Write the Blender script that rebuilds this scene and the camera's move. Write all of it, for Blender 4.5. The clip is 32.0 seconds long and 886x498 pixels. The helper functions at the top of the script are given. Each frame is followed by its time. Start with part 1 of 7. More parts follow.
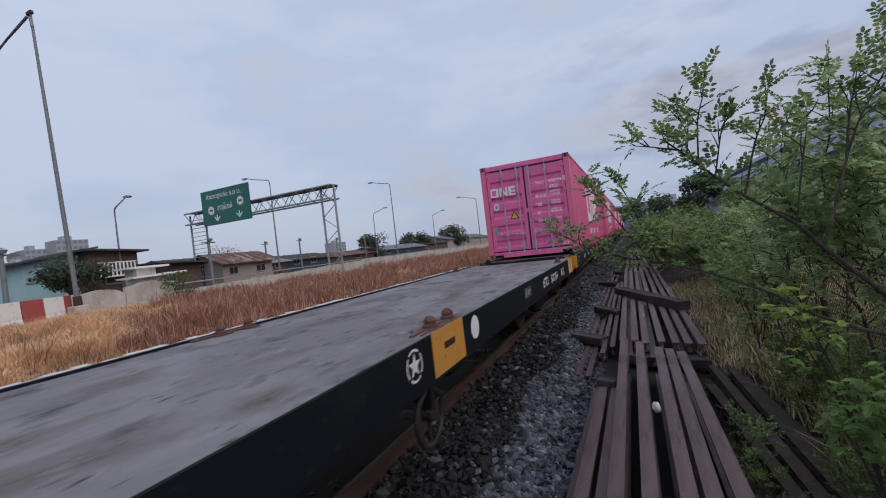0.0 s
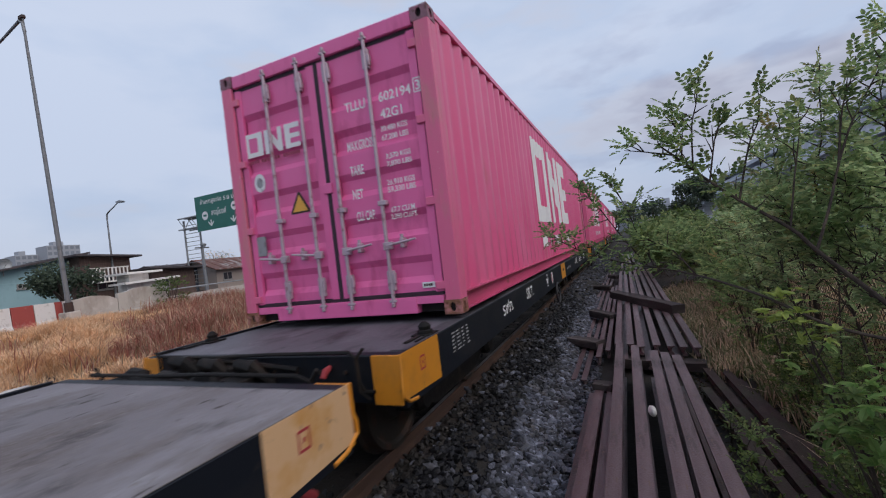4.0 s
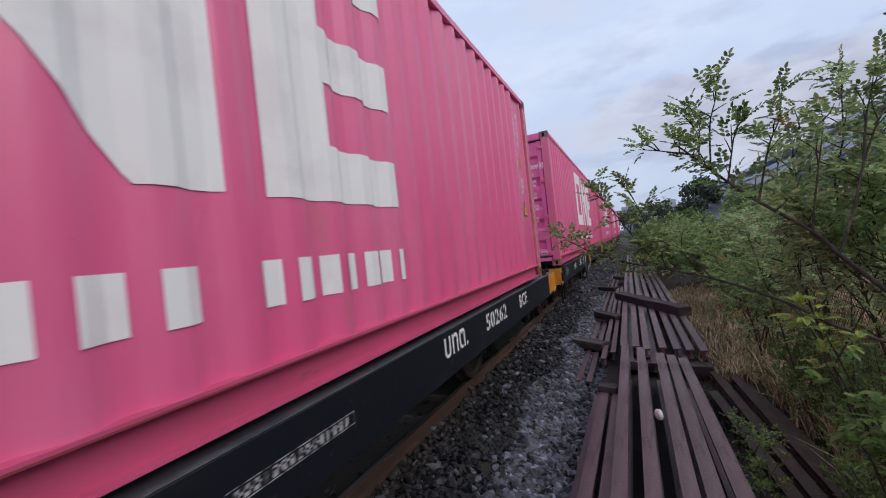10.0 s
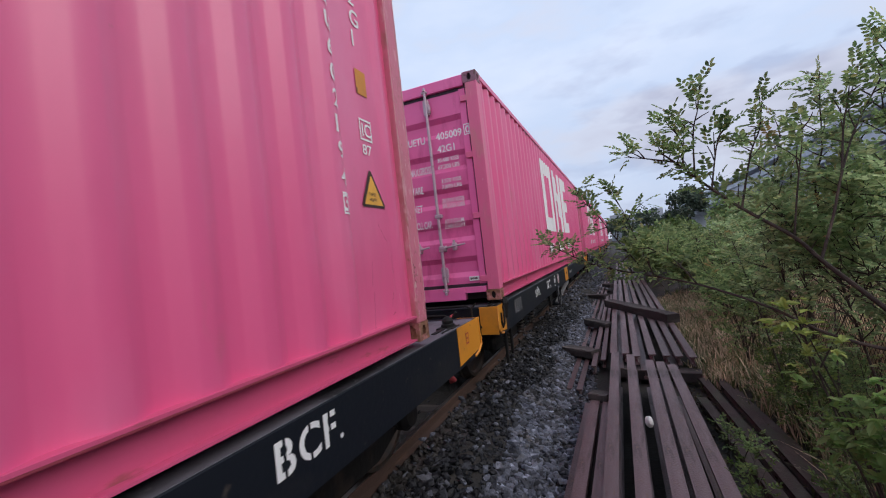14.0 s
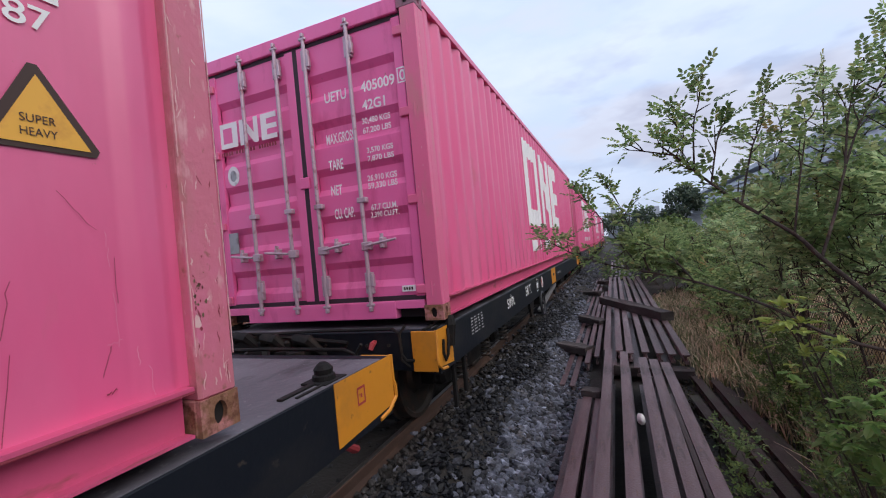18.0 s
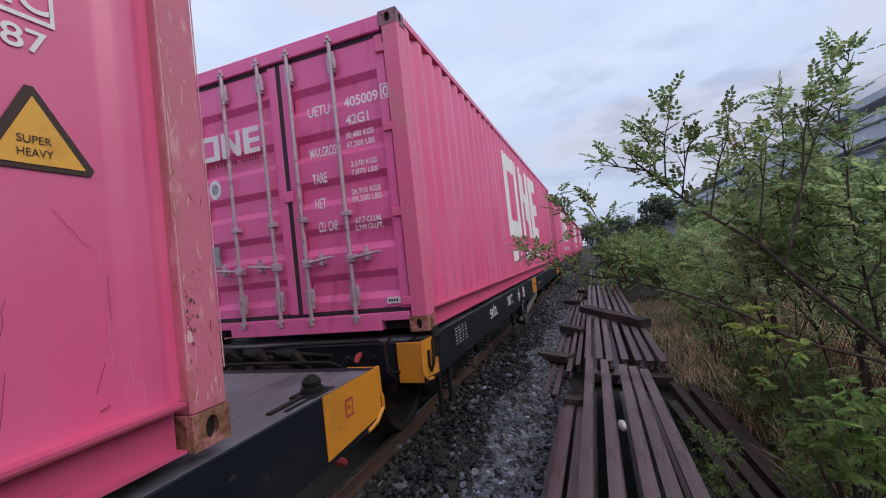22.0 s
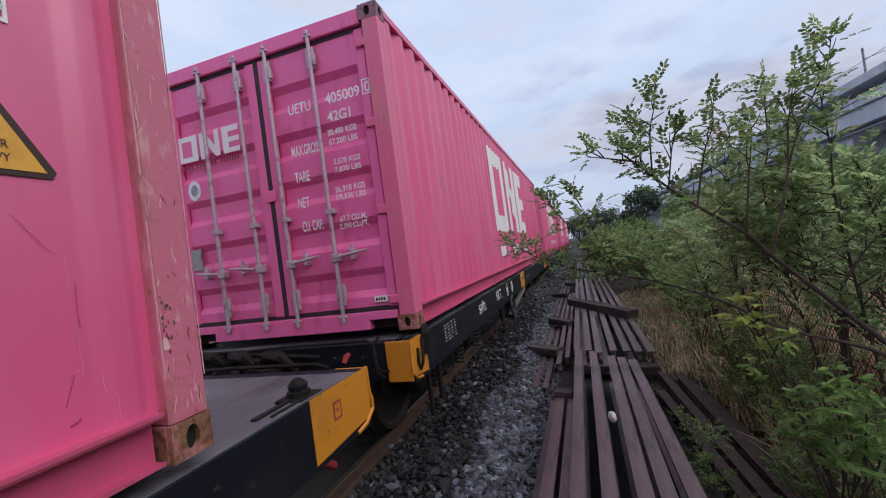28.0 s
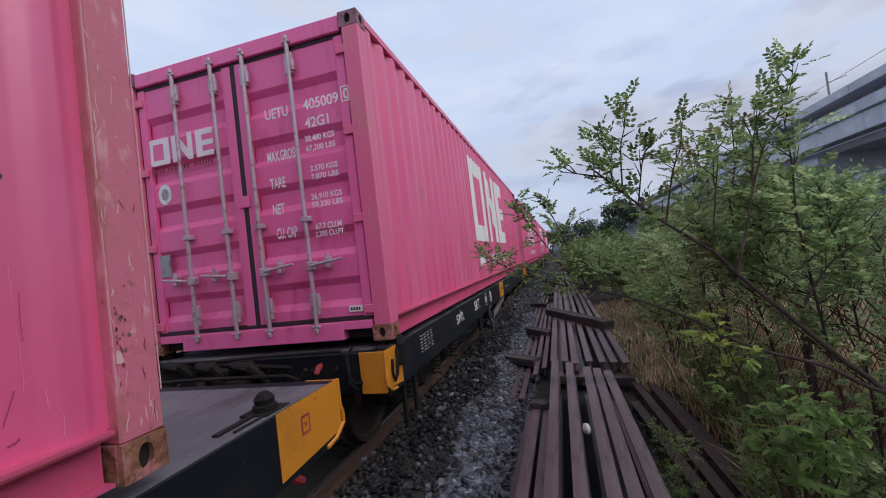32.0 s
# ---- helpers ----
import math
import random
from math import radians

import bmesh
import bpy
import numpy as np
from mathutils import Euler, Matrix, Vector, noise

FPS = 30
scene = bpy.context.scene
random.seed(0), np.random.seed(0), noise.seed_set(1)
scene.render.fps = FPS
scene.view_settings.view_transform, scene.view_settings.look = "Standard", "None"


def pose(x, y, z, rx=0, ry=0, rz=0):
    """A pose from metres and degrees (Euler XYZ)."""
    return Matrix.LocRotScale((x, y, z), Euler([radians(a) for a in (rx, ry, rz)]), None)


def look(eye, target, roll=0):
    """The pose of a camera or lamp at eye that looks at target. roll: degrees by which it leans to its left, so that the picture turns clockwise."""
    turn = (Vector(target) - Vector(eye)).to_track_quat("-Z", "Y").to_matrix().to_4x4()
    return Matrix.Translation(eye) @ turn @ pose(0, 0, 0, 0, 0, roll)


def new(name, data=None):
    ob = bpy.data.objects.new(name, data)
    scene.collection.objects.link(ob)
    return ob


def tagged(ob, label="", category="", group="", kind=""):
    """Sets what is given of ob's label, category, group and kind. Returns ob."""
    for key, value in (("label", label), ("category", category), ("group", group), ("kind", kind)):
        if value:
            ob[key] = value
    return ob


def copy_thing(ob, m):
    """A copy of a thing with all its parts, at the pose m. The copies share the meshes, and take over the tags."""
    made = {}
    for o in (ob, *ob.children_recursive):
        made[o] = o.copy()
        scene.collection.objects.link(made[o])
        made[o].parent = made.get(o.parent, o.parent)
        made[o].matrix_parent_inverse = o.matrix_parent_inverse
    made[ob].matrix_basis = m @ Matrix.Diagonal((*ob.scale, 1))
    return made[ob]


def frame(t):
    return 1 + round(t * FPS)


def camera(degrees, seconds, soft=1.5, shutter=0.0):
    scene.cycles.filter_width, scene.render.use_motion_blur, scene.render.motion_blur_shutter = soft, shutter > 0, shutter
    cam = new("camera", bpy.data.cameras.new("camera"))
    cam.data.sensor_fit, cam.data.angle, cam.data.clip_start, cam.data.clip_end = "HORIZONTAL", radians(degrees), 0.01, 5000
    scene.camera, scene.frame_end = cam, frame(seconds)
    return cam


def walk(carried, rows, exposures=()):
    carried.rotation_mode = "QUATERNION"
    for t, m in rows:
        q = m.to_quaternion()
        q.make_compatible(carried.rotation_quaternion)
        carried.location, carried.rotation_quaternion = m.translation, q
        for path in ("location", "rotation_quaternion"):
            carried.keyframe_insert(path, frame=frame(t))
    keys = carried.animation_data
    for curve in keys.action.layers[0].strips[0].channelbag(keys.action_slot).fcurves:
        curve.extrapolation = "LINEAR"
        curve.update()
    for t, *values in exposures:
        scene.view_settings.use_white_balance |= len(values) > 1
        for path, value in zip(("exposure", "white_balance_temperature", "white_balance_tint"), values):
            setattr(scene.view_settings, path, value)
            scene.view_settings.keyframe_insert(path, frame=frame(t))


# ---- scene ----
cam = camera(92.49, 32.0, soft=1.1, shutter=0.5)
# a hand-held view beside the line: seconds, x, y, z and the turn in degrees
PATH = [
    (0.0, pose(0.020, -0.044, 1.594, 89.66, 6.66, 24.07)),
    (0.5, pose(0.020, -0.049, 1.593, 89.73, 6.73, 23.94)),
    (1.0, pose(0.022, -0.043, 1.596, 89.74, 6.99, 23.78)),
    (1.5, pose(0.024, -0.039, 1.597, 89.76, 7.10, 23.71)),
    (2.0, pose(0.021, -0.033, 1.600, 89.82, 7.07, 23.64)),
    (2.5, pose(0.016, -0.036, 1.599, 89.84, 7.05, 23.57)),
    (3.0, pose(0.010, -0.034, 1.598, 89.90, 7.02, 23.48)),
    (3.5, pose(0.011, -0.039, 1.597, 90.03, 6.91, 23.40)),
    (5.5, pose(0.035, -0.045, 1.597, 90.42, 6.62, 23.59)),
    (6.0, pose(0.037, -0.047, 1.596, 90.50, 6.62, 23.66)),
    (6.5, pose(0.032, -0.050, 1.595, 90.57, 6.60, 23.63)),
    (7.0, pose(0.018, -0.034, 1.599, 90.57, 6.85, 23.55)),
    (7.5, pose(-0.009, -0.031, 1.594, 90.50, 6.92, 23.59)),
    (8.0, pose(-0.016, -0.028, 1.596, 90.35, 6.93, 23.71)),
    (8.5, pose(-0.015, -0.029, 1.591, 90.25, 6.66, 24.15)),
    (9.0, pose(-0.012, -0.028, 1.588, 90.14, 6.46, 24.33)),
    (9.5, pose(-0.011, -0.019, 1.595, 89.99, 6.30, 24.44)),
    (10.0, pose(-0.010, -0.020, 1.600, 90.07, 6.15, 23.98)),
    (10.5, pose(-0.010, -0.014, 1.599, 90.42, 6.30, 23.25)),
    (11.0, pose(-0.003, 0.000, 1.605, 90.68, 6.50, 23.05)),
    (11.5, pose(-0.003, -0.007, 1.603, 90.81, 6.18, 22.96)),
    (12.0, pose(-0.007, -0.010, 1.604, 91.00, 6.17, 22.75)),
    (12.5, pose(-0.011, -0.009, 1.604, 91.14, 6.30, 22.62)),
    (13.0, pose(-0.012, -0.010, 1.604, 91.20, 6.44, 22.56)),
    (13.5, pose(-0.009, -0.016, 1.602, 91.23, 6.36, 22.71)),
    (14.0, pose(-0.005, -0.012, 1.595, 91.14, 6.47, 22.70)),
    (14.5, pose(-0.012, -0.023, 1.591, 90.85, 6.49, 22.96)),
    (16.5, pose(-0.005, 0.020, 1.577, 90.10, 5.77, 23.99)),
    (17.0, pose(-0.005, 0.023, 1.579, 90.17, 5.56, 23.58)),
    (17.5, pose(-0.006, 0.026, 1.583, 90.23, 5.59, 22.74)),
    (18.0, pose(-0.006, 0.031, 1.585, 90.36, 5.49, 22.20)),
    (18.5, pose(-0.003, 0.036, 1.587, 90.54, 5.61, 21.52)),
    (19.0, pose(0.001, 0.043, 1.589, 90.76, 5.66, 21.16)),
    (19.5, pose(0.000, 0.037, 1.591, 90.98, 5.88, 20.86)),
    (20.0, pose(-0.002, 0.026, 1.591, 91.23, 6.02, 20.63)),
    (20.5, pose(-0.003, 0.013, 1.591, 91.38, 6.21, 20.32)),
    (21.0, pose(-0.004, 0.003, 1.591, 91.60, 6.27, 19.99)),
    (21.5, pose(-0.005, -0.004, 1.592, 91.61, 6.33, 19.79)),
    (22.0, pose(-0.007, -0.006, 1.593, 91.58, 6.20, 19.63)),
    (22.5, pose(-0.007, -0.003, 1.593, 91.51, 6.11, 19.31)),
    (23.0, pose(-0.006, 0.000, 1.593, 91.59, 6.08, 19.07)),
    (23.5, pose(-0.005, 0.003, 1.594, 91.72, 6.25, 18.83)),
    (24.0, pose(-0.004, 0.005, 1.594, 91.76, 6.43, 18.62)),
    (24.5, pose(-0.003, 0.009, 1.593, 91.83, 6.60, 18.36)),
    (25.0, pose(-0.004, 0.014, 1.592, 91.58, 6.63, 18.23)),
    (25.5, pose(-0.008, 0.016, 1.593, 91.29, 6.83, 18.20)),
    (27.5, pose(-0.010, 0.028, 1.595, 91.00, 7.55, 18.02)),
    (28.0, pose(-0.010, 0.031, 1.595, 90.89, 7.66, 18.01)),
    (28.5, pose(-0.010, 0.032, 1.596, 90.80, 7.64, 18.11)),
    (29.0, pose(-0.008, 0.033, 1.597, 90.65, 7.53, 18.05)),
    (29.5, pose(-0.006, 0.035, 1.599, 90.44, 7.52, 18.14)),
    (30.0, pose(-0.001, 0.041, 1.601, 90.57, 7.37, 17.77)),
    (30.5, pose(0.004, 0.049, 1.603, 90.74, 7.26, 17.15)),
    (31.0, pose(0.009, 0.053, 1.604, 90.90, 6.92, 16.48)),
    (31.5, pose(0.013, 0.058, 1.605, 91.20, 6.65, 15.85)),
    (32.0, pose(0.017, 0.061, 1.606, 91.66, 6.79, 15.43)),
]
walk(cam, PATH, [(0.0, -0.05), (3.5, 0.0), (6.0, 0.43), (8.0, 0.38), (9.5, 0.30), (11.0, 0.31), (12.5, 0.38), (14.0, 0.38), (17.0, 0.55), (19.0, 0.48), (21.0, 0.37), (24.0, 0.31), (30.0, 0.29), (32.0, 0.24)])

# how far the train has come, in metres, time by time
ROLLED = [
    (0.0, 0.000), (0.5, -1.012), (1.0, -2.060), (1.5, -3.152), (2.0, -4.274), (2.5, -5.374), (3.0, -6.400), (3.5, -7.374),
    (5.5, -10.865), (6.0, -11.685), (6.5, -12.481), (7.0, -13.257), (7.5, -14.003), (8.0, -14.717), (8.5, -15.418), (9.0, -16.069),
    (9.5, -16.685), (10.0, -17.279), (10.5, -17.839), (11.0, -18.333), (11.5, -18.848), (12.0, -19.346), (12.5, -19.789), (13.0, -20.209),
    (13.5, -20.642), (14.0, -21.019), (14.5, -21.346), (16.5, -22.232), (17.0, -22.377), (17.5, -22.483), (18.0, -22.540), (18.5, -22.546),
    (19.0, -22.521), (19.5, -22.520), (20.0, -22.519), (20.5, -22.517), (21.0, -22.516), (21.5, -22.515), (22.0, -22.514), (22.5, -22.514),
    (23.0, -22.514), (23.5, -22.513), (24.0, -22.513), (24.5, -22.513), (25.0, -22.513), (25.5, -22.513), (27.5, -22.513), (28.0, -22.513),
    (28.5, -22.512), (29.0, -22.512), (29.5, -22.512), (30.0, -22.512), (30.5, -22.513), (31.0, -22.513), (31.5, -22.513), (32.0, -22.513),

]

# ---- light: an overcast early morning ----
world = bpy.data.worlds.new("sky")
scene.world = world
world.use_nodes = True
wn, wl = world.node_tree.nodes, world.node_tree.links
wn.clear()
SUN_EL, SUN_AZ = 40.0, 108.0
sky = wn.new("ShaderNodeTexSky")
sky.sky_type, sky.sun_disc = "NISHITA", False
sky.sun_elevation, sky.sun_rotation = radians(SUN_EL), radians(SUN_AZ)
sky.air_density, sky.dust_density = 1.2, 3.0
coord = wn.new("ShaderNodeTexCoord")
stretch = wn.new("ShaderNodeMapping")
stretch.inputs["Scale"].default_value = (1.3, 1.3, 3.4)
stretch.inputs["Location"].default_value = (0.9, 0.4, 0.75)
wl.new(coord.outputs["Generated"], stretch.inputs["Vector"])
puff = wn.new("ShaderNodeTexNoise")
puff.inputs["Scale"].default_value, puff.inputs["Detail"].default_value, puff.inputs["Roughness"].default_value = 1.7, 5.0, 0.52
wl.new(stretch.outputs["Vector"], puff.inputs["Vector"])
veil = wn.new("ShaderNodeValToRGB")
for spot, tint in ((0.31, (0.46, 0.475, 0.585)), (0.40, (0.585, 0.605, 0.735)), (0.46, (0.63, 0.67, 0.81)), (0.54, (0.58, 0.68, 0.885)), (0.68, (0.67, 0.75, 0.93))):
    stop = veil.color_ramp.elements.new(spot)
    stop.color = (*tint, 1)
veil.color_ramp.elements.remove(veil.color_ramp.elements[0])
veil.color_ramp.elements.remove(veil.color_ramp.elements[-1])
heading = wn.new("ShaderNodeSeparateXYZ")
wl.new(coord.outputs["Generated"], heading.inputs["Vector"])
drift = wn.new("ShaderNodeMath")
drift.operation = "MULTIPLY_ADD"
drift.inputs[1].default_value = -0.17
wl.new(heading.outputs["X"], drift.inputs[0])
wl.new(puff.outputs["Fac"], drift.inputs[2])
wl.new(drift.outputs[0], veil.inputs["Fac"])
dim = wn.new("ShaderNodeVectorMath")
dim.operation = "SCALE"
dim.inputs["Scale"].default_value = 0.085
wl.new(sky.outputs["Color"], dim.inputs[0])
blend = wn.new("ShaderNodeMix")
blend.data_type = "RGBA"
blend.inputs["Factor"].default_value = 0.8
wl.new(dim.outputs["Vector"], blend.inputs["A"])
lump = wn.new("ShaderNodeTexNoise")
lump.inputs["Scale"].default_value, lump.inputs["Detail"].default_value, lump.inputs["Roughness"].default_value = 4.6, 4.0, 0.5
wl.new(stretch.outputs["Vector"], lump.inputs["Vector"])
lumpy = wn.new("ShaderNodeMapRange")
lumpy.inputs["From Min"].default_value, lumpy.inputs["From Max"].default_value = 0.53, 0.66
wl.new(lump.outputs["Fac"], lumpy.inputs["Value"])
low_cloud = wn.new("ShaderNodeMix")
low_cloud.data_type, low_cloud.blend_type = "RGBA", "MULTIPLY"
low_cloud.inputs["B"].default_value = (0.80, 0.79, 0.83, 1)
lowness = wn.new("ShaderNodeMapRange")
lowness.inputs["From Min"].default_value, lowness.inputs["From Max"].default_value = 0.50, 0.30
wl.new(heading.outputs["Z"], lowness.inputs["Value"])
side = wn.new("ShaderNodeMapRange")
side.inputs["From Min"].default_value, side.inputs["From Max"].default_value = -0.35, 0.05
wl.new(heading.outputs["X"], side.inputs["Value"])
both = wn.new("ShaderNodeMath")
both.operation = "MULTIPLY"
wl.new(lowness.outputs["Result"], both.inputs[0])
wl.new(side.outputs["Result"], both.inputs[1])
share = wn.new("ShaderNodeMath")
share.operation = "MULTIPLY"
wl.new(both.outputs[0], share.inputs[0])
wl.new(lumpy.outputs["Result"], share.inputs[1])
wl.new(share.outputs[0], low_cloud.inputs["Factor"])
wl.new(veil.outputs["Color"], low_cloud.inputs["A"])
murk = wn.new("ShaderNodeMapRange")
murk.inputs["From Min"].default_value, murk.inputs["From Max"].default_value = 0.42, 0.05
wl.new(heading.outputs["Z"], murk.inputs["Value"])
horizon = wn.new("ShaderNodeMix")
horizon.data_type, horizon.blend_type = "RGBA", "MULTIPLY"
horizon.inputs["B"].default_value = (0.83, 0.83, 0.86, 1)
wl.new(murk.outputs["Result"], horizon.inputs["Factor"])
wl.new(low_cloud.outputs["Result"], horizon.inputs["A"])
wl.new(horizon.outputs["Result"], blend.inputs["B"])
back = wn.new("ShaderNodeBackground")
back.inputs["Strength"].default_value = 1.0
wl.new(blend.outputs["Result"], back.inputs["Color"])
wl.new(back.outputs["Background"], wn.new("ShaderNodeOutputWorld").inputs["Surface"])

sun = new("sun", bpy.data.lights.new("sun", "SUN"))
sun.data.energy, sun.data.angle, sun.data.color = 1.15, radians(60), (1.0, 0.95, 0.9)
sun.matrix_world = look((0, 0, 0), (-math.sin(radians(SUN_AZ)) * math.cos(radians(SUN_EL)), -math.cos(radians(SUN_AZ)) * math.cos(radians(SUN_EL)), -math.sin(radians(SUN_EL))))



# ---- materials ----
def material(name, base, rough=0.6, metal=0.0, spots=(), bump=0.0, bump_scale=40.0, vary=0.0, coord_kind="Object", shine=0.5):
    """A surface: base colour, then layers (colour, scale, low, high, stretch) mixed in by noise, fine relief, and a shift from piece to piece."""
    m = bpy.data.materials.new(name)
    m.use_nodes = True
    n, l = m.node_tree.nodes, m.node_tree.links
    bsdf = n["Principled BSDF"]
    bsdf.inputs["Roughness"].default_value, bsdf.inputs["Metallic"].default_value = rough, metal
    bsdf.inputs["Specular IOR Level"].default_value = shine
    tc = n.new("ShaderNodeTexCoord")
    at = tc.outputs[coord_kind]
    colour = n.new("ShaderNodeRGB")
    colour.outputs[0].default_value = (*base, 1)
    out = colour.outputs[0]
    for tint, scale, low, high, stretch in spots:
        mp = n.new("ShaderNodeMapping")
        mp.inputs["Scale"].default_value = stretch
        l.new(at, mp.inputs["Vector"])
        tex = n.new("ShaderNodeTexNoise")
        tex.inputs["Scale"].default_value, tex.inputs["Detail"].default_value, tex.inputs["Roughness"].default_value = scale, 5.0, 0.6
        l.new(mp.outputs["Vector"], tex.inputs["Vector"])
        ramp = n.new("ShaderNodeMapRange")
        ramp.inputs["From Min"].default_value, ramp.inputs["From Max"].default_value = low, high
        l.new(tex.outputs["Fac"], ramp.inputs["Value"])
        mix = n.new("ShaderNodeMix")
        mix.data_type = "RGBA"
        l.new(ramp.outputs["Result"], mix.inputs["Factor"])
        l.new(out, mix.inputs["A"])
        mix.inputs["B"].default_value = (*tint, 1)
        out = mix.outputs["Result"]
    if vary:
        info = n.new("ShaderNodeObjectInfo")
        geo = n.new("ShaderNodeNewGeometry")
        both = n.new("ShaderNodeMath")
        both.operation = "ADD"
        l.new(info.outputs["Random"], both.inputs[0])
        l.new(geo.outputs["Random Per Island"], both.inputs[1])
        frac = n.new("ShaderNodeMath")
        frac.operation = "FRACT"
        l.new(both.outputs[0], frac.inputs[0])
        rng = n.new("ShaderNodeMapRange")
        rng.inputs["To Min"].default_value, rng.inputs["To Max"].default_value = 1 - vary, 1 + vary
        l.new(frac.outputs[0], rng.inputs["Value"])
        hsv = n.new("ShaderNodeHueSaturation")
        l.new(rng.outputs["Result"], hsv.inputs["Value"])
        l.new(out, hsv.inputs["Color"])
        out = hsv.outputs["Color"]
    l.new(out, bsdf.inputs["Base Color"])
    if bump:
        tex = n.new("ShaderNodeTexNoise")
        tex.inputs["Scale"].default_value, tex.inputs["Detail"].default_value = bump_scale, 6.0
        l.new(at, tex.inputs["Vector"])
        bp = n.new("ShaderNodeBump")
        bp.inputs["Strength"].default_value, bp.inputs["Distance"].default_value = bump, 0.02
        l.new(tex.outputs["Fac"], bp.inputs["Height"])
        l.new(bp.outputs["Normal"], bsdf.inputs["Normal"])
    return m


ONE3 = (1, 1, 1)
PINK = material("pink paint", (0.78, 0.106, 0.276), 0.40, 0, [((0.79, 0.20, 0.37), 0.9, 0.45, 0.75, (1, 1, 0.5)), ((0.66, 0.095, 0.24), 2.3, 0.52, 0.8, (1, 1, 0.25)), ((0.62, 0.15, 0.22), 3.0, 0.62, 0.76, (1, 1, 0.35)), ((0.40, 0.12, 0.11), 26.0, 0.72, 0.76, (1, 1, 0.5))], 0.05, 12, shine=0.95)
# same pink, made paler and bluer for the skylight on the door end
PINK_DOOR = material("pink paint toned for skylit doors", (0.81, 0.150, 0.385), 0.45, 0, [((0.82, 0.18, 0.43), 1.4, 0.45, 0.8, ONE3), ((0.62, 0.09, 0.24), 5.0, 0.56, 0.75, (1, 1, 0.3)), ((0.42, 0.15, 0.16), 30.0, 0.70, 0.74, (1, 1, 0.4))], 0.05, 14)
# side paint dulled for the shade under the flange, plus brown grime
PINK_RAIL = material("grimy pink paint dulled for shade", (0.64, 0.092, 0.22), 0.5, 0, [((0.45, 0.07, 0.15), 1.5, 0.48, 0.72, (1, 0.3, 1)), ((0.24, 0.08, 0.06), 7.0, 0.62, 0.72, (1, 0.3, 1))], 0.08, 30)
CAST_TOP = material("dull painted casting", (0.26, 0.13, 0.17), 0.55, 0.3, [((0.42, 0.12, 0.19), 9.0, 0.5, 0.62, ONE3), ((0.12, 0.06, 0.05), 20.0, 0.52, 0.68, ONE3)], 0.2, 60)
PINK_POST = material("scuffed pink paint", (0.76, 0.15, 0.30), 0.45, 0, [((0.66, 0.20, 0.27), 5.0, 0.5, 0.66, (1, 1, 0.4)), ((0.42, 0.16, 0.13), 14.0, 0.66, 0.72, (1, 1, 0.4)), ((0.76, 0.5, 0.52), 40.0, 0.69, 0.71, (1, 1, 0.3))], 0.1, 40)
PINK_WORN = material("worn pink paint", (0.60, 0.165, 0.245), 0.5, 0, [((0.46, 0.20, 0.205), 2.6, 0.46, 0.64, (1, 1, 0.4)), ((0.70, 0.18, 0.34), 2.2, 0.56, 0.70, (1, 1, 0.4)), ((0.40, 0.15, 0.15), 7.0, 0.56, 0.70, (1, 1, 0.5)), ((0.68, 0.33, 0.37), 16.0, 0.58, 0.70, (1, 1, 0.35)), ((0.34, 0.13, 0.11), 22.0, 0.62, 0.72, (1, 1, 0.8)), ((0.72, 0.50, 0.50), 46.0, 0.68, 0.71, (1, 1, 0.25))], 0.2, 40)
TWIST = material("rusty twistlock", (0.13, 0.065, 0.05), 0.85, 0.1, [((0.07, 0.035, 0.028), 20.0, 0.5, 0.65, ONE3)], 0.3, 60)
RUST = material("rusty casting", (0.25, 0.12, 0.068), 0.8, 0.1, [((0.46, 0.19, 0.18), 11.0, 0.48, 0.60, ONE3), ((0.14, 0.05, 0.03), 25.0, 0.5, 0.65, ONE3)], 0.3, 60)
RECESS_SHADE = material("recess shade", (0.012, 0.01, 0.01), 0.9)
WHITE = material("white stencil paint", (0.84, 0.84, 0.85), 0.6, 0, [((0.74, 0.71, 0.73), 3.0, 0.5, 0.75, ONE3)], 0.05, 30)
WORN_WHITE = material("worn white stencil paint", (0.42, 0.42, 0.43), 0.65, 0, [((0.05, 0.05, 0.055), 22.0, 0.50, 0.58, ONE3)])
GASKET = material("black rubber gasket", (0.035, 0.018, 0.03), 0.7)
ROD = material("galvanised locking rod", (0.50, 0.40, 0.46), 0.5, 0.35, [((0.30, 0.14, 0.16), 12.0, 0.55, 0.7, ONE3)], 0.1, 60)
FRAME_BLACK = material("black wagon paint", (0.0070, 0.0095, 0.0155), 0.55, 0, [((0.020, 0.020, 0.022), 3.0, 0.5, 0.75, (1, 0.5, 1)), ((0.05, 0.042, 0.038), 14.0, 0.64, 0.74, ONE3)], 0.08, 30, shine=0.25)
UNDER = material("greasy underframe", (0.009, 0.008, 0.008), 0.7, 0, [((0.028, 0.02, 0.016), 6.0, 0.52, 0.7, ONE3)], 0.2, 30, shine=0.25)
DECK = material("worn deck plate", (0.185, 0.172, 0.185), 0.78, 0, [((0.26, 0.248, 0.265), 1.3, 0.44, 0.64, (1, 0.6, 1)), ((0.125, 0.102, 0.096), 1.9, 0.50, 0.66, (1, 0.5, 1)), ((0.070, 0.062, 0.064), 3.4, 0.55, 0.68, (1, 0.6, 1)), ((0.29, 0.275, 0.285), 7.0, 0.62, 0.72, (1, 0.45, 1)), ((0.055, 0.045, 0.043), 12.0, 0.62, 0.68, (1, 0.4, 1)), ((0.20, 0.18, 0.175), 40.0, 0.54, 0.68, ONE3)], 0.3, 30, shine=0.3)
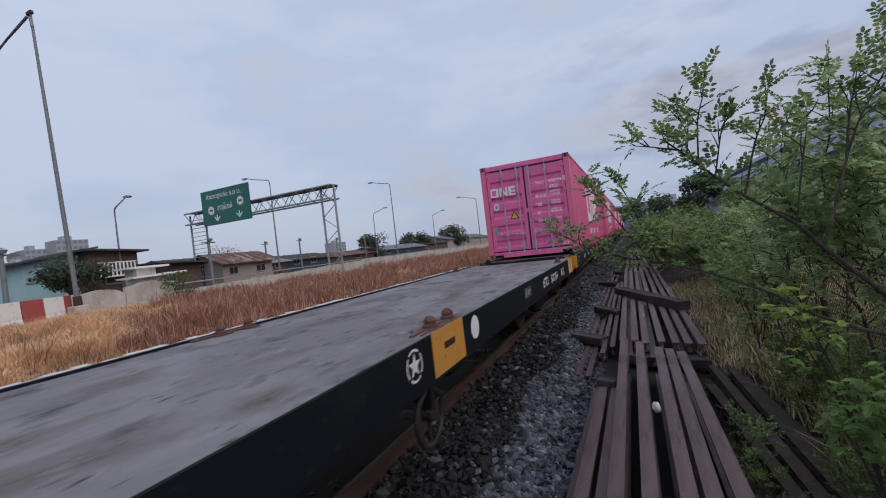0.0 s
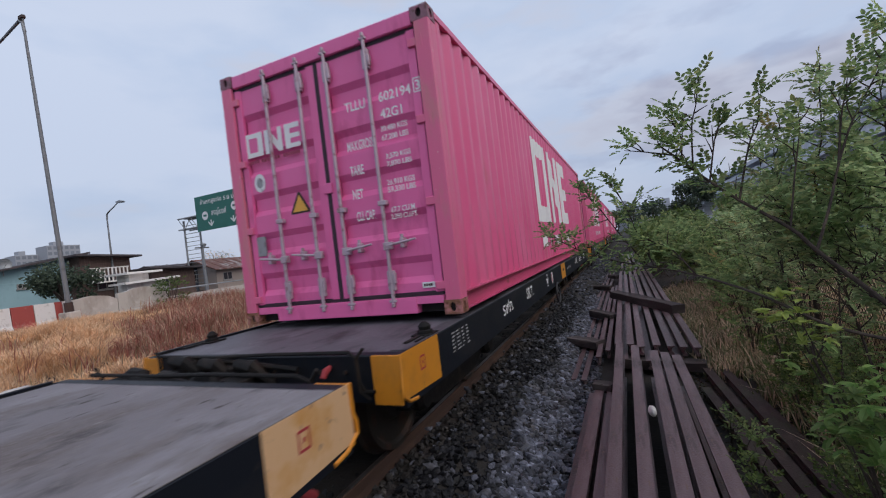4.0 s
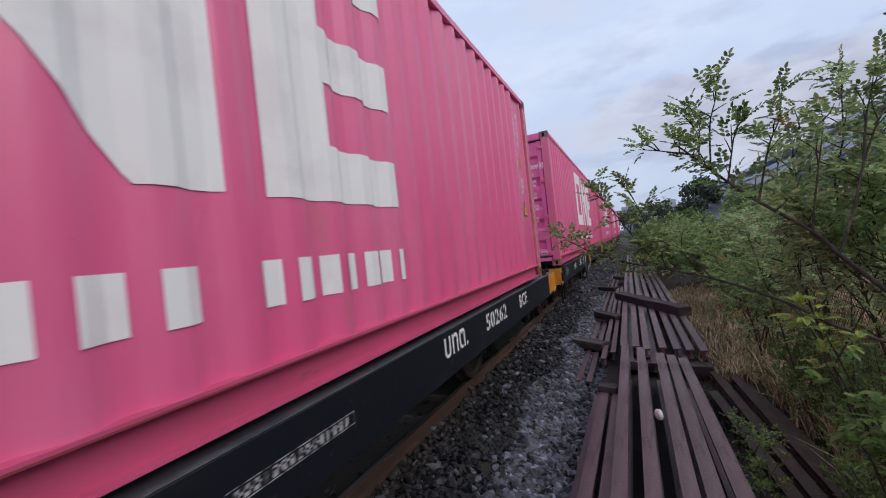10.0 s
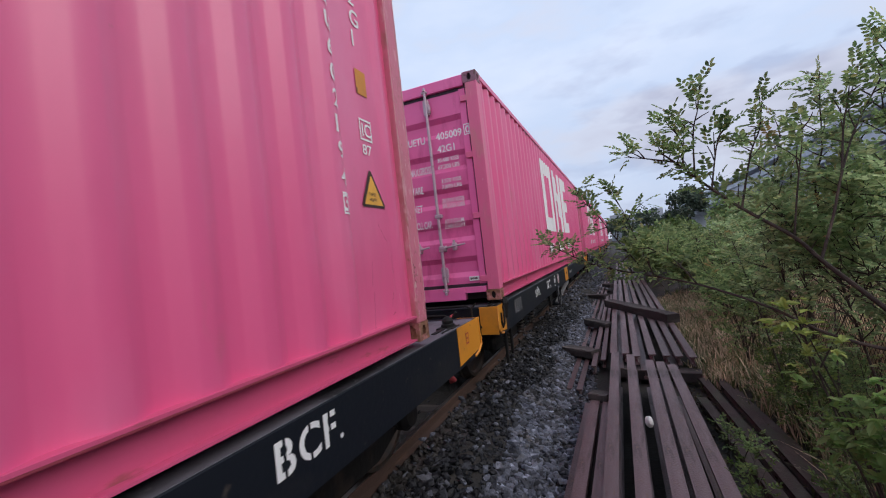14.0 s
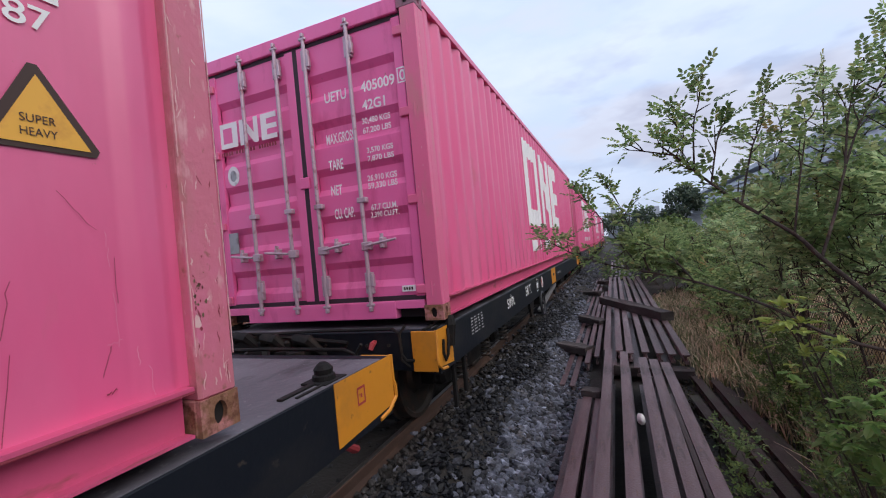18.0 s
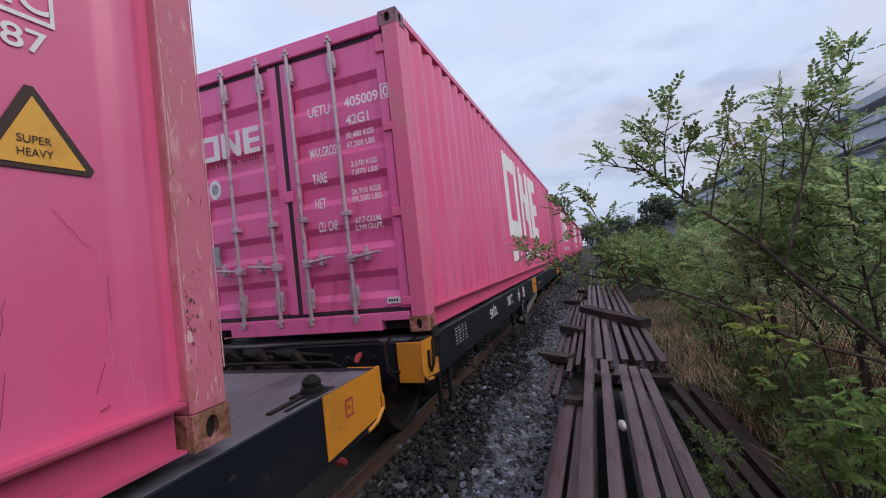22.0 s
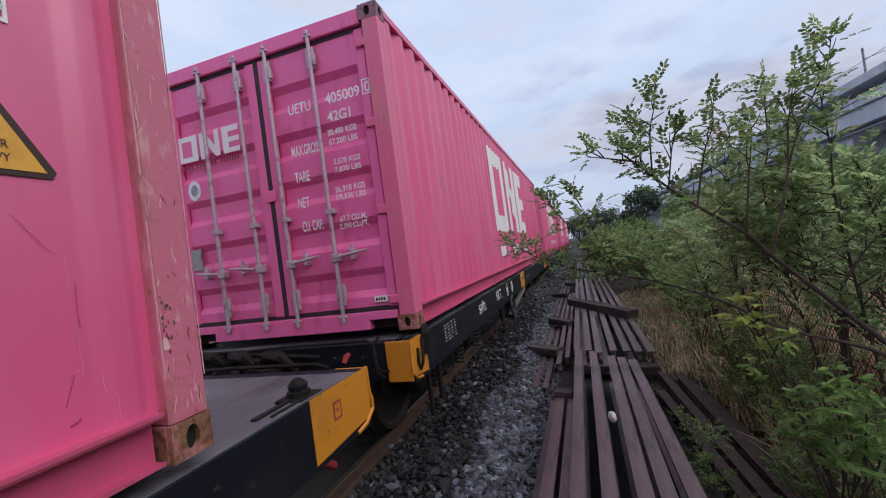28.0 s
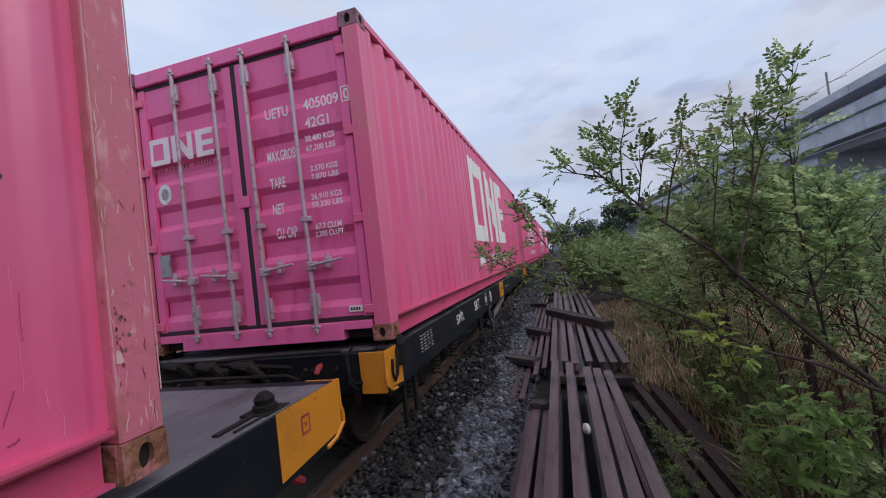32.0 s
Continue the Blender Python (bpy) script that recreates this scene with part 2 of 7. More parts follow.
DECK_DARK = material("dark deck plate", (0.106, 0.099, 0.117), 0.6, 0, [((0.170, 0.160, 0.185), 1.8, 0.48, 0.68, (1, 0.5, 1)), ((0.025, 0.024, 0.027), 3.0, 0.50, 0.66, (1, 0.4, 1)), ((0.20, 0.19, 0.20), 26.0, 0.62, 0.70, ONE3)], 0.2, 30, shine=0.35)
YELLOW = material("yellow plate", (0.66, 0.255, 0.02), 0.5, 0, [((0.48, 0.20, 0.03), 4.0, 0.5, 0.75, ONE3), ((0.16, 0.08, 0.03), 14.0, 0.64, 0.72, ONE3)], 0.06, 30)
FADED = material("faded yellow plate", (0.70, 0.44, 0.24), 0.6, 0, [((0.60, 0.30, 0.08), 4.0, 0.5, 0.7, ONE3), ((0.3, 0.2, 0.14), 14.0, 0.62, 0.7, ONE3)], 0.06, 30)
DULL_YELLOW = material("dull yellow plate", (0.66, 0.31, 0.06), 0.6, 0, [((0.52, 0.23, 0.05), 4.0, 0.5, 0.7, ONE3), ((0.24, 0.13, 0.06), 14.0, 0.62, 0.7, ONE3)], 0.06, 30)
AMBER = material("amber sticker", (0.80, 0.42, 0.06), 0.5, 0, [((0.60, 0.27, 0.05), 9.0, 0.5, 0.7, ONE3)])
RED = material("red marking", (0.42, 0.05, 0.06), 0.55, 0, [((0.3, 0.03, 0.03), 8.0, 0.5, 0.7, ONE3)])
LIGHTPLATE = material("pale plate", (0.78, 0.79, 0.80), 0.5, 0, [((0.4, 0.4, 0.4), 9.0, 0.55, 0.7, ONE3)])
GREYPLATE = material("grey data plate", (0.33, 0.33, 0.34), 0.4, 0.5, [((0.2, 0.17, 0.18), 12.0, 0.55, 0.7, ONE3)])
PALE = material("chafed paint", (0.76, 0.30, 0.42), 0.6)
CHIP = material("bare scuffed edge", (0.72, 0.46, 0.47), 0.55, 0, [((0.70, 0.30, 0.37), 30.0, 0.5, 0.65, ONE3)])
SCRAPE = material("scraped primer", (0.26, 0.035, 0.06), 0.7)
FLAKE = material("dark flaked spot", (0.17, 0.11, 0.07), 0.8, 0, [((0.10, 0.05, 0.04), 30.0, 0.5, 0.65, ONE3)])
INK = material("dark lettering", (0.05, 0.025, 0.02), 0.6)
WHEEL = material("wheel steel", (0.05, 0.042, 0.038), 0.55, 0.5, [((0.10, 0.055, 0.04), 6.0, 0.5, 0.7, ONE3)], 0.1, 40)
RAILTOP = material("polished rail head", (0.34, 0.31, 0.30), 0.3, 0.9, [((0.14, 0.09, 0.07), 6.0, 0.55, 0.7, (1, 0.2, 1))])
RAILWEB = material("rusty rail", (0.075, 0.042, 0.032), 0.8, 0.1, [((0.12, 0.065, 0.045), 5.0, 0.5, 0.7, (1, 0.3, 1))], 0.15, 40)
OLDRAIL = material("old stacked rail", (0.088, 0.047, 0.050), 0.48, 0.1, [((0.185, 0.124, 0.130), 3.5, 0.44, 0.64, (1, 0.10, 1)), ((0.045, 0.022, 0.020), 11.0, 0.50, 0.66, (1, 0.15, 1)), ((0.13, 0.07, 0.05), 30.0, 0.58, 0.68, (1, 0.4, 1))], 0.25, 70, 0.22)
TIMBER = material("weathered sleeper timber", (0.044, 0.034, 0.034), 0.85, 0, [((0.11, 0.09, 0.085), 5.0, 0.5, 0.68, (0.15, 1, 1)), ((0.02, 0.015, 0.014), 14.0, 0.55, 0.7, (0.1, 1, 1))], 0.4, 50, 0.2)
STONE = material("ballast stone", (0.068, 0.072, 0.094), 0.75, 0, [((0.22, 0.23, 0.285), 9.0, 0.56, 0.66, ONE3), ((0.086, 0.080, 0.084), 4.0, 0.54, 0.64, ONE3), ((0.048, 0.046, 0.052), 1.1, 0.50, 0.64, (1.6, 0.5, 1))], 0.35, 70, 0.9)
STONE_PALE = material("blue-grey ballast stone", (0.098, 0.104, 0.132), 0.7, 0, [((0.25, 0.265, 0.33), 9.0, 0.54, 0.66, ONE3), ((0.06, 0.058, 0.06), 5.0, 0.54, 0.66, ONE3)], 0.35, 70, 0.75)
STONE_OILY = material("oily ballast stone", (0.011, 0.011, 0.014), 0.55, 0, [((0.06, 0.06, 0.07), 6.0, 0.62, 0.74, ONE3)], 0.25, 60, 0.7, shine=0.3)
EARTH = material("ballast bed and earth", (0.024, 0.020, 0.018), 0.95, 0, [((0.060, 0.050, 0.040), 1.5, 0.5, 0.75, ONE3), ((0.02, 0.018, 0.017), 6.0, 0.48, 0.68, ONE3)], 0.6, 30)
CONCRETE = material("weathered concrete", (0.50, 0.455, 0.415), 0.85, 0, [((0.34, 0.29, 0.255), 1.2, 0.52, 0.7, (1, 1, 0.4)), ((0.60, 0.56, 0.53), 3.0, 0.55, 0.75, ONE3)], 0.2, 20)


# ---- building tools ----
class Shape:
    """Collects vertices and faces of one mesh."""

    def __init__(self):
        self.v, self.f = [], []

    def add(self, verts, faces):
        k = len(self.v)
        self.v += [tuple(p) for p in verts]
        self.f += [tuple(k + i for i in q) for q in faces]
        return self

    def box(self, x0, x1, y0, y1, z0, z1, c=0.0):
        lo, hi = Vector((min(x0, x1), min(y0, y1), min(z0, z1))), Vector((max(x0, x1), max(y0, y1), max(z0, z1)))
        mid = (lo + hi) / 2
        c = min(c, min(hi - lo) * 0.45)
        corners = [(i & 1, i >> 1 & 1, i >> 2 & 1) for i in range(8)]
        if c <= 0:
            verts = [Vector([(lo, hi)[b][a] for a, b in enumerate(k)]) for k in corners]
            faces = [(0, 2, 3, 1), (4, 5, 7, 6), (0, 1, 5, 4), (2, 6, 7, 3), (0, 4, 6, 2), (1, 3, 7, 5)]
            return self.add(verts, faces)
        verts, faces = [], []
        for k in corners:
            for on in range(3):
                verts.append(Vector([(lo, hi)[b][a] + (0 if a == on else (c, -c)[b]) for a, b in enumerate(k)]))
        for a in range(3):
            p, q = [b for b in range(3) if b != a]
            for sgn in (0, 1):
                ring = [i for i, k in enumerate(corners) if k[a] == sgn]
                ring.sort(key=lambda i: math.atan2(corners[i][q] - 0.5, corners[i][p] - 0.5))
                faces.append([3 * i + a for i in ring])
            for i, k in enumerate(corners):
                if k[a] == 0:
                    j = i | 1 << a
                    faces.append([3 * i + p, 3 * i + q, 3 * j + q, 3 * j + p])
        faces += [[3 * i, 3 * i + 1, 3 * i + 2] for i in range(8)]
        good = []
        for q in faces:
            n = (verts[q[1]] - verts[q[0]]).cross(verts[q[2]] - verts[q[0]])
            good.append(q if n.dot(sum((verts[i] for i in q), Vector()) / len(q) - mid) > 0 else q[::-1])
        return self.add(verts, good)

    def prism(self, outline, axis, a, b):
        """An outline in the two other axes (in the order x, y, z), drawn out along the axis from a to b."""
        def at(p, d):
            p = list(p)
            p.insert("xyz".index(axis), d)
            return p
        n = len(outline)
        verts = [at(p, a) for p in outline] + [at(p, b) for p in outline]
        area = sum(outline[i][0] * outline[(i + 1) % n][1] - outline[(i + 1) % n][0] * outline[i][1] for i in range(n))
        flip = (area > 0) ^ (b < a) ^ (axis == "y")
        faces = [(i, (i + 1) % n, n + (i + 1) % n, n + i) for i in range(n)] + [tuple(range(n))[::-1], tuple(range(n, 2 * n))]
        return self.add(verts, faces if flip else [q[::-1] for q in faces])

    def tube(self, points, radii, n=8, caps=True):
        points = [Vector(p) for p in points]
        if not hasattr(radii, "__len__"):
            radii = [radii] * len(points)
        verts, faces = [], []
        side = None
        for i, p in enumerate(points):
            d = (points[min(i + 1, len(points) - 1)] - points[max(i - 1, 0)]).normalized()
            if side is None:
                side = d.cross(Vector((0, 0, 1)) if abs(d.z) < 0.9 else Vector((1, 0, 0))).normalized()
            side = (side - d * side.dot(d)).normalized()
            up = d.cross(side)
            verts += [p + (side * math.cos(k * math.tau / n) + up * math.sin(k * math.tau / n)) * radii[i] for k in range(n)]
        for i in range(len(points) - 1):
            faces += [(i * n + k, i * n + (k + 1) % n, (i + 1) * n + (k + 1) % n, (i + 1) * n + k) for k in range(n)]
        if caps:
            faces += [tuple(range(n))[::-1], tuple(range((len(points) - 1) * n, len(points) * n))]
        return self.add(verts, faces)

    def lathe(self, profile, centre, axis="x", n=32):
        """Rings of (along, radius) round an axis through centre."""
        verts, faces = [], []
        for a, r in profile:
            for k in range(n):
                p = [r * math.cos(k * math.tau / n), r * math.sin(k * math.tau / n)]
                p.insert("xyz".index(axis), a)
                verts.append(Vector(p) + Vector(centre))
        m = len(profile)
        for i in range(m - 1):
            faces += [(i * n + k, i * n + (k + 1) % n, (i + 1) * n + (k + 1) % n, (i + 1) * n + k) for k in range(n)]
        faces += [tuple(range(n))[::-1], tuple(range((m - 1) * n, m * n))]
        return self.add(verts, faces)

    def mesh(self, name, smooth=False):
        me = bpy.data.meshes.new(name)
        me.from_pydata(self.v, [], self.f)
        if smooth:
            me.polygons.foreach_set("use_smooth", [True] * len(me.polygons))
            me.set_sharp_from_angle(angle=radians(40))
        return me


def tidy(me):
    bm = bmesh.new()
    bm.from_mesh(me)
    bmesh.ops.recalc_face_normals(bm, faces=bm.faces)
    bm.to_mesh(me)
    bm.free()
    return me


def part(name, shape, mat, parent=None, label="", smooth=False, m=None, fix=True):
    """Links a Shape, a bmesh or a mesh as one object under its thing."""
    if isinstance(shape, Shape):
        me = shape.mesh(name, smooth)
        if fix and len(me.polygons) < 4000:
            tidy(me)
    elif isinstance(shape, bmesh.types.BMesh):
        me = bpy.data.meshes.new(name)
        shape.to_mesh(me)
        shape.free()
    else:
        me = shape
    if mat and not me.materials:
        me.materials.append(mat)
    ob = new(name, me)
    if m is not None:
        ob.matrix_basis = m
    ob.parent = parent
    if label:
        ob["label"] = label
    return ob


def thing(name, m, label, category, group="", kind=""):
    ob = new(name)
    ob.empty_display_size = 0.2
    ob.matrix_basis = m
    return tagged(ob, label, category, group, kind)


def words(text, height, width=None, bold=0.012):
    """The outlines of a word as a mesh, lower left corner at the origin, in x and y."""
    cu = bpy.data.curves.new("words", "FONT")
    cu.body, cu.size, cu.offset = text, 1.0, bold
    ob = bpy.data.objects.new("words", cu)
    scene.collection.objects.link(ob)
    bpy.context.view_layer.update()
    me = bpy.data.meshes.new_from_object(ob.evaluated_get(bpy.context.evaluated_depsgraph_get()))
    bpy.data.objects.remove(ob)
    bm = bmesh.new()
    bm.from_mesh(me)
    bpy.data.meshes.remove(me)
    if not bm.verts:
        return bm
    x0, x1 = min(v.co.x for v in bm.verts), max(v.co.x for v in bm.verts)
    y0, y1 = min(v.co.y for v in bm.verts), max(v.co.y for v in bm.verts)
    ky = height / (y1 - y0)
    kx = width / (x1 - x0) if width else ky
    for v in bm.verts:
        v.co = ((v.co.x - x0) * kx, (v.co.y - y0) * ky, 0)
    return bm


def stencilled(text, height, width, bold=0.018):
    """A word cut through a stencil: narrow bridges cross every letter."""
    glyphs, x = [], 0.0
    for ch in text:
        bm = words(ch, height if ch != "." else height * 0.16, None, bold)
        w = max(v.co.x for v in bm.verts)
        for v in bm.verts:
            v.co.x += x
        if ch not in ".1":
            a = x + w * (0.40 if ch in "BFRSP" else 0.46)
            for c in (a, a + 0.10 * height):
                bmesh.ops.bisect_plane(bm, geom=bm.verts[:] + bm.edges[:] + bm.faces[:], dist=1e-6, plane_co=(c, 0, 0), plane_no=(1, 0, 0))
            mid = [f for f in bm.faces if a < f.calc_center_median().x < a + 0.10 * height]
            bmesh.ops.delete(bm, geom=mid, context="FACES")
        me = bpy.data.meshes.new("glyph")
        bm.to_mesh(me)
        bm.free()
        glyphs.append(me)
        x += w + 0.16 * height
    out = bmesh.new()
    for me in glyphs:
        out.from_mesh(me)
        bpy.data.meshes.remove(me)
    k = width / (x - 0.16 * height)
    for v in out.verts:
        v.co.x *= k
    return out


def polygons(outlines):
    bm = bmesh.new()
    for o in outlines:
        bm.faces.new([bm.verts.new((x, y, 0)) for x, y in o])
    return bm


# ---- the train ----
TRACK_X = -2.505
DECK_Z = 1.057
HALF, LENGTH, TALL = 1.219, 12.192, 2.608
PITCH, FLAT, SLOPE, DEPTH = 0.278, 0.072, 0.067, 0.036
SIDE_Y0 = 0.20


END_FOLD = ((11.459, 1.0), (11.875, 1.0), (11.92, 0.5), (11.98, 0.5), (12.01, 1.0), (12.05, 1.0))


def wave(y):
    """How far the corrugated side lies in from the face at y along the container."""
    if y > 11.459:
        # one broad sunken flat, a low swelling and a groove before the far post
        for (y0, d0), (y1, d1) in zip(END_FOLD, END_FOLD[1:]):
            if y <= y1:
                return DEPTH * (d0 + (d1 - d0) * (y - y0) / (y1 - y0))
        return 0.0
    u = (y - SIDE_Y0) % PITCH
    if u < FLAT:
        return 0.0
    if u < FLAT + SLOPE:
        return DEPTH * (u - FLAT) / SLOPE
    if u < 2 * FLAT + SLOPE:
        return DEPTH
    return max(0.0, DEPTH * (1 - (u - 2 * FLAT - SLOPE) / SLOPE))


def breaks(a, b):
    ys, k = [], math.floor((a - SIDE_Y0) / PITCH)
    while SIDE_Y0 + k * PITCH < b:
        ys += [SIDE_Y0 + k * PITCH + q for q in (0, FLAT, FLAT + SLOPE, 2 * FLAT + SLOPE)]
        k += 1
    return [y for y in ys if a < y < min(b, 11.5)] + [y for y, _ in END_FOLD[1:] if a < y < b]


def on_side(bm, y, z):
    """Lays a flat drawing on the right-hand corrugated side, following its folds."""
    for v in bm.verts:
        v.co = (0, y + v.co.x, z + v.co.y)
    ys = [v.co.y for v in bm.verts]
    for cut in breaks(min(ys), max(ys)):
        bmesh.ops.bisect_plane(bm, geom=bm.verts[:] + bm.edges[:] + bm.faces[:], dist=1e-5, plane_co=(0, cut, 0), plane_no=(0, 1, 0))
    for v in bm.verts:
        v.co.x = HALF - 0.009 - wave(v.co.y) + 0.005
    return bm


def on_door(bm, x, y, z):
    """Lays a flat drawing on the door end, which faces down the line."""
    for v in bm.verts:
        v.co = (x + v.co.x, y, z + v.co.y)
    return bm


def oval(n=16, rx=0.026, rz=0.056):
    return [(rx * math.cos(k * math.tau / n), rz * math.sin(k * math.tau / n)) for k in range(n)]


def casting(parent, x, y, z, sx, sy, top, mat=RUST):
    """A corner casting with its oval holes; x, y, z is its outer corner, sx and sy point inwards."""
    g = Shape()
    w, l, h = 0.162, 0.150, 0.122
    zlo, zhi = (z - h, z) if top else (z, z + h)
    g.box(x + sx * 0.022, x + sx * w, y + sy * 0.022, y + sy * l, zlo, zhi, 0.004)
    zc = (zlo + zhi) / 2
    ring = oval()
    # plates with an oval opening on the outer side and the outer end
    for face in ("side", "end"):
        n = len(ring)
        span = l if face == "side" else w
        edge = []
        for k in range(n):
            a = k * math.tau / n
            d = 1 / max(abs(math.cos(a)), abs(math.sin(a)))
            edge.append((d * math.cos(a) * (span / 2 - 0.002), d * math.sin(a) * (h / 2 - 0.001)))
        verts = []
        for depth in (0.0, 0.02):
            for loop in (edge, ring):
                for p, q in loop:
                    if face == "side":
                        verts.append((x + sx * depth, y + sy * l / 2 + p, zc + q * (0.72 if loop is ring else 1)))
                    else:
                        verts.append((x + sx * w / 2 + p, y + sy * depth, zc + q * (0.72 if loop is ring else 1)))
        faces = []
        for k in range(n):
            j = (k + 1) % n
            faces += [(k, j, n + j, n + k), (2 * n + k, 2 * n + j, j, k), (n + k, n + j, 3 * n + j, 3 * n + k)]
        g.add(verts, faces)
    part("corner_casting", g, mat, parent, "worn steel corner casting")
    # black plates just behind the openings stand for the shade inside
    hole = Shape()
    hole.box(x + sx * 0.0205, x + sx * 0.0215, y + sy * 0.045, y + sy * 0.10, zc - 0.05, zc + 0.05)
    hole.box(x + sx * 0.05, x + sx * 0.115, y + sy * 0.0205, y + sy * 0.0215, zc - 0.05, zc + 0.05)
    part("casting_hole", hole, RECESS_SHADE, parent)


def emblem():
    """The pale block device on the long side: a square ring, a slanted pair of posts and a comb."""
    y, z0, z1 = 0.0, 0.0, 1.475
    ring = [[(0, 0), (1.335, 0), (0.95, 0.29), (0.295, 0.29)], [(0, 0), (0.295, 0.29), (0.295, 1.185), (0, z1)],
            [(0, z1), (0.295, 1.185), (0.95, 1.185), (1.335, z1)], [(1.335, 0), (1.335, z1), (0.95, 1.185), (0.95, 0.29)]]
    slant = [[(1.495, 0), (1.80, 0), (1.80, 0.98), (1.80, z1), (1.495, z1)], [(1.80, 0.98), (2.49, 0.0), (2.49, 0.60), (1.87, z1), (1.80, z1)], [(2.49, 0), (2.79, 0), (2.79, z1), (2.49, z1), (2.49, 0.60)]]
    comb = [[(3.00, 0), (3.39, 0), (3.39, z1), (3.00, z1)], [(3.39, 0), (4.06, 0), (4.06, 0.27), (3.39, 0.27)],
            [(3.39, 0.58), (4.06, 0.58), (4.06, 0.855), (3.39, 0.855)], [(3.39, 1.165), (4.06, 1.165), (4.06, z1), (3.39, z1)]]
    return ring + slant + comb


def letter_bars(groups, height, gap=0.25):
    """A line of writing as plain upright blocks: (start, end, count) for every word."""
    out = []
    for a, b, n in groups:
        w = (b - a) / n
        for k in range(n):
            x = a + k * w
            out.append([(x, 0), (x + w * (1 - gap), 0), (x + w * (1 - gap), height), (x, height)])
    return out


DOOR_MARK = (-0.375, 1.08)


def container(yaw_label, code, number, check, detailed, scuffed):
    """A forty-foot freight container, door end at y = 0, standing at z = 0."""
    ob = thing("shipping_container", pose(TRACK_X, 0, DECK_Z), yaw_label, "shipping container", "containers on the train")
    # corrugated sides
    for sx in (-1, 1):
        g = Shape()
        ys = [0.16] + [b + e for b in breaks(0.18, LENGTH - 0.155) for e in (-0.007, 0.007)] + [LENGTH - 0.142]
        for y in ys:
            x = HALF - 0.009 - wave(y)
            g.v += [(sx * x, y, 0.172), (sx * x, y, TALL - 0.055), (sx * (x - 0.004), y, 0.172), (sx * (x - 0.004), y, TALL - 0.055)]
        for k in range(len(ys) - 1):
            a, b = 4 * k, 4 * k + 4
            g.f += [(a, b, b + 1, a + 1), (a + 2, a + 3, b + 3, b + 2)]
        part("side_panel", g, PINK, ob, smooth=True)
        rail = Shape()
        # bottom rail: a channel under the panel's flange
        rail.prism([(sx * (HALF + 0.004), 0.164), (sx * (HALF + 0.004), 0.176), (sx * (HALF - 0.10), 0.176), (sx * (HALF - 0.10), 0.012), (sx * (HALF - 0.012), 0.012), (sx * (HALF - 0.012), 0.022), (sx * (HALF - 0.058), 0.022), (sx * (HALF - 0.058), 0.166)], "y", 0.165, LENGTH - 0.165)
        part("bottom_rail", rail, PINK_RAIL, ob)
        part("seam", Shape().box(sx * (HALF + 0.0042), sx * (HALF - 0.03), 0.165, LENGTH - 0.165, 0.157, 0.1635), SCRAPE, ob, "rusted seam under the side panel")
        top = Shape().box(sx * HALF, sx * (HALF - 0.062), 0.165, LENGTH - 0.165, TALL - 0.07, TALL - 0.006, 0.004)
        part("top_rail", top, PINK, ob)
        for yy, sy in ((0, 1), (LENGTH, -1)):
            post = Shape()
            if yy == 0:
                post.box(sx * (HALF - 0.001), sx * (HALF - 0.14), 0.002, 0.06, 0.118, TALL - 0.118, 0.006)
                post.box(sx * (HALF - 0.004), sx * (HALF - 0.05), 0.06, 0.168, 0.118, TALL - 0.118, 0.006)
            else:
                post.box(sx * (HALF - 0.001), sx * (HALF - 0.14), LENGTH - 0.145, LENGTH - 0.002, 0.118, TALL - 0.118, 0.010)
            part("corner_post", post, PINK_WORN if yy else PINK_POST, ob, "scuffed corner post")
            casting(ob, sx * HALF, yy, 0, -sx, sy, False)
            casting(ob, sx * HALF, yy, TALL, -sx, sy, True, CAST_TOP)
    # roof with its shallow folds
    roof = Shape()
    ys = [0.1 + 0.15 * k for k in range(int((LENGTH - 0.2) / 0.15) + 1)]
    for k, y in enumerate(ys):
        z = TALL - 0.022 - (0.016 if k % 2 else 0)
        roof.v += [(-HALF + 0.06, y, z), (HALF - 0.06, y, z)]
    roof.f = [(2 * k, 2 * k + 1, 2 * k + 3, 2 * k + 2) for k in range(len(ys) - 1)]
    part("roof", roof, PINK, ob)
    part("floor_frame", Shape().box(-HALF + 0.1, HALF - 0.1, 0.1, LENGTH - 0.1, 0.03, 0.15), UNDER, ob)
    # far end wall, folded
    g = Shape()
    xs = [-1.08 + 0.09 * k for k in range(25)]
    for k, x in enumerate(xs):
        y = LENGTH - (0.02 if k % 4 in (0, 1) else 0.06)
        g.v += [(x, y, 0.12), (x, y, TALL - 0.12)]
    g.f = [(2 * k, 2 * k + 1, 2 * k + 3, 2 * k + 2) for k in range(len(xs) - 1)]
    part("end_wall", g, PINK, ob)
    for z0, z1 in ((0.02, 0.12), (TALL - 0.11, TALL - 0.012)):
        part("end_sill", Shape().box(-1.06, 1.06, LENGTH - 0.08, LENGTH - 0.004, z0, z1, 0.006), PINK, ob)
    # door end: header, sill, two leaves
    part("door_header", Shape().box(-1.058, 1.058, 0.006, 0.09, TALL - 0.142, TALL - 0.012, 0.008), PINK_DOOR, ob)
    sill = Shape()
    sill.box(-0.80, 0.80, 0.006, 0.10, 0.020, 0.164, 0.006)
    for sx in (-1, 1):
        sill.box(sx * 0.80, sx * 1.058, 0.012, 0.10, 0.098, 0.164, 0.004)
    part("door_sill", sill, PINK_DOOR, ob)
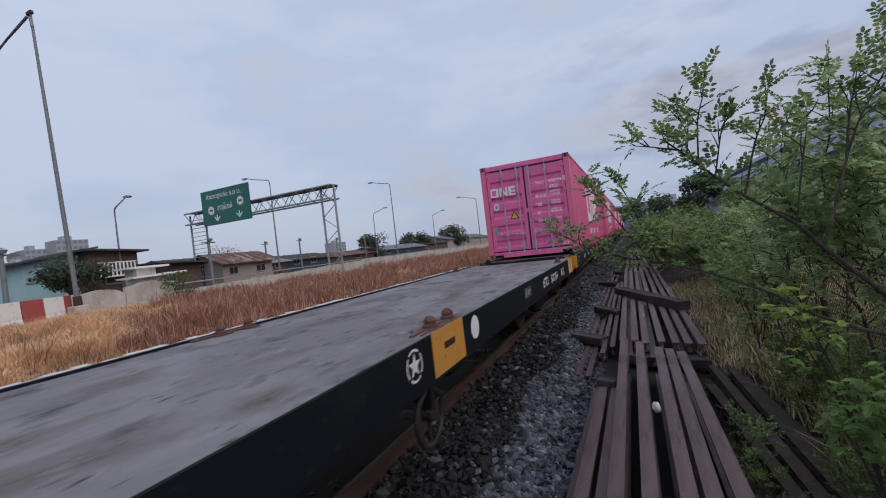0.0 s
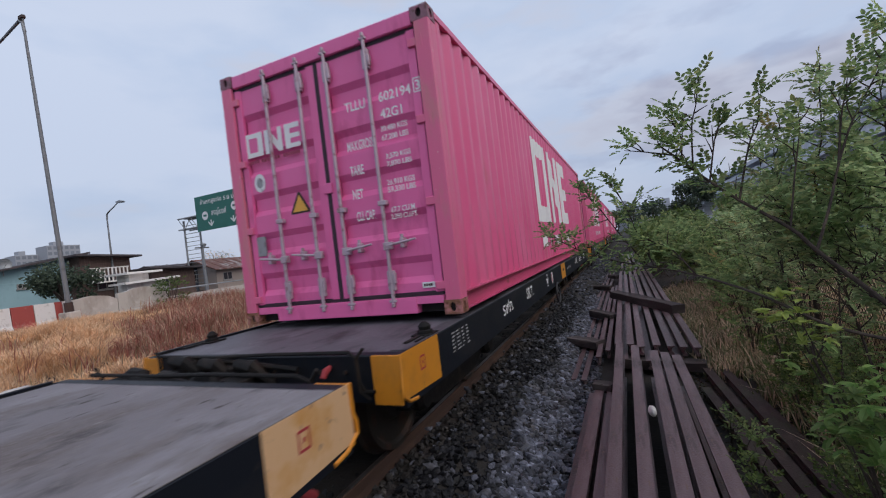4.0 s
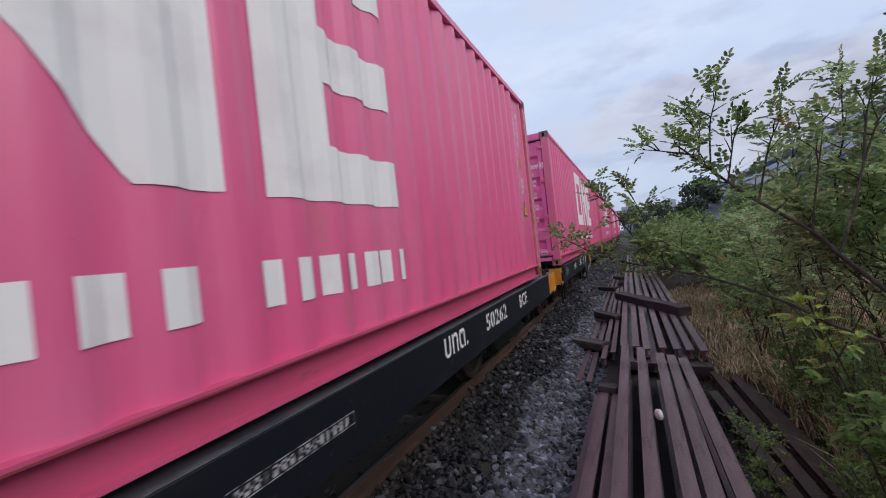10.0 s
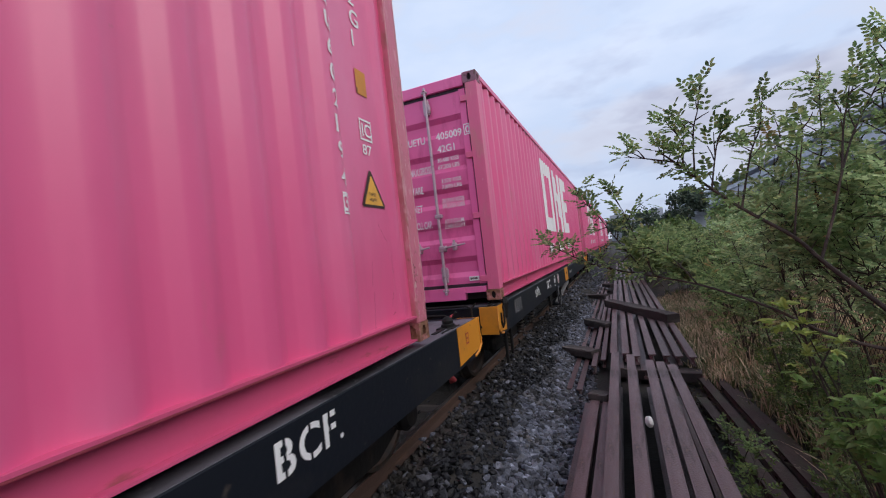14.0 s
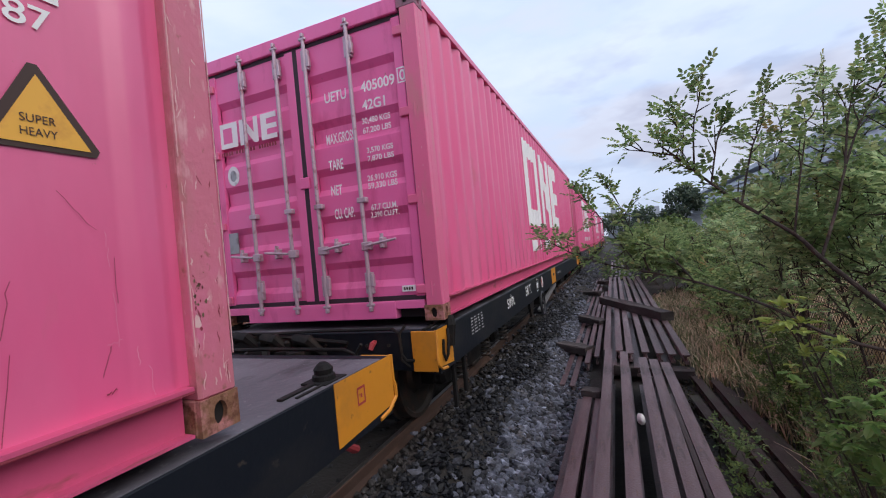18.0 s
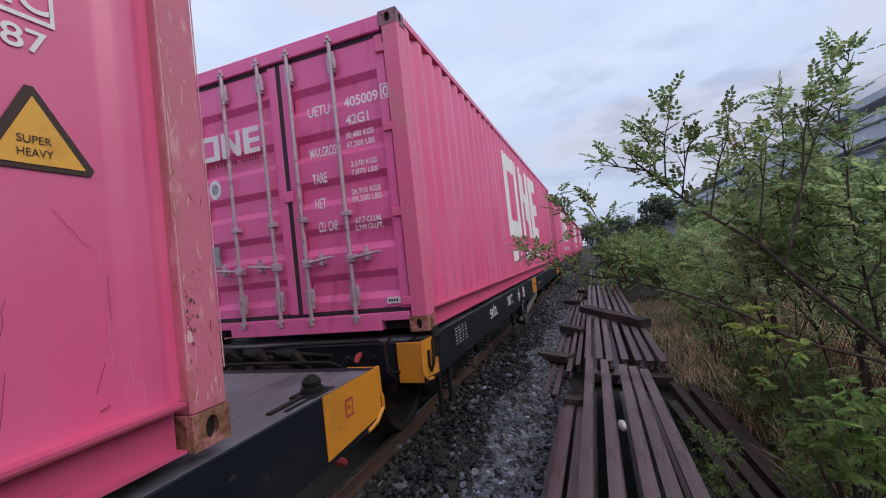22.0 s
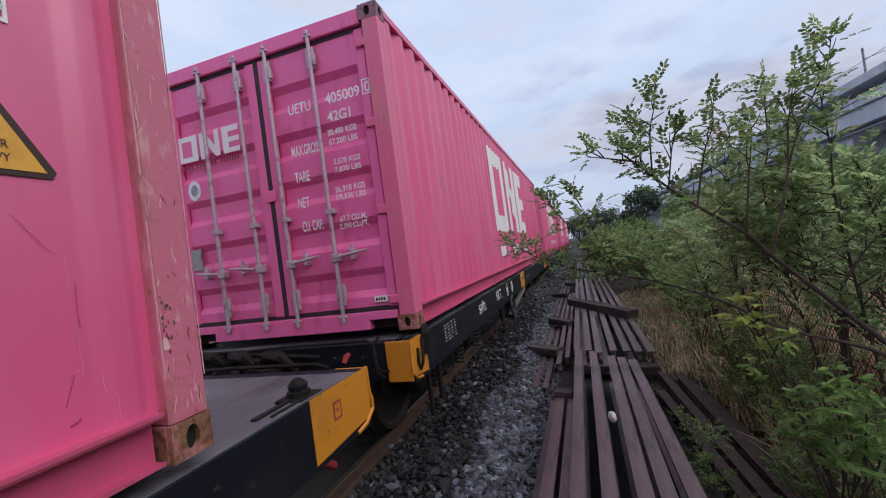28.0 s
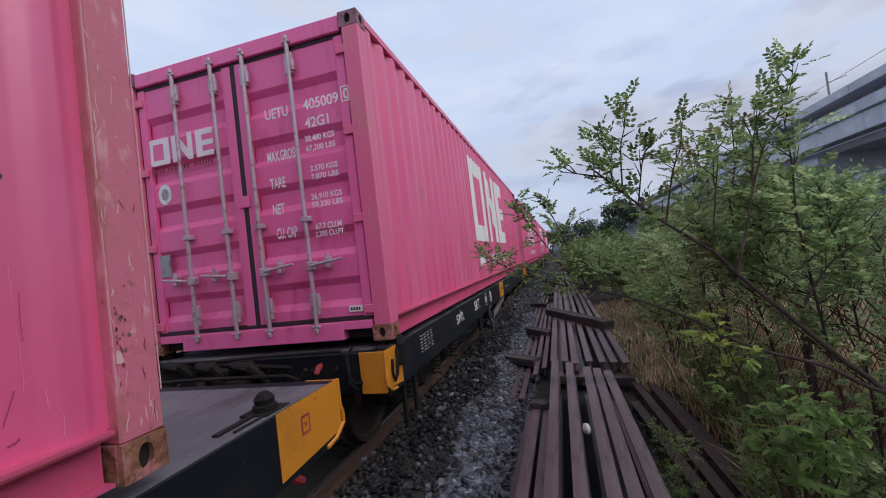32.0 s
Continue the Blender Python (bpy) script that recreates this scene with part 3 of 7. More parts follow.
    for sx in (-1, 1):
        # black back sheet stands for the shade in the pocket
        part("sill_pocket", Shape().box(sx * 0.80, sx * 1.058, 0.09, 0.10, 0.020, 0.098), RECESS_SHADE, ob)
    zb, zt = 0.195, TALL - 0.165
    gasket = Shape()
    gasket.box(-1.09, 1.09, 0.035, 0.055, zb - 0.028, zb + 0.010)
    gasket.box(-1.09, 1.09, 0.035, 0.055, zt - 0.012, zt + 0.042)
    gasket.box(-0.024, 0.024, 0.030, 0.055, zb, zt)
    for sx in (-1, 1):
        gasket.box(sx * 1.062, sx * 1.09, 0.035, 0.055, zb, zt)
    part("door_gasket", gasket, GASKET, ob, "black rubber door gasket")
    for sx in (-1, 1):
        leaf = Shape()
        xa, xb = sx * 0.022, sx * 1.064
        xi, xo = sx * 0.115, sx * 0.985
        # frame of the leaf
        leaf.box(xa, xi, 0.028, 0.07, zb, zt, 0.004)
        leaf.box(xo, xb, 0.028, 0.07, zb, zt, 0.004)
        n = 5
        bays = [zb + 0.09 + k * (zt - zb - 0.18) / n for k in range(n + 1)]
        # folded sheet: proud lands and sunken bays
        prof = [(0.040, zb), (0.040, zb + 0.075)]
        for k in range(n):
            a, b = bays[k], bays[k + 1]
            prof += [(0.040, a + 0.0), (0.076, a + 0.055), (0.076, a + 0.175), (0.040, a + 0.235)]
        prof += [(0.040, zt)]
        k0 = len(leaf.v)
        for y, z in prof:
            leaf.v += [(xi, y, z), (xo, y, z)]
        for k in range(len(prof) - 1):
            leaf.f.append((k0 + 2 * k, k0 + 2 * k + 1, k0 + 2 * k + 3, k0 + 2 * k + 2))
        door = part("door_leaf", leaf, PINK_DOOR, ob)
        # hinges
        for z in (0.25, 0.97, 1.67, 2.32):
            h = Shape()
            h.box(sx * 1.00, sx * 1.13, 0.004, 0.030, z - 0.035, z + 0.035, 0.006)
            h.tube([(sx * 1.135, 0.012, z - 0.055), (sx * 1.135, 0.012, z + 0.055)], 0.014, 8)
            part("hinge", h, PINK_POST, door)
        # locking rods with keepers, guides and handles
        for rx in ((0.13, 0.575) if sx > 0 else (0.20, 0.622)):
            x = sx * rx
            rod = Shape().tube([(x, 0.0, zb - 0.10), (x, 0.0, zt + 0.055)], 0.0175, 10)
            rd = part("locking_rod", rod, ROD, ob, "grey steel locking rod", smooth=True)
            for z, s in ((zb + 0.02, 1), (zt - 0.02, -1)):
                keep = Shape()
                keep.box(x - 0.036, x + 0.036, -0.006, 0.034, z + s * 0.02, z + s * 0.20, 0.006)
                keep.box(x + 0.022, x + 0.052, -0.014, 0.020, z + s * 0.08, z + s * 0.18, 0.005)
                keep.box(x - 0.040, x + 0.034, -0.016, 0.016, z - s * 0.085, z - s * 0.06, 0.006)
                keep.box(x - 0.016, x + 0.016, -0.020, 0.028, z - s * 0.125, z - s * 0.085, 0.006)
                part("rod_keeper", keep, ROD, rd)
            guide = Shape()
            for z in (1.02,):
                guide.box(x - 0.036, x + 0.050, -0.020, 0.034, z - 0.022, z + 0.022, 0.006)
            part("rod_guide", guide, ROD, rd)
            hz = 0.64
            hd = Shape()
            hd.box(x - 0.03, x + 0.06, -0.024, 0.022, hz - 0.04, hz + 0.03, 0.006)
            d = 1 if sx > 0 else -1
            hd.tube([(x + 0.03 * d, -0.02, hz), (x + 0.14 * d, -0.024, hz + 0.012), (x + 0.30 * d, -0.02, hz + 0.03)], [0.012, 0.013, 0.010], 8)
            hd.box(x + 0.145 * d, x + 0.185 * d, -0.03, 0.04, hz - 0.035, hz + 0.055, 0.008)
            hd.tube([(x + 0.165 * d, -0.01, hz + 0.04), (x + 0.165 * d, -0.01, hz + 0.085)], 0.016, 8)
            part("rod_handle", hd, ROD, rd)
    part("rail_gusset", Shape().box(-0.05, 0.05, 0.012, 0.03, 1.20, 1.30, 0.006), PINK_DOOR, ob)
    # painted device and writing on the doors
    k = 0.50
    bm = polygons([[(p * 0.178, q * 0.165) for p, q in o] for o in emblem()])
    part("door_emblem", on_door(bm, -1.0, 0.0375, 1.725), WHITE, ob, "white painted block emblem")
    for word in ((0, 0.17, 5), (0.20, 0.45, 7), (0.49, 0.71, 7)):
        tagged(part("door_caption", on_door(polygons(letter_bars([word], 0.036, 0.3)), -1.0, 0.0375, 1.655), SCRAPE, ob), kind="stuff")
    for text, x, z, h, w in ((code, 0.275, 1.905, 0.088, 0.225), (number, 0.645, 1.915, 0.088, 0.325), ("42G1", 0.645, 1.765, 0.085, 0.22)):
        bm = words(text, h, w, 0.02)
        part("stencil", on_door(bm, x, 0.0375, z), WHITE, ob)
    bm = words(check, 0.085, None, 0.02)
    part("stencil", on_door(bm, 1.02, 0.026, 1.925), WHITE, ob)
    bm = polygons([[(0, 0), (0.075, 0), (0.075, 0.01), (0, 0.01)], [(0, 0.115), (0.075, 0.115), (0.075, 0.125), (0, 0.125)], [(0, 0.01), (0.01, 0.01), (0.01, 0.115), (0, 0.115)], [(0.065, 0.01), (0.075, 0.01), (0.075, 0.115), (0.065, 0.115)]])
    part("stencil_frame", on_door(bm, 1.0, 0.0255, 1.907), WHITE, ob)
    rows = (("MAX.GROSS", 0.255, 1.545, 0.085, 0.29, 0.0375), ("30,480 KGS", 0.63, 1.645, 0.055, 0.27, 0.0375), ("67,200 LBS", 0.63, 1.565, 0.055, 0.27, 0.0375), ("TARE", 0.255, 1.32, 0.085, 0.15, 0.0375), ("3,570 KGS", 0.65, 1.40, 0.05, 0.25, 0.0375), ("7,870 LBS", 0.65, 1.33, 0.05, 0.25, 0.0375),
            ("NET", 0.255, 1.10, 0.085, 0.115, 0.0375), ("26,910 KGS", 0.63, 1.165, 0.055, 0.28, 0.0375), ("59,330 LBS", 0.63, 1.10, 0.055, 0.28, 0.0375), ("CU. CAP.", 0.27, 0.895, 0.085, 0.205, 0.0375), ("67.7 CU.M.", 0.64, 0.925, 0.05, 0.25, 0.0375), ("2,390 CU.FT.", 0.63, 0.86, 0.05, 0.27, 0.0375))
    for text, x, z, h, w, y in rows:
        part("stencil", on_door(words(text, h * 1.05, w, 0.02), x, y, z), WHITE, ob)
    part("maker_plate", Shape().box(0.865, 0.985, 0.024, 0.029, 0.235, 0.285, 0.001), LIGHTPLATE, ob, "small white maker's plate")
    part("maker_mark", on_door(polygons(letter_bars([(0, 0.09, 4)], 0.024)), 0.88, 0.0235, 0.248), INK, ob)
    part("data_plate", Shape().box(-1.0, -0.87, 0.030, 0.0395, 0.70, 0.90, 0.001), GREYPLATE, ob, "dull grey data plate")
    seal = polygons([[(0.075 * math.cos(a * math.tau / 20), 0.095 * math.sin(a * math.tau / 20)) for a in range(20)]])
    part("round_sticker", on_door(seal, -0.86, 0.036, 1.45), LIGHTPLATE, ob, "oval white sticker")
    part("sticker_core", on_door(polygons([[(0.04 * math.cos(a * math.tau / 16), 0.055 * math.sin(a * math.tau / 16)) for a in range(16)]]), -0.86, 0.0345, 1.45), GREYPLATE, ob)
    # painted device on the long side
    for a, b in ((0, 4), (4, 7), (7, 11)):
        part("side_emblem", on_side(polygons(emblem()[a:b]), 4.06, 0.83), WHITE, ob, "large white painted block emblem")
    for word in ((0, 1.04, 5), (1.19, 2.72, 7), (2.90, 4.09, 7)):
        for bar in letter_bars([word], 0.185, 0.38):
            part("caption_bar", on_side(polygons([bar]), 4.09, 0.39), WHITE, ob)
    # upright number near the far end
    text = code + number + check
    h = 0.105
    for i, ch in enumerate(text):
        bm = words(ch, h * 0.9, None, 0.018)
        zz = 2.23 - i * (1.395 / (len(text) - 1))
        part("stencil", on_side(bm, 11.368, zz), WHITE, ob)
    edge = [[(0, 0), (0.087, 0), (0.087, 0.009), (0, 0.009)], [(0, 0.107), (0.087, 0.107), (0.087, 0.116), (0, 0.116)], [(0, 0.009), (0.009, 0.009), (0.009, 0.107), (0, 0.107)], [(0.078, 0.009), (0.087, 0.009), (0.087, 0.107), (0.078, 0.107)]]
    part("stencil_frame", on_side(polygons(edge), 11.36, 0.82), WHITE, ob)
    for i, ch in enumerate("42G1"):
        part("stencil", on_side(words(ch, 0.10), 11.67, 2.24 - i * 0.13), WHITE, ob)
    if detailed:
        part("door_warning_border", on_door(polygons([[(-0.115, -0.01), (0.115, -0.01), (0.12, 0.01), (0.012, 0.20), (-0.012, 0.20), (-0.12, 0.01)]]), DOOR_MARK[0], 0.0365, DOOR_MARK[1]), INK, ob)
        part("door_warning", on_door(polygons([[(-0.095, 0.008), (0.095, 0.008), (0, 0.172)]]), DOOR_MARK[0], 0.0350, DOOR_MARK[1]), AMBER, ob, "yellow triangular warning sticker")
        part("yellow_sticker", on_side(polygons([[(0, 0), (0.11, 0), (0.11, 0.15), (0, 0.15)]]), 11.66, 1.56), YELLOW, ob, "faded yellow sticker")
        ic = [[(0, 0), (0.15, 0), (0.15, 0.012), (0, 0.012)], [(0, 0.118), (0.15, 0.118), (0.15, 0.13), (0, 0.13)], [(0, 0.012), (0.012, 0.012), (0.012, 0.118), (0, 0.118)], [(0.138, 0.012), (0.15, 0.012), (0.15, 0.118), (0.138, 0.118)]]
        part("stencil_frame", on_side(polygons([[(p * 0.85, q) for p, q in o] for o in ic]), 11.648, 1.280), WHITE, ob)
        part("stencil", on_side(words("IC", 0.08), 11.672, 1.305), WHITE, ob)
        part("stencil", on_side(words("87", 0.062, 0.098), 11.657, 1.194), WHITE, ob)
        part("warning_border", on_side(polygons([[(0, 0), (0.232, 0), (0.242, 0.018), (0.114, 0.220), (0.094, 0.220), (-0.008, 0.018)]]), 11.602, 0.881), INK, ob)
        bm = on_side(polygons([[(0, 0), (0.206, 0), (0.095, 0.180)]]), 11.615, 0.895)
        bmesh.ops.translate(bm, verts=bm.verts[:], vec=(0.002, 0, 0))
        part("warning_triangle", bm, AMBER, ob, "yellow triangular warning sticker")
        rs = random.Random(3)
        for y, z, dy, dz, w, dark in ((11.775, 0.80, 0.078, -0.10, 0.005, 1), (11.893, 0.62, 0.0, -0.13, 0.004, 1), (11.868, 0.38, -0.026, -0.09, 0.005, 1), (11.664, 0.58, -0.021, -0.14, 0.004, 1), (11.655, 0.40, -0.03, -0.20, 0.004, 1), (11.875, 0.70, 0.008, -0.10, 0.003, 0), (11.885, 0.52, 0.002, -0.16, 0.003, 0), (11.86, 0.385, 0.04, -0.003, 0.003, 0), (11.93, 0.36, 0.003, -0.06, 0.004, 0), (11.955, 0.30, 0.008, -0.09, 0.003, 0), (11.845, 0.246, 0.03, 0.005, 0.010, 1)):
            n, w = 5, w * 0.4
            mid_line = [(dy * k / n + rs.uniform(-0.004, 0.004), dz * k / n + rs.uniform(-0.006, 0.006)) for k in range(n + 1)]
            if abs(dz) > abs(dy):
                loop = [(p - w / 2, q) for p, q in mid_line] + [(p + w / 2, q) for p, q in reversed(mid_line)]
            else:
                loop = [(p, q - w / 2) for p, q in mid_line] + [(p, q + w / 2) for p, q in reversed(mid_line)]
            part("scratch", on_side(polygons([loop]), y - 0.040, z - 0.02), SCRAPE if dark else PALE, ob, "scratch in the paint")
        for y in (LENGTH - 0.1445, LENGTH - 0.0045):
            # paint rubbed off both edges of the far post
            rub = Shape()
            for k in range(110):
                z0 = 0.14 + k * 0.021
                if noise.noise((y, z0 * 3.0, 2)) > -0.25:
                    rub.box(HALF - 0.004, HALF + 0.0004, y - rs.uniform(0.0006, 0.0016), y + rs.uniform(0.0006, 0.0016), z0, z0 + 0.0209)
            tagged(part("rubbed_edge", rub, CHIP, ob, "paint rubbed off an edge"), kind="stuff")
        for k in range(26):
            # cluster of flaked spots low on the inner edge
            y, z = LENGTH - 0.138 + abs(rs.gauss(0, 0.022)), rs.gauss(0.47, 0.045)
            rr = rs.uniform(0.002, 0.007)
            bm = bmesh.new()
            bm.faces.new([bm.verts.new((HALF + 0.0009, y + rr * rs.uniform(0.4, 1.0) * math.cos(q * 1.05), z + rr * 1.6 * rs.uniform(0.4, 1.0) * math.sin(q * 1.05))) for q in range(6)])
            part("flake", bm, FLAKE if k % 3 else SCRAPE, ob)
        bm = bmesh.new()
        bm.faces.new([bm.verts.new((HALF + 0.0008, LENGTH - 0.14 + p, 0.36 + q)) for p, q in ((0, 0), (0.018, -0.004), (0.023, 0.004), (0.018, 0.03), (0.006, 0.042), (0.001, 0.03))])
        part("flake", bm, CHIP, ob, "bare pale patch")
        for k in range(34):
            # small chips and scuffs, most of them low on the far post
            y, z = LENGTH - rs.uniform(0.012, 0.135), 0.14 + 1.3 * rs.random() ** 1.8
            if k % 3 == 0:
                y = LENGTH - rs.uniform(0.118, 0.137)
            dz, dy, t = rs.uniform(0.012, 0.075), rs.uniform(-0.016, 0.016), rs.uniform(0.0012, 0.0035)
            n = 4
            mid_line = [(y + dy * q / n + rs.uniform(-0.003, 0.003), z + dz * q / n) for q in range(n + 1)]
            loop = [(HALF + 0.0006, p - t * (1 - abs(2 * q / n - 1) * 0.7), zz) for q, (p, zz) in enumerate(mid_line)] + [(HALF + 0.0006, p + t * (1 - abs(2 * q / n - 1) * 0.7), zz) for q, (p, zz) in reversed(list(enumerate(mid_line)))]
            bm = bmesh.new()
            bm.faces.new([bm.verts.new(v) for v in loop])
            part("chip", bm, SCRAPE if k % 4 == 1 else CHIP, ob)
        for text, y, z, w in (("SUPER", 11.670, 0.948, 0.074), ("HEAVY", 11.669, 0.914, 0.077)):
            bm = on_side(words(text, 0.021, w, 0.004), y, z)
            bmesh.ops.translate(bm, verts=bm.verts[:], vec=(0.004, 0, 0))
            part("warning_word", bm, INK, ob)
    return ob


def spoked_wheel(r, x):
    g = Shape()
    ring = [(x, 0) for _ in range(1)]
    pts = [(x, r * math.cos(a * math.tau / 24), r * math.sin(a * math.tau / 24)) for a in range(25)]
    g.tube(pts, 0.019, 8, caps=False)
    for k in range(3):
        a = k * math.tau / 3 + 0.5
        g.tube([(x - 0.02, 0, 0), (x, r * math.cos(a), r * math.sin(a))], 0.011, 6)
    g.lathe([(x - 0.05, 0.03), (x + 0.02, 0.03)], (0, 0, 0), "x", 12)
    return g


WHEELS = []
HANDWHEEL = material("worn wheel rim", (0.040, 0.040, 0.046), 0.5, 0.3, [((0.02, 0.02, 0.022), 6.0, 0.45, 0.6, ONE3)], 0.1, 40)


def bogie(wagon, y):
    """A two-axle bogie hung under the wagon at y along it."""
    b = part("bogie_frame", bogie_frame(), UNDER, wagon, "greasy cast bogie frame", m=pose(0, y, 0))
    for sx in (-1, 1):
        sp = Shape()
        for dy in (-0.12, 0.0, 0.12):
            pts = [(sx * 0.74 + 0.045 * math.cos(a * 0.7), dy + 0.045 * math.sin(a * 0.7), 0.31 + a * 0.0045) for a in range(48)]
            sp.tube(pts, 0.011, 5)
        part("spring_nest", sp, WHEEL, b, smooth=True)
    for dy in (-0.875, 0.875):
        w = Shape()
        prof = [(-0.065, 0.10), (-0.065, 0.17), (-0.02, 0.20), (-0.025, 0.36), (-0.055, 0.385), (-0.055, 0.425), (0.045, 0.432), (0.055, 0.46), (0.075, 0.46), (0.075, 0.385), (0.03, 0.36), (0.02, 0.20), (0.075, 0.17), (0.075, 0.10)]
        for sx in (-1, 1):
            w.lathe([(sx * (-p + 0.535), r) for p, r in prof], (0, 0, 0), "x", 36)
        w.lathe([(-0.86, 0.06), (0.86, 0.06)], (0, 0, 0), "x", 14)
        wheel = part("wheelset", w, WHEEL, wagon, "dark steel wheelset", smooth=True, m=pose(0, y + dy, 0.430))
        WHEELS.append(wheel)
    return b


def bogie_frame():
    g = Shape()
    for sx in (-1, 1):
        x0, x1 = sx * 0.68, sx * 0.80
        g.prism([(-1.02, 0.36), (-0.78, 0.34), (-0.52, 0.24), (0.52, 0.24), (0.78, 0.34), (1.02, 0.36), (1.02, 0.50), (0.70, 0.53), (0.46, 0.64), (-0.46, 0.64), (-0.70, 0.53), (-1.02, 0.50)], "x", x0, x1)
        for dy in (-0.875, 0.875):
            g.lathe([(sx * 0.80, 0.12), (sx * 0.86, 0.12), (sx * 0.90, 0.085)], (0, dy, 0.43), "x", 14)
            g.box(sx * 0.69, sx * 0.83, dy - 0.13, dy + 0.13, 0.36, 0.56, 0.02)
            s = 1 if dy > 0 else -1
            g.box(sx * 0.45, sx * 0.60, dy - s * 0.44, dy - s * 0.50, 0.28, 0.56, 0.01)
    g.box(-0.80, 0.80, -0.16, 0.16, 0.40, 0.62, 0.03)
    for dy in (-0.42, 0.42):
        g.tube([(-0.62, dy, 0.34), (0.62, dy, 0.34)], 0.03, 8)
    return g


def twistlock(wagon, x, y, z, mat):
    """A cone-headed lock on its base plate, with the flat handle beside it."""
    g = Shape()
    g.box(x - 0.075, x + 0.075, y - 0.085, y + 0.085, z, z + 0.012, 0.003)
    g.lathe([(0.012, 0.058), (0.034, 0.056), (0.040, 0.044), (0.050, 0.046), (0.064, 0.048), (0.086, 0.030), (0.096, 0.014)], (x, y, z), "z", 14)
    lock = part("twistlock", g, mat, wagon, "steel twistlock")
    s = 1 if x > 0 else -1
    handle = Shape()
    handle.box(x - s * 0.02, x + s * 0.012, y - 0.30, y - 0.08, z + 0.004, z + 0.016, 0.003)
    handle.box(x + s * 0.045, x + s * 0.062, y - 0.26, y - 0.06, z + 0.004, z + 0.014, 0.003)
    part("lock_handle", handle, mat, lock)
    return lock


SIDE_X = 1.205
RUST_STAIN = material("rust-stained deck plate", (0.17, 0.112, 0.092), 0.85, 0, [((0.16, 0.15, 0.16), 9.0, 0.44, 0.58, ONE3), ((0.12, 0.065, 0.045), 16.0, 0.54, 0.68, ONE3)], 0.2, 40, shine=0.2)
EDGE = material("worn pale edge", (0.62, 0.59, 0.57), 0.7, 0, [((0.22, 0.20, 0.20), 5.0, 0.55, 0.68, (1, 0.4, 1)), ((0.45, 0.43, 0.42), 2.0, 0.55, 0.7, (1, 0.3, 1))])


def on_sill(bm, y, z):
    for v in bm.verts:
        v.co = (SIDE_X + 0.003, y + v.co.x, z + v.co.y)
    return bm


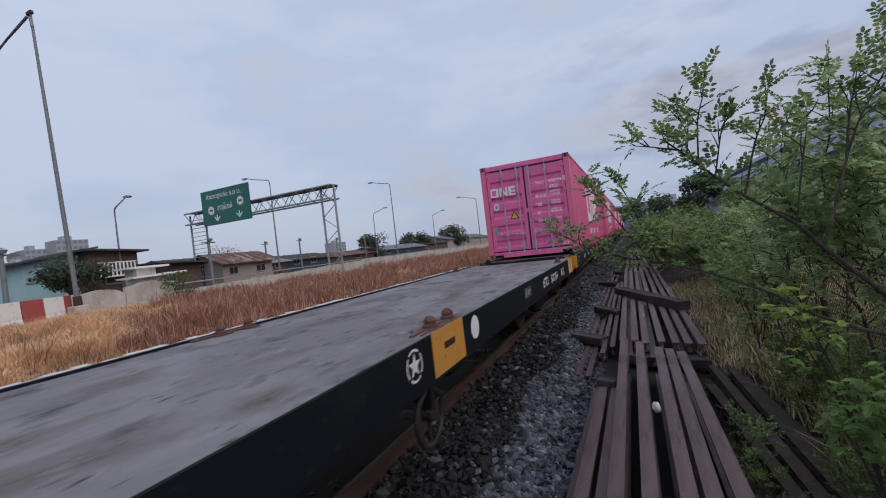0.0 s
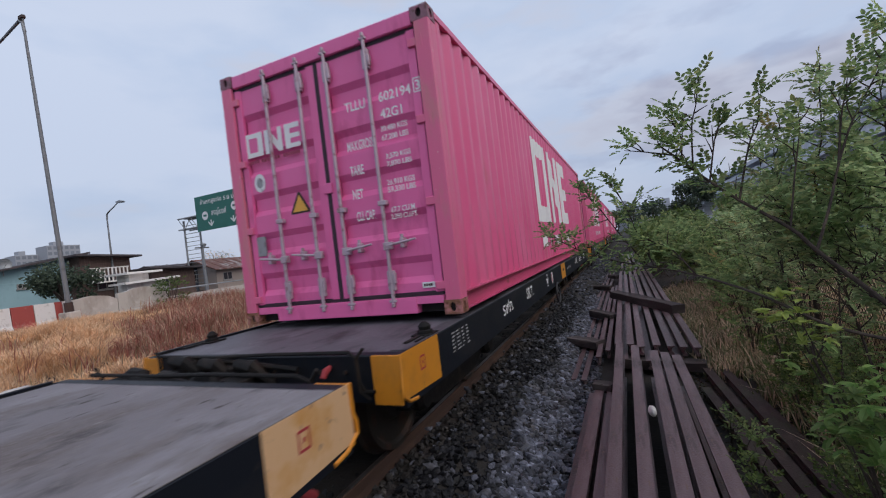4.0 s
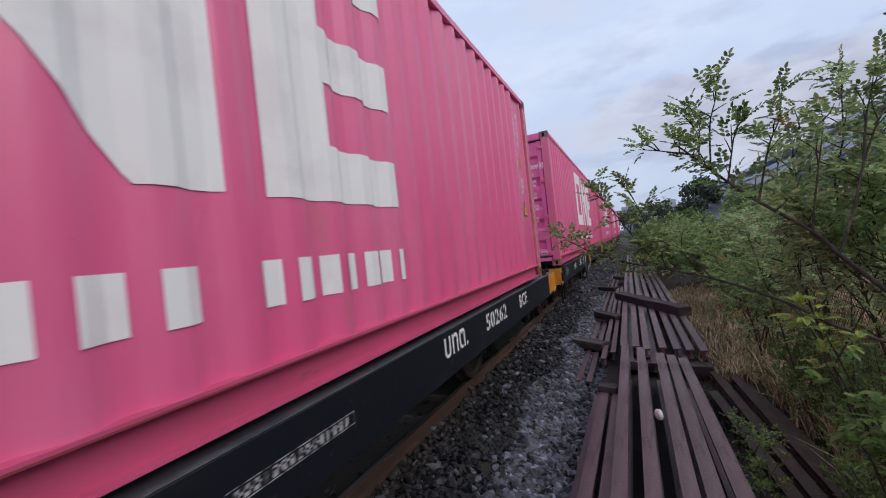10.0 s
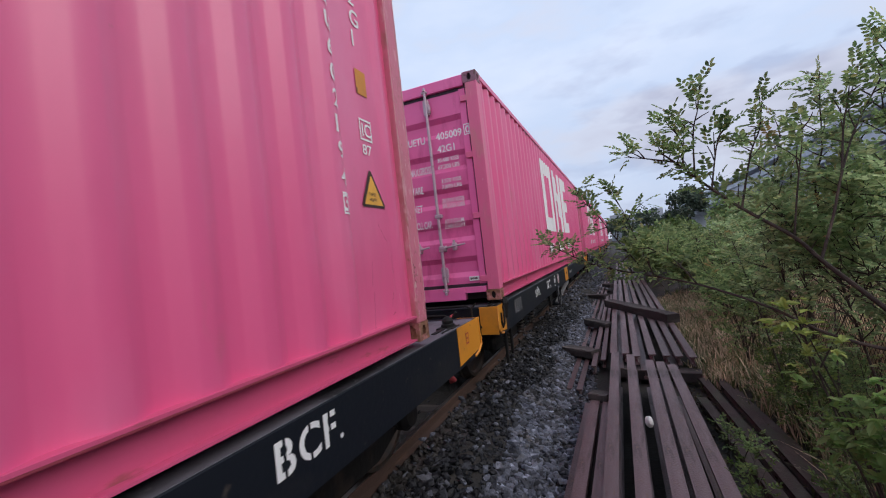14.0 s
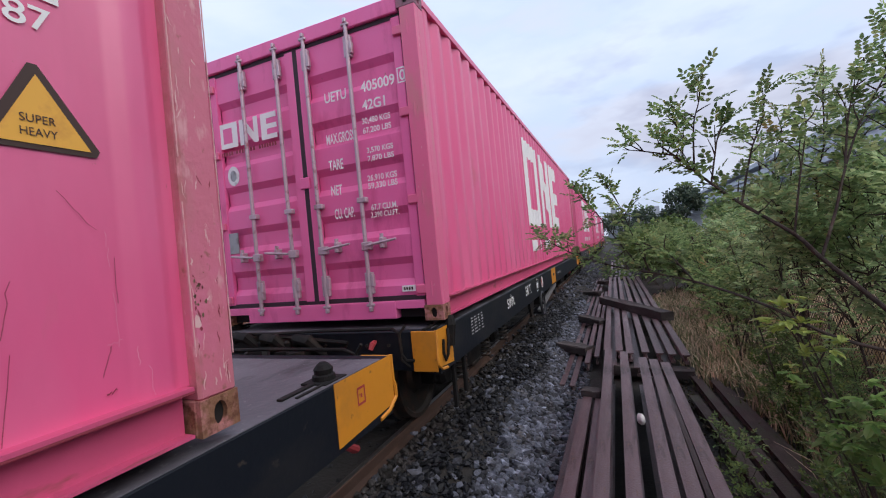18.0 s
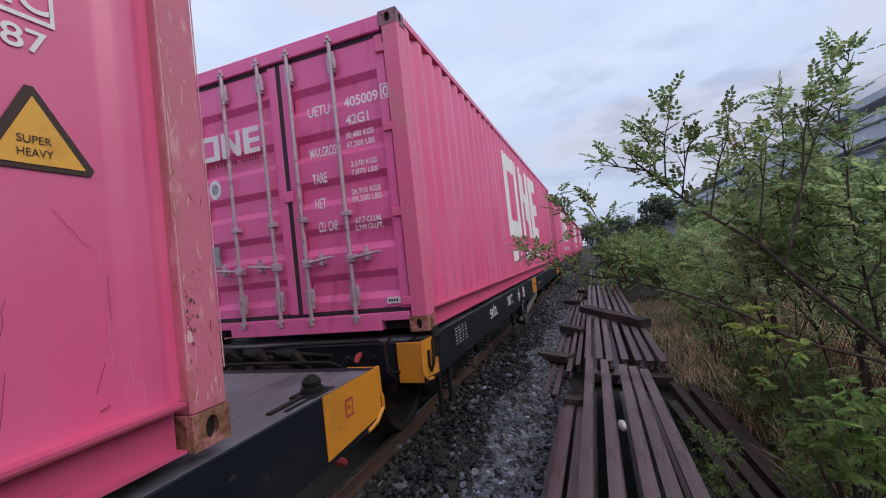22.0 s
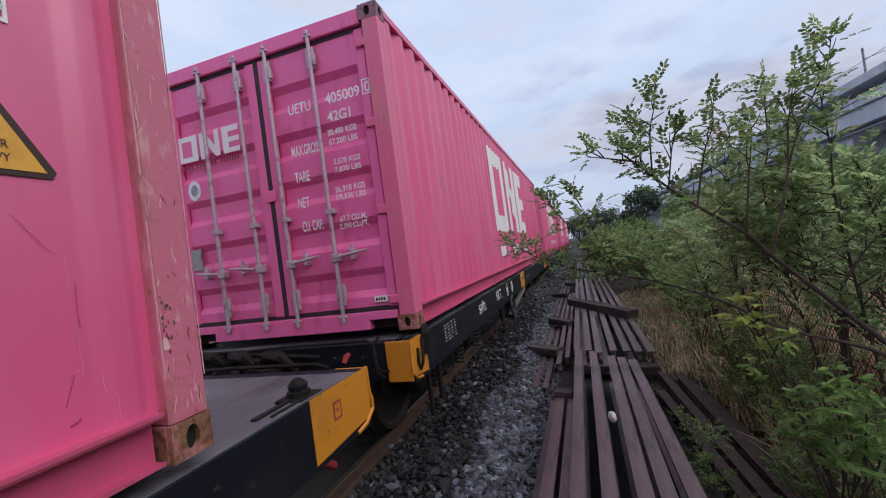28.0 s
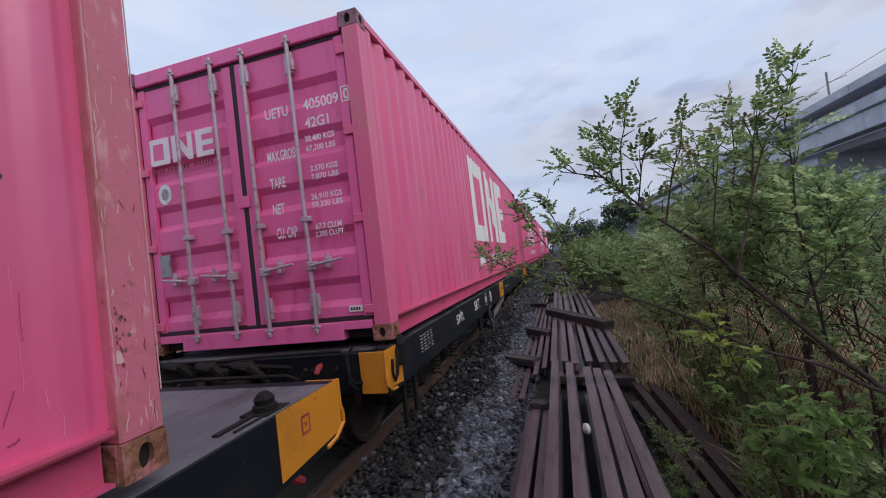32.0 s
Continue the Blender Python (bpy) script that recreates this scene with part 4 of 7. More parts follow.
def flat_wagon(length, letters, kind_letters, number, label, locks, first):
    """A bogie container flat, near end at y = 0, rail top at z = 0."""
    ob = thing("flat_wagon", pose(TRACK_X, 0, 0), label, "railway wagon", "wagons of the train")
    L = length
    deck = Shape().box(-1.165, 1.165, 0.03, L - 0.03, 0.96, 1.003, 0.004)
    part("deck", deck, DECK if first == "A" else DECK_DARK, ob, "scuffed grey steel deck" if first == "A" else "dark steel deck")
    mid = L / 2
    for sx in (-1, 1):
        sill = Shape()
        xo, xi = sx * SIDE_X, sx * (SIDE_X - 0.10)
        prof = [(xo, 0.675), (xo, 1.001), (sx * (SIDE_X - 0.006), 1.006), (sx * (SIDE_X - 0.038), 1.006), (sx * (SIDE_X - 0.038), 0.99), (xi, 0.985), (xi, 0.965), (sx * (SIDE_X - 0.02), 0.965), (sx * (SIDE_X - 0.02), 0.70), (xi, 0.70), (xi, 0.675)]
        sill.prism(prof, "y", 0.02, L - 0.02)
        part("side_sill", sill, FRAME_BLACK, ob, "black painted side sill")
        if sx > 0:
            part("sill_top", Shape().box(SIDE_X - 0.13, SIDE_X - 0.004, 0.1, L - 0.1, 1.0065, 1.011, 0.001), DECK if first == "A" else DECK_DARK, ob, "dusty grey top of the sill")
        if sx < 0:
            part("edge_strip", Shape().box(-SIDE_X - 0.002, -SIDE_X + 0.030, 0.1, L - 0.1, 1.007, 1.024, 0.003), FRAME_BLACK, ob, "black raised edge strip")
            if first == "A":
                # ragged pale lip along the outer edge
                chips = random.Random(31)
                lip = Shape()
                ya = 0.1
                while ya < L - 0.3:
                    yb = ya + chips.uniform(0.05, 0.16)
                    lip.box(-SIDE_X - chips.uniform(0.05, 0.13), -SIDE_X - 0.004, ya, yb, 0.985, 1.012 + chips.uniform(0.0, 0.02), 0.004)
                    ya = yb + 0.002
                part("worn_lip", lip, EDGE, ob, "chipped pale outer lip of the deck")
        for y0, y1 in ((0.0, 0.30 if first == "C" else 0.54), (L - 0.54, L)):
            g = Shape()
            zt, zb = 1.008, 0.70
            g.prism([(y0, zb + (0.03 if y0 == 0 else 0)), (y1, zb + (0.03 if y1 == L else 0)), (y1, zt), (y0, zt)], "x", sx * (SIDE_X + 0.004), sx * (SIDE_X + 0.0005))
            if first == "A" and y0 > 0:
                part("end_plate", g, FADED, ob, "faded yellow end plate")
            else:
                part("end_plate", g, YELLOW, ob, "yellow end plate")
            # turned lip along the outer edge of the plate
            e = y0 if y0 == 0 else y1
            s = -1 if y0 == 0 else 1
            gl = Shape().tube([(sx * (SIDE_X + 0.002), e + s * 0.004, zt), (sx * (SIDE_X + 0.002), e + s * 0.006, 0.86), (sx * (SIDE_X + 0.006), e + s * 0.02, 0.82), (sx * (SIDE_X + 0.006), e + s * 0.02, 0.76), (sx * (SIDE_X + 0.002), e - s * 0.06, 0.705), (sx * (SIDE_X + 0.002), e - s * 0.16, 0.69)], 0.012, 6)
            part("plate_lip", gl, YELLOW, ob, smooth=True)
        if sx > 0:
            for e in ((L - 0.30,) if first == "C" else (0.27, L - 0.33)):
                sq = [[(-0.055, -0.065), (0.055, -0.065), (0.04, -0.048), (-0.04, -0.048)], [(0.055, -0.065), (0.055, 0.065), (0.04, 0.048), (0.04, -0.048)], [(0.055, 0.065), (-0.055, 0.065), (-0.04, 0.048), (0.04, 0.048)], [(-0.055, 0.065), (-0.055, -0.065), (-0.04, -0.048), (-0.04, 0.048)], [(-0.012, -0.014), (0.012, -0.014), (0.012, 0.014), (-0.012, 0.014)]]
                bm = on_sill(polygons([[(p * 0.66, q * 0.72) for p, q in o] for o in sq]), e, 0.885)
                bmesh.ops.translate(bm, verts=bm.verts[:], vec=(0.003, 0, 0))
                part("plate_mark", bm, RED, ob)
            g = Shape().prism([(mid - 0.29, 0.70), (mid + 0.29, 0.70), (mid + 0.29, 1.012), (mid - 0.29, 1.012)], "x", SIDE_X + 0.004, SIDE_X + 0.0005)
            cp = part("centre_plate", g, DULL_YELLOW if first == "A" else YELLOW, ob, "dull yellow centre plate with a slot" if first == "A" else "yellow centre plate with a slot")
            slot = Shape().box(SIDE_X + 0.0045, SIDE_X + 0.006, mid - 0.10, mid + 0.10, 0.855, 0.905, 0.001)
            part("slot", slot, INK, cp)
            # star in a ring, and a disc
            c = mid - 2.03 if first != "A" else mid - 0.56
            ringpoly = []
            for k in range(28):
                if k % 7 == 3:
                    continue
                a, b = k * math.tau / 28, (k + 1) * math.tau / 28
                ringpoly.append([(0.105 * math.cos(a), 0.105 * math.sin(a)), (0.105 * math.cos(b), 0.105 * math.sin(b)), (0.09 * math.cos(b), 0.09 * math.sin(b)), (0.09 * math.cos(a), 0.09 * math.sin(a))])
            star = []
            for k in range(5):
                a = math.pi / 2 + k * math.tau / 5
                r = 0.034
                star.append([(0, 0), (r * math.cos(a - 0.628), r * math.sin(a - 0.628)), (0.082 * math.cos(a), 0.082 * math.sin(a)), (r * math.cos(a + 0.628), r * math.sin(a + 0.628))])
            part("star_mark", on_sill(polygons(ringpoly + star), c, 0.872), WHITE, ob, "white star in a ring")
            dc = mid - 1.53 if first != "A" else mid + 0.56
            half = [(0.10 * math.cos(k * math.pi / 14 - math.pi / 2), 0.10 * math.sin(k * math.pi / 14 - math.pi / 2)) for k in range(15)]
            part("disc_mark", on_sill(polygons([half]), dc, 0.872), WHITE, ob)
            part("disc_mark", on_sill(polygons([[(-p, q) for p, q in half][::-1]]), dc, 0.872), WHITE, ob)
            if first != "A":
                bm = on_sill(polygons([[(-p * 0.82, q * 0.82) for p, q in half][::-1]]), dc, 0.872)
                bmesh.ops.translate(bm, verts=bm.verts[:], vec=(0.002, 0, 0))
                part("disc_half", bm, RED, ob)
            # lettering
            for text, y, z, h, w in letters:
                bm = stencilled(text, h, w, 0.02) if text.isascii() else words(text, h, w, 0.010)
                if len(bm.verts):
                    part("stencil", on_sill(bm, y, z), WHITE, ob)
            # small framed data panel as bars
            fr = [[(p, q - 0.021) for p, q in o] for o in letter_bars([(0.02, 0.67, 15)], 0.040, 0.42)]
            fr += [[(0, -0.03), (0.70, -0.03), (0.70, -0.026), (0, -0.026)], [(0, 0.026), (0.70, 0.026), (0.70, 0.030), (0, 0.030)], [(0.694, -0.026), (0.70, -0.026), (0.70, 0.026), (0.694, 0.026)]]
            fr += [[(0.03 + 0.16 * k, -0.006 + 0.008 * (k % 2)), (0.14 + 0.16 * k, -0.006 + 0.008 * (k % 2)), (0.14 + 0.16 * k, 0.004 + 0.008 * (k % 2)), (0.03 + 0.16 * k, 0.004 + 0.008 * (k % 2))] for k in range(4)]
            part("data_panel", on_sill(polygons([[(p * (0.55, 1)[first != "A"], q * (1.9, 1)[first != "A"] + (0.02, 0)[first != "A"]) for p, q in o] for o in fr]), mid + (2.43 if first == "A" else 0.62), 0.85), WORN_WHITE, ob)
            tiny = [[(a, 0.03 * j), (a + w, 0.03 * j), (a + w, 0.03 * j + 0.013), (a, 0.03 * j + 0.013)] for j in range(6) for a, w in ((0.0, 0.03 + 0.01 * (j % 3)), (0.065, 0.05), (0.135 + 0.01 * (j % 2), 0.03), (0.21, 0.04 - 0.008 * (j % 3)))]
            tagged(part("small_writing", on_sill(polygons([[(p * 1.5, q * 0.95) for p, q in o] for o in tiny]), 0.80, 0.80), WORN_WHITE, ob), kind="stuff")
    for y0, y1, s in ((0.0, 0.09, -1), (L - 0.09, L, 1)):
        beam = Shape().box(-1.19, 1.19, y0, y1, 0.70, 1.005, 0.008)
        part("end_beam", beam, FRAME_BLACK, ob)
        e = 0 if s < 0 else L
        for sx in (-1, 1):
            blk = Shape().box(sx * 1.0, sx * 1.20, e - 0.001 * s, e + s * 0.012, 0.70, 1.005, 0.003)
            part("end_corner_plate", blk, YELLOW, ob, "yellow corner plate")
            hd = Shape().tube([(sx * 0.98, e + s * 0.05, 1.06), (sx * 0.93, e + s * 0.06, 1.0), (sx * 0.93, e + s * 0.06, 0.80), (sx * 0.98, e + s * 0.03, 0.74)], 0.011, 6)
            part("grab_iron", hd, UNDER, ob, smooth=True)
            if first == "C" and s < 0:
                for d0, z0 in ((0.40, 0.28), (0.66, 0.33)):
                    part("step_iron", Shape().box(sx * 1.13, sx * 1.16, e + d0, e + d0 + 0.045, z0, 0.70, 0.004), UNDER, ob)
                lever = Shape().tube([(sx * 1.215, e + 0.27, 1.07), (sx * 1.225, e + 0.25, 1.0), (sx * 1.22, e + 0.24, 0.84)], [0.035, 0.045, 0.03], 8)
                part("lock_lever", lever, UNDER, ob, "black lock lever")
        cp = Shape()
        cp.box(-0.09, 0.09, e - s * 0.10, e + s * 0.10, 0.68, 0.88, 0.015)
        cp.prism([(-0.11, e + s * 0.08), (0.10, e + s * 0.08), (0.14, e + s * 0.20), (0.06, e + s * 0.27), (-0.04, e + s * 0.21), (-0.13, e + s * 0.24)], "z", 0.66, 0.90)
        part("coupler", cp, UNDER, ob, "black steel coupler")
        hose = Shape().tube([(0.30, e, 0.80), (0.30, e + s * 0.12, 0.78), (0.26, e + s * 0.20, 0.62), (0.16, e + s * 0.24, 0.56)], 0.022, 8)
        part("brake_hose", hose, UNDER, ob, smooth=True)
        cock = Shape().tube([(0.68, e + s * 0.01, 0.93), (0.68, e + s * 0.05, 0.92), (0.67, e + s * 0.07, 0.88)], [0.018, 0.024, 0.018], 8)
        part("angle_cock", cock, RED, ob, "red brake pipe cock", smooth=True)
        if s > 0:
            tail = Shape().tube([(0.84, e - 0.12, 0.52), (0.90, e - 0.04, 0.45), (0.90, e + 0.01, 0.42), (0.85, e + 0.04, 0.39)], [0.018, 0.027, 0.025, 0.018], 8)
            part("hose_coupling", tail, RED, ob, "red hose coupling", smooth=True)
        gear = Shape()
        gear.tube([(-0.55, e + s * 0.03, 1.0), (-0.1, e + s * 0.05, 0.98), (0.45, e + s * 0.05, 0.93)], 0.018, 6)
        gear.box(-0.75, -0.50, e - s * 0.02, e + s * 0.10, 0.86, 1.0, 0.01)
        part("coupling_lever", gear, UNDER, ob)
        pipe = Shape().tube([(-1.0, e + s * 0.03, 1.022), (-0.35, e + s * 0.05, 1.015), (0.2, e + s * 0.045, 1.03), (0.86, e + s * 0.03, 1.03), (0.92, e + s * 0.05, 1.0), (0.93, e + s * 0.05, 0.84), (0.96, e + s * 0.04, 0.79), (1.02, e + s * 0.03, 0.79)], 0.013, 7)
        part("air_pipe", pipe, UNDER, ob, "bent black air pipe", smooth=True)
        for hx, hz in ((-0.62, 0.98), (-0.30, 0.96), (0.05, 0.95)):
            knot = Shape().tube([(hx - 0.14, e + s * 0.03, hz - 0.05), (hx - 0.05, e + s * 0.12, hz + 0.03), (hx + 0.06, e + s * 0.11, hz + 0.02), (hx + 0.15, e + s * 0.05, hz - 0.10), (hx + 0.2, e + s * 0.06, hz - 0.22)], [0.03, 0.045, 0.05, 0.03, 0.025], 8)
            part("brake_hose", knot, UNDER, ob, smooth=True)
        part("valve_box", Shape().box(-0.48, -0.12, e - s * 0.01, e + s * 0.09, 0.86, 0.96, 0.02), UNDER, ob)
        for k in range(8):
            part("bolt", Shape().lathe([(0.0, 0.014), (0.014, 0.014), (0.018, 0.004)], (0.10 + k * 0.1, e - (0 if s > 0 else 0.018), 0.90 if k % 2 else 0.80), "y", 8), WHEEL, ob)
    centre = Shape()
    centre.box(-0.22, 0.22, 0.1, L - 0.1, 0.55, 0.985)
    for k in range(9):
        y = 0.9 + k * (L - 1.8) / 8
        centre.box(-1.1, 1.1, y - 0.04, y + 0.04, 0.74, 0.985)
    part("underframe", centre, UNDER, ob)
    if first == "C":
        for y in (3.90, 6.75):
            part("hanger_plate", Shape().prism([(y, 0.68), (y + 0.42, 0.68), (y + 0.20, 0.40), (y + 0.08, 0.40)], "x", 1.10, 1.14), UNDER, ob)
        part("slanting_strut", Shape().prism([(4.55, 0.42), (4.65, 0.36), (6.85, 0.60), (6.85, 0.68)], "x", 1.13, 1.18), GREYPLATE, ob, "grey scuffed strut")
        part("foot_board", Shape().box(0.98, 1.20, 4.60, 5.90, 0.34, 0.375, 0.006), FRAME_BLACK, ob)
        hook = Shape().tube([(1.216, 0.20, 0.98), (1.232, 0.17, 0.92), (1.234, 0.13, 0.80), (1.225, 0.10, 0.76), (1.220, 0.08, 0.82), (1.216, 0.10, 0.92)], 0.012, 6)
        part("lashing_hook", hook, UNDER, ob, "black lashing hook", smooth=True)
        for y in (0.95, 1.75, 2.55):
            sp = Shape()
            pts = [(1.02 + 0.05 * math.cos(a * 0.7), y + 0.05 * math.sin(a * 0.7), 0.34 + a * 0.0052) for a in range(56)]
            sp.tube(pts, 0.012, 5)
            part("bolster_spring", sp, WHEEL, ob, "grey coil spring", smooth=True)
    tank = Shape().lathe([(-0.35, 0.10), (-0.32, 0.15), (0.32, 0.15), (0.35, 0.10)], (0.62, mid - 0.9, 0.58), "y", 16)
    tank.tube([(0.9, mid - 1.6, 0.55), (0.9, mid + 1.6, 0.52)], 0.02, 6)
    tank.box(0.55, 0.95, mid + 0.5, mid + 0.8, 0.45, 0.7, 0.02)
    part("brake_gear", tank, UNDER, ob, smooth=True)
    hw = part("handwheel", spoked_wheel(0.185, 0.0), HANDWHEEL, ob, "worn black brake handwheel", smooth=True, m=pose(1.245 if first != "A" else 1.16, (mid - 1.24 if first == "B" else 4.50) if first != "A" else mid - 0.35, 0.55 if first != "A" else 0.46))
    part("wheel_stay", Shape().box(1.08, 1.20, (mid - 1.16 if first == "B" else 4.47 if first == "C" else mid - 0.38), (mid - 1.10 if first == "B" else 4.53 if first == "C" else mid - 0.32), 0.52, 0.70, 0.005), UNDER, ob)
    bogie(ob, 1.75)
    bogie(ob, L - 1.75)
    if first == "A":
        rk = random.Random(2)
        for y in locks[1:3]:
            blot = [(1.09 + (0.13 + rk.uniform(-0.03, 0.02)) * math.cos(a), y + (0.20 + rk.uniform(-0.06, 0.05)) * math.sin(a)) for a in (k * math.tau / 22 for k in range(22))]
            bm = bmesh.new()
            bm.faces.new([bm.verts.new((min(p, SIDE_X - 0.006), q, 1.0125)) for p, q in blot])
            part("rust_stain", bm, RUST_STAIN, ob, "brown rust stain round a twistlock")
    for y in locks:
        for sx in (-1, 1):
            twistlock(ob, sx * 1.11, y, 1.005, TWIST if first == "A" else UNDER)
    return ob


CARS = []
PINK_LABEL = "pink corrugated steel freight container on a flat wagon"
thai = "\u0e1a\u0e17\u0e15."
srt = "\u0e23\u0e1f\u0e17."
B_LETTERS = ((srt, 2.27, 0.80, 0.15, 0.46), ("SRT.", 3.48, 0.80, 0.145, 0.44), (thai, 9.58, 0.815, 0.15, 0.46), ("50262", 10.53, 0.81, 0.15, 0.69), ("BCF.", 11.81, 0.81, 0.15, 0.42))
A_LETTERS = ((srt, 2.27, 0.80, 0.15, 0.46), ("SRT.", 3.48, 0.80, 0.145, 0.44), (thai, 10.75, 0.78, 0.14, 0.46), ("50314", 11.45, 0.77, 0.135, 0.66), ("BCF.", 12.55, 0.76, 0.145, 0.40))
C_LETTERS = ((srt, 2.2, 0.81, 0.15, 0.40), ("SRT.", 3.35, 0.81, 0.145, 0.44))


def place(ob, y):
    CARS.append((ob, y, ob.location.copy()))
    ob.location.y = y


place(flat_wagon(14.15, A_LETTERS, "", "", "empty black flat wagon with a scuffed grey deck", (0.95, 6.98, 7.30, 12.90), "A"), -4.25)
place(flat_wagon(14.335, B_LETTERS, "", "", "black flat wagon carrying a pink container", (0.55, 13.85), "B"), 10.42)
box_b = container(PINK_LABEL, "TLLU", "602194", "3", True, True)
place(box_b, 11.481)
place(flat_wagon(12.75, C_LETTERS, "", "", "black flat wagon with orange end plates and a pink container", (0.3, 12.4), "C"), 25.45)
box_c = container(PINK_LABEL + " behind another wagon", "UETU", "405009", "0", False, False)
place(box_c, 25.602)
for y in (39.05, 52.5, 66.0):
    w = copy_thing(CARS[3][0], CARS[3][0].matrix_basis.copy())
    for o in w.children_recursive:
        if o.name.startswith("wheelset"):
            WHEELS.append(o)
    place(w, y - 0.15)
    place(copy_thing(box_c, box_c.matrix_basis.copy()), y)
tagged(CARS[-1][0], "pink corrugated container far down the line")


# ---- ground and line ----
def ground_z(x, y):
    """Height of the ground across the line."""
    a = [(-400, 0.2), (-60, 0.3), (-22, 0.35), (-9, 0.05), (-5.2, -0.35), (-4.3, -0.2), (-3.6, -0.12), (-1.45, -0.13), (-1.2, -0.28), (-0.75, -0.45), (0.9, -0.48), (3.0, -0.30), (40, -0.2), (400, 0.0)]
    for (x0, z0), (x1, z1) in zip(a, a[1:]):
        if x0 <= x <= x1:
            return z0 + (z1 - z0) * (x - x0) / (x1 - x0)
    return 0.0


def make_ground():
    xs = [-3000, -1200, -400, -150, -60, -40, -30, -22, -16, -12, -9, -7.5, -6.2, -5.2, -4.7, -4.3, -3.9, -3.6, -2.5, -1.8, -1.6, -1.45, -1.3, -1.2, -1.0, -0.75, -0.4, 0, 0.45, 0.9, 1.5, 2.2, 3, 5, 9, 16, 40, 150, 400, 1200, 3000]
    ys = [-3000, -900, -300, -100, -40, -15, -6, -3] + [k * 0.6 for k in range(-2, 40)] + [26, 30, 36, 44, 55, 70, 100, 160, 300, 600, 1200, 3000]
    g = Shape()
    for y in ys:
        for x in xs:
            near = -14 < x < 6 and -4 < y < 26
            g.v.append((x, y, ground_z(x, y) + (0.05 * noise.noise((x * 1.3, y * 1.3, 0)) if near else 0)))
    n = len(xs)
    g.f = [(j * n + i, j * n + i + 1, (j + 1) * n + i + 1, (j + 1) * n + i) for j in range(len(ys) - 1) for i in range(n - 1)]
    ob = part("ground", g, EARTH, fix=False)
    tagged(ob, "dark earth and ballast beside a railway line", "ground", kind="structure")


make_ground()


def rail_profile(w=0.0):
    """Cross-section of a flat-bottomed rail, top at z = 0, across in x."""
    h = [(-0.031, -0.004), (-0.024, 0.0), (0.024, 0.0), (0.031, -0.004), (0.031, -0.028), (0.008, -0.042), (0.0075, -0.098), (0.055, -0.115), (0.055, -0.125), (-0.055, -0.125), (-0.055, -0.115), (-0.0075, -0.098), (-0.008, -0.042), (-0.031, -0.028)]
    return h


for k, x in enumerate((TRACK_X + 0.53, TRACK_X - 0.53)):
    g = Shape().prism([(x + p, q) for p, q in rail_profile()], "y", -40, 220)
    tagged(part("running_rail", g, RAILWEB), "rusty brown running rail of the track", "rail", "rails of the track")
    part("running_surface", Shape().box(x - 0.02, x + 0.02, -40, 220, 0.0, 0.0015), RAILTOP, bpy.data.objects["running_rail" if k == 0 else "running_rail.001"], "polished running surface")


def sleeper_mesh():
    return tidy(Shape().box(-1.0, 1.0, -0.11, 0.11, -0.27, -0.125, 0.015).mesh("sleeper"))


SLEEPER = sleeper_mesh()
SLEEPER.materials.append(TIMBER)
for k in range(60):
    ob = new("sleeper", SLEEPER)
    ob.matrix_basis = pose(TRACK_X + random.uniform(-0.03, 0.03), -3 + k * 0.62, 0, 0, 0, random.uniform(-1, 1))
    tagged(ob, "dirty timber sleeper under the rails", "railway sleeper", "sleepers of the track")


# ---- across the line: dry grass, road, gantry, houses ----
def blade_material(name, stops, rough=0.8, glow=0.25):
    """Leaves or grass: every blade or leaf takes its own tint from the stops, and lets some light through."""
    m = bpy.data.materials.new(name)
    m.use_nodes = True
    n, l = m.node_tree.nodes, m.node_tree.links
    bsdf, out = n["Principled BSDF"], n["Material Output"]
    geo = n.new("ShaderNodeNewGeometry")
    ramp = n.new("ShaderNodeValToRGB")
    el = ramp.color_ramp.elements
    for k, (p, c) in enumerate(stops):
        e = el[k] if k < 2 else el.new(p)
        e.position, e.color = p, (*c, 1)
    l.new(geo.outputs["Random Per Island"], ramp.inputs["Fac"])
    tc = n.new("ShaderNodeTexCoord")
    tex = n.new("ShaderNodeTexNoise")
    tex.inputs["Scale"].default_value, tex.inputs["Detail"].default_value = 2.2, 3.0
    l.new(tc.outputs["Object"], tex.inputs["Vector"])
    rng = n.new("ShaderNodeMapRange")
    rng.inputs["From Min"].default_value, rng.inputs["From Max"].default_value = 0.3, 0.7
    rng.inputs["To Min"].default_value, rng.inputs["To Max"].default_value = 0.7, 1.25
    l.new(tex.outputs["Fac"], rng.inputs["Value"])
    hsv = n.new("ShaderNodeHueSaturation")
    l.new(ramp.outputs["Color"], hsv.inputs["Color"])
    l.new(rng.outputs["Result"], hsv.inputs["Value"])
    l.new(hsv.outputs["Color"], bsdf.inputs["Base Color"])
    bsdf.inputs["Roughness"].default_value = rough
    tr = n.new("ShaderNodeBsdfTranslucent")
    l.new(hsv.outputs["Color"], tr.inputs["Color"])
    mix = n.new("ShaderNodeMixShader")
    mix.inputs["Fac"].default_value = glow
    l.new(bsdf.outputs["BSDF"], mix.inputs[1])
    l.new(tr.outputs["BSDF"], mix.inputs[2])
    l.new(mix.outputs["Shader"], out.inputs["Surface"])
    return m


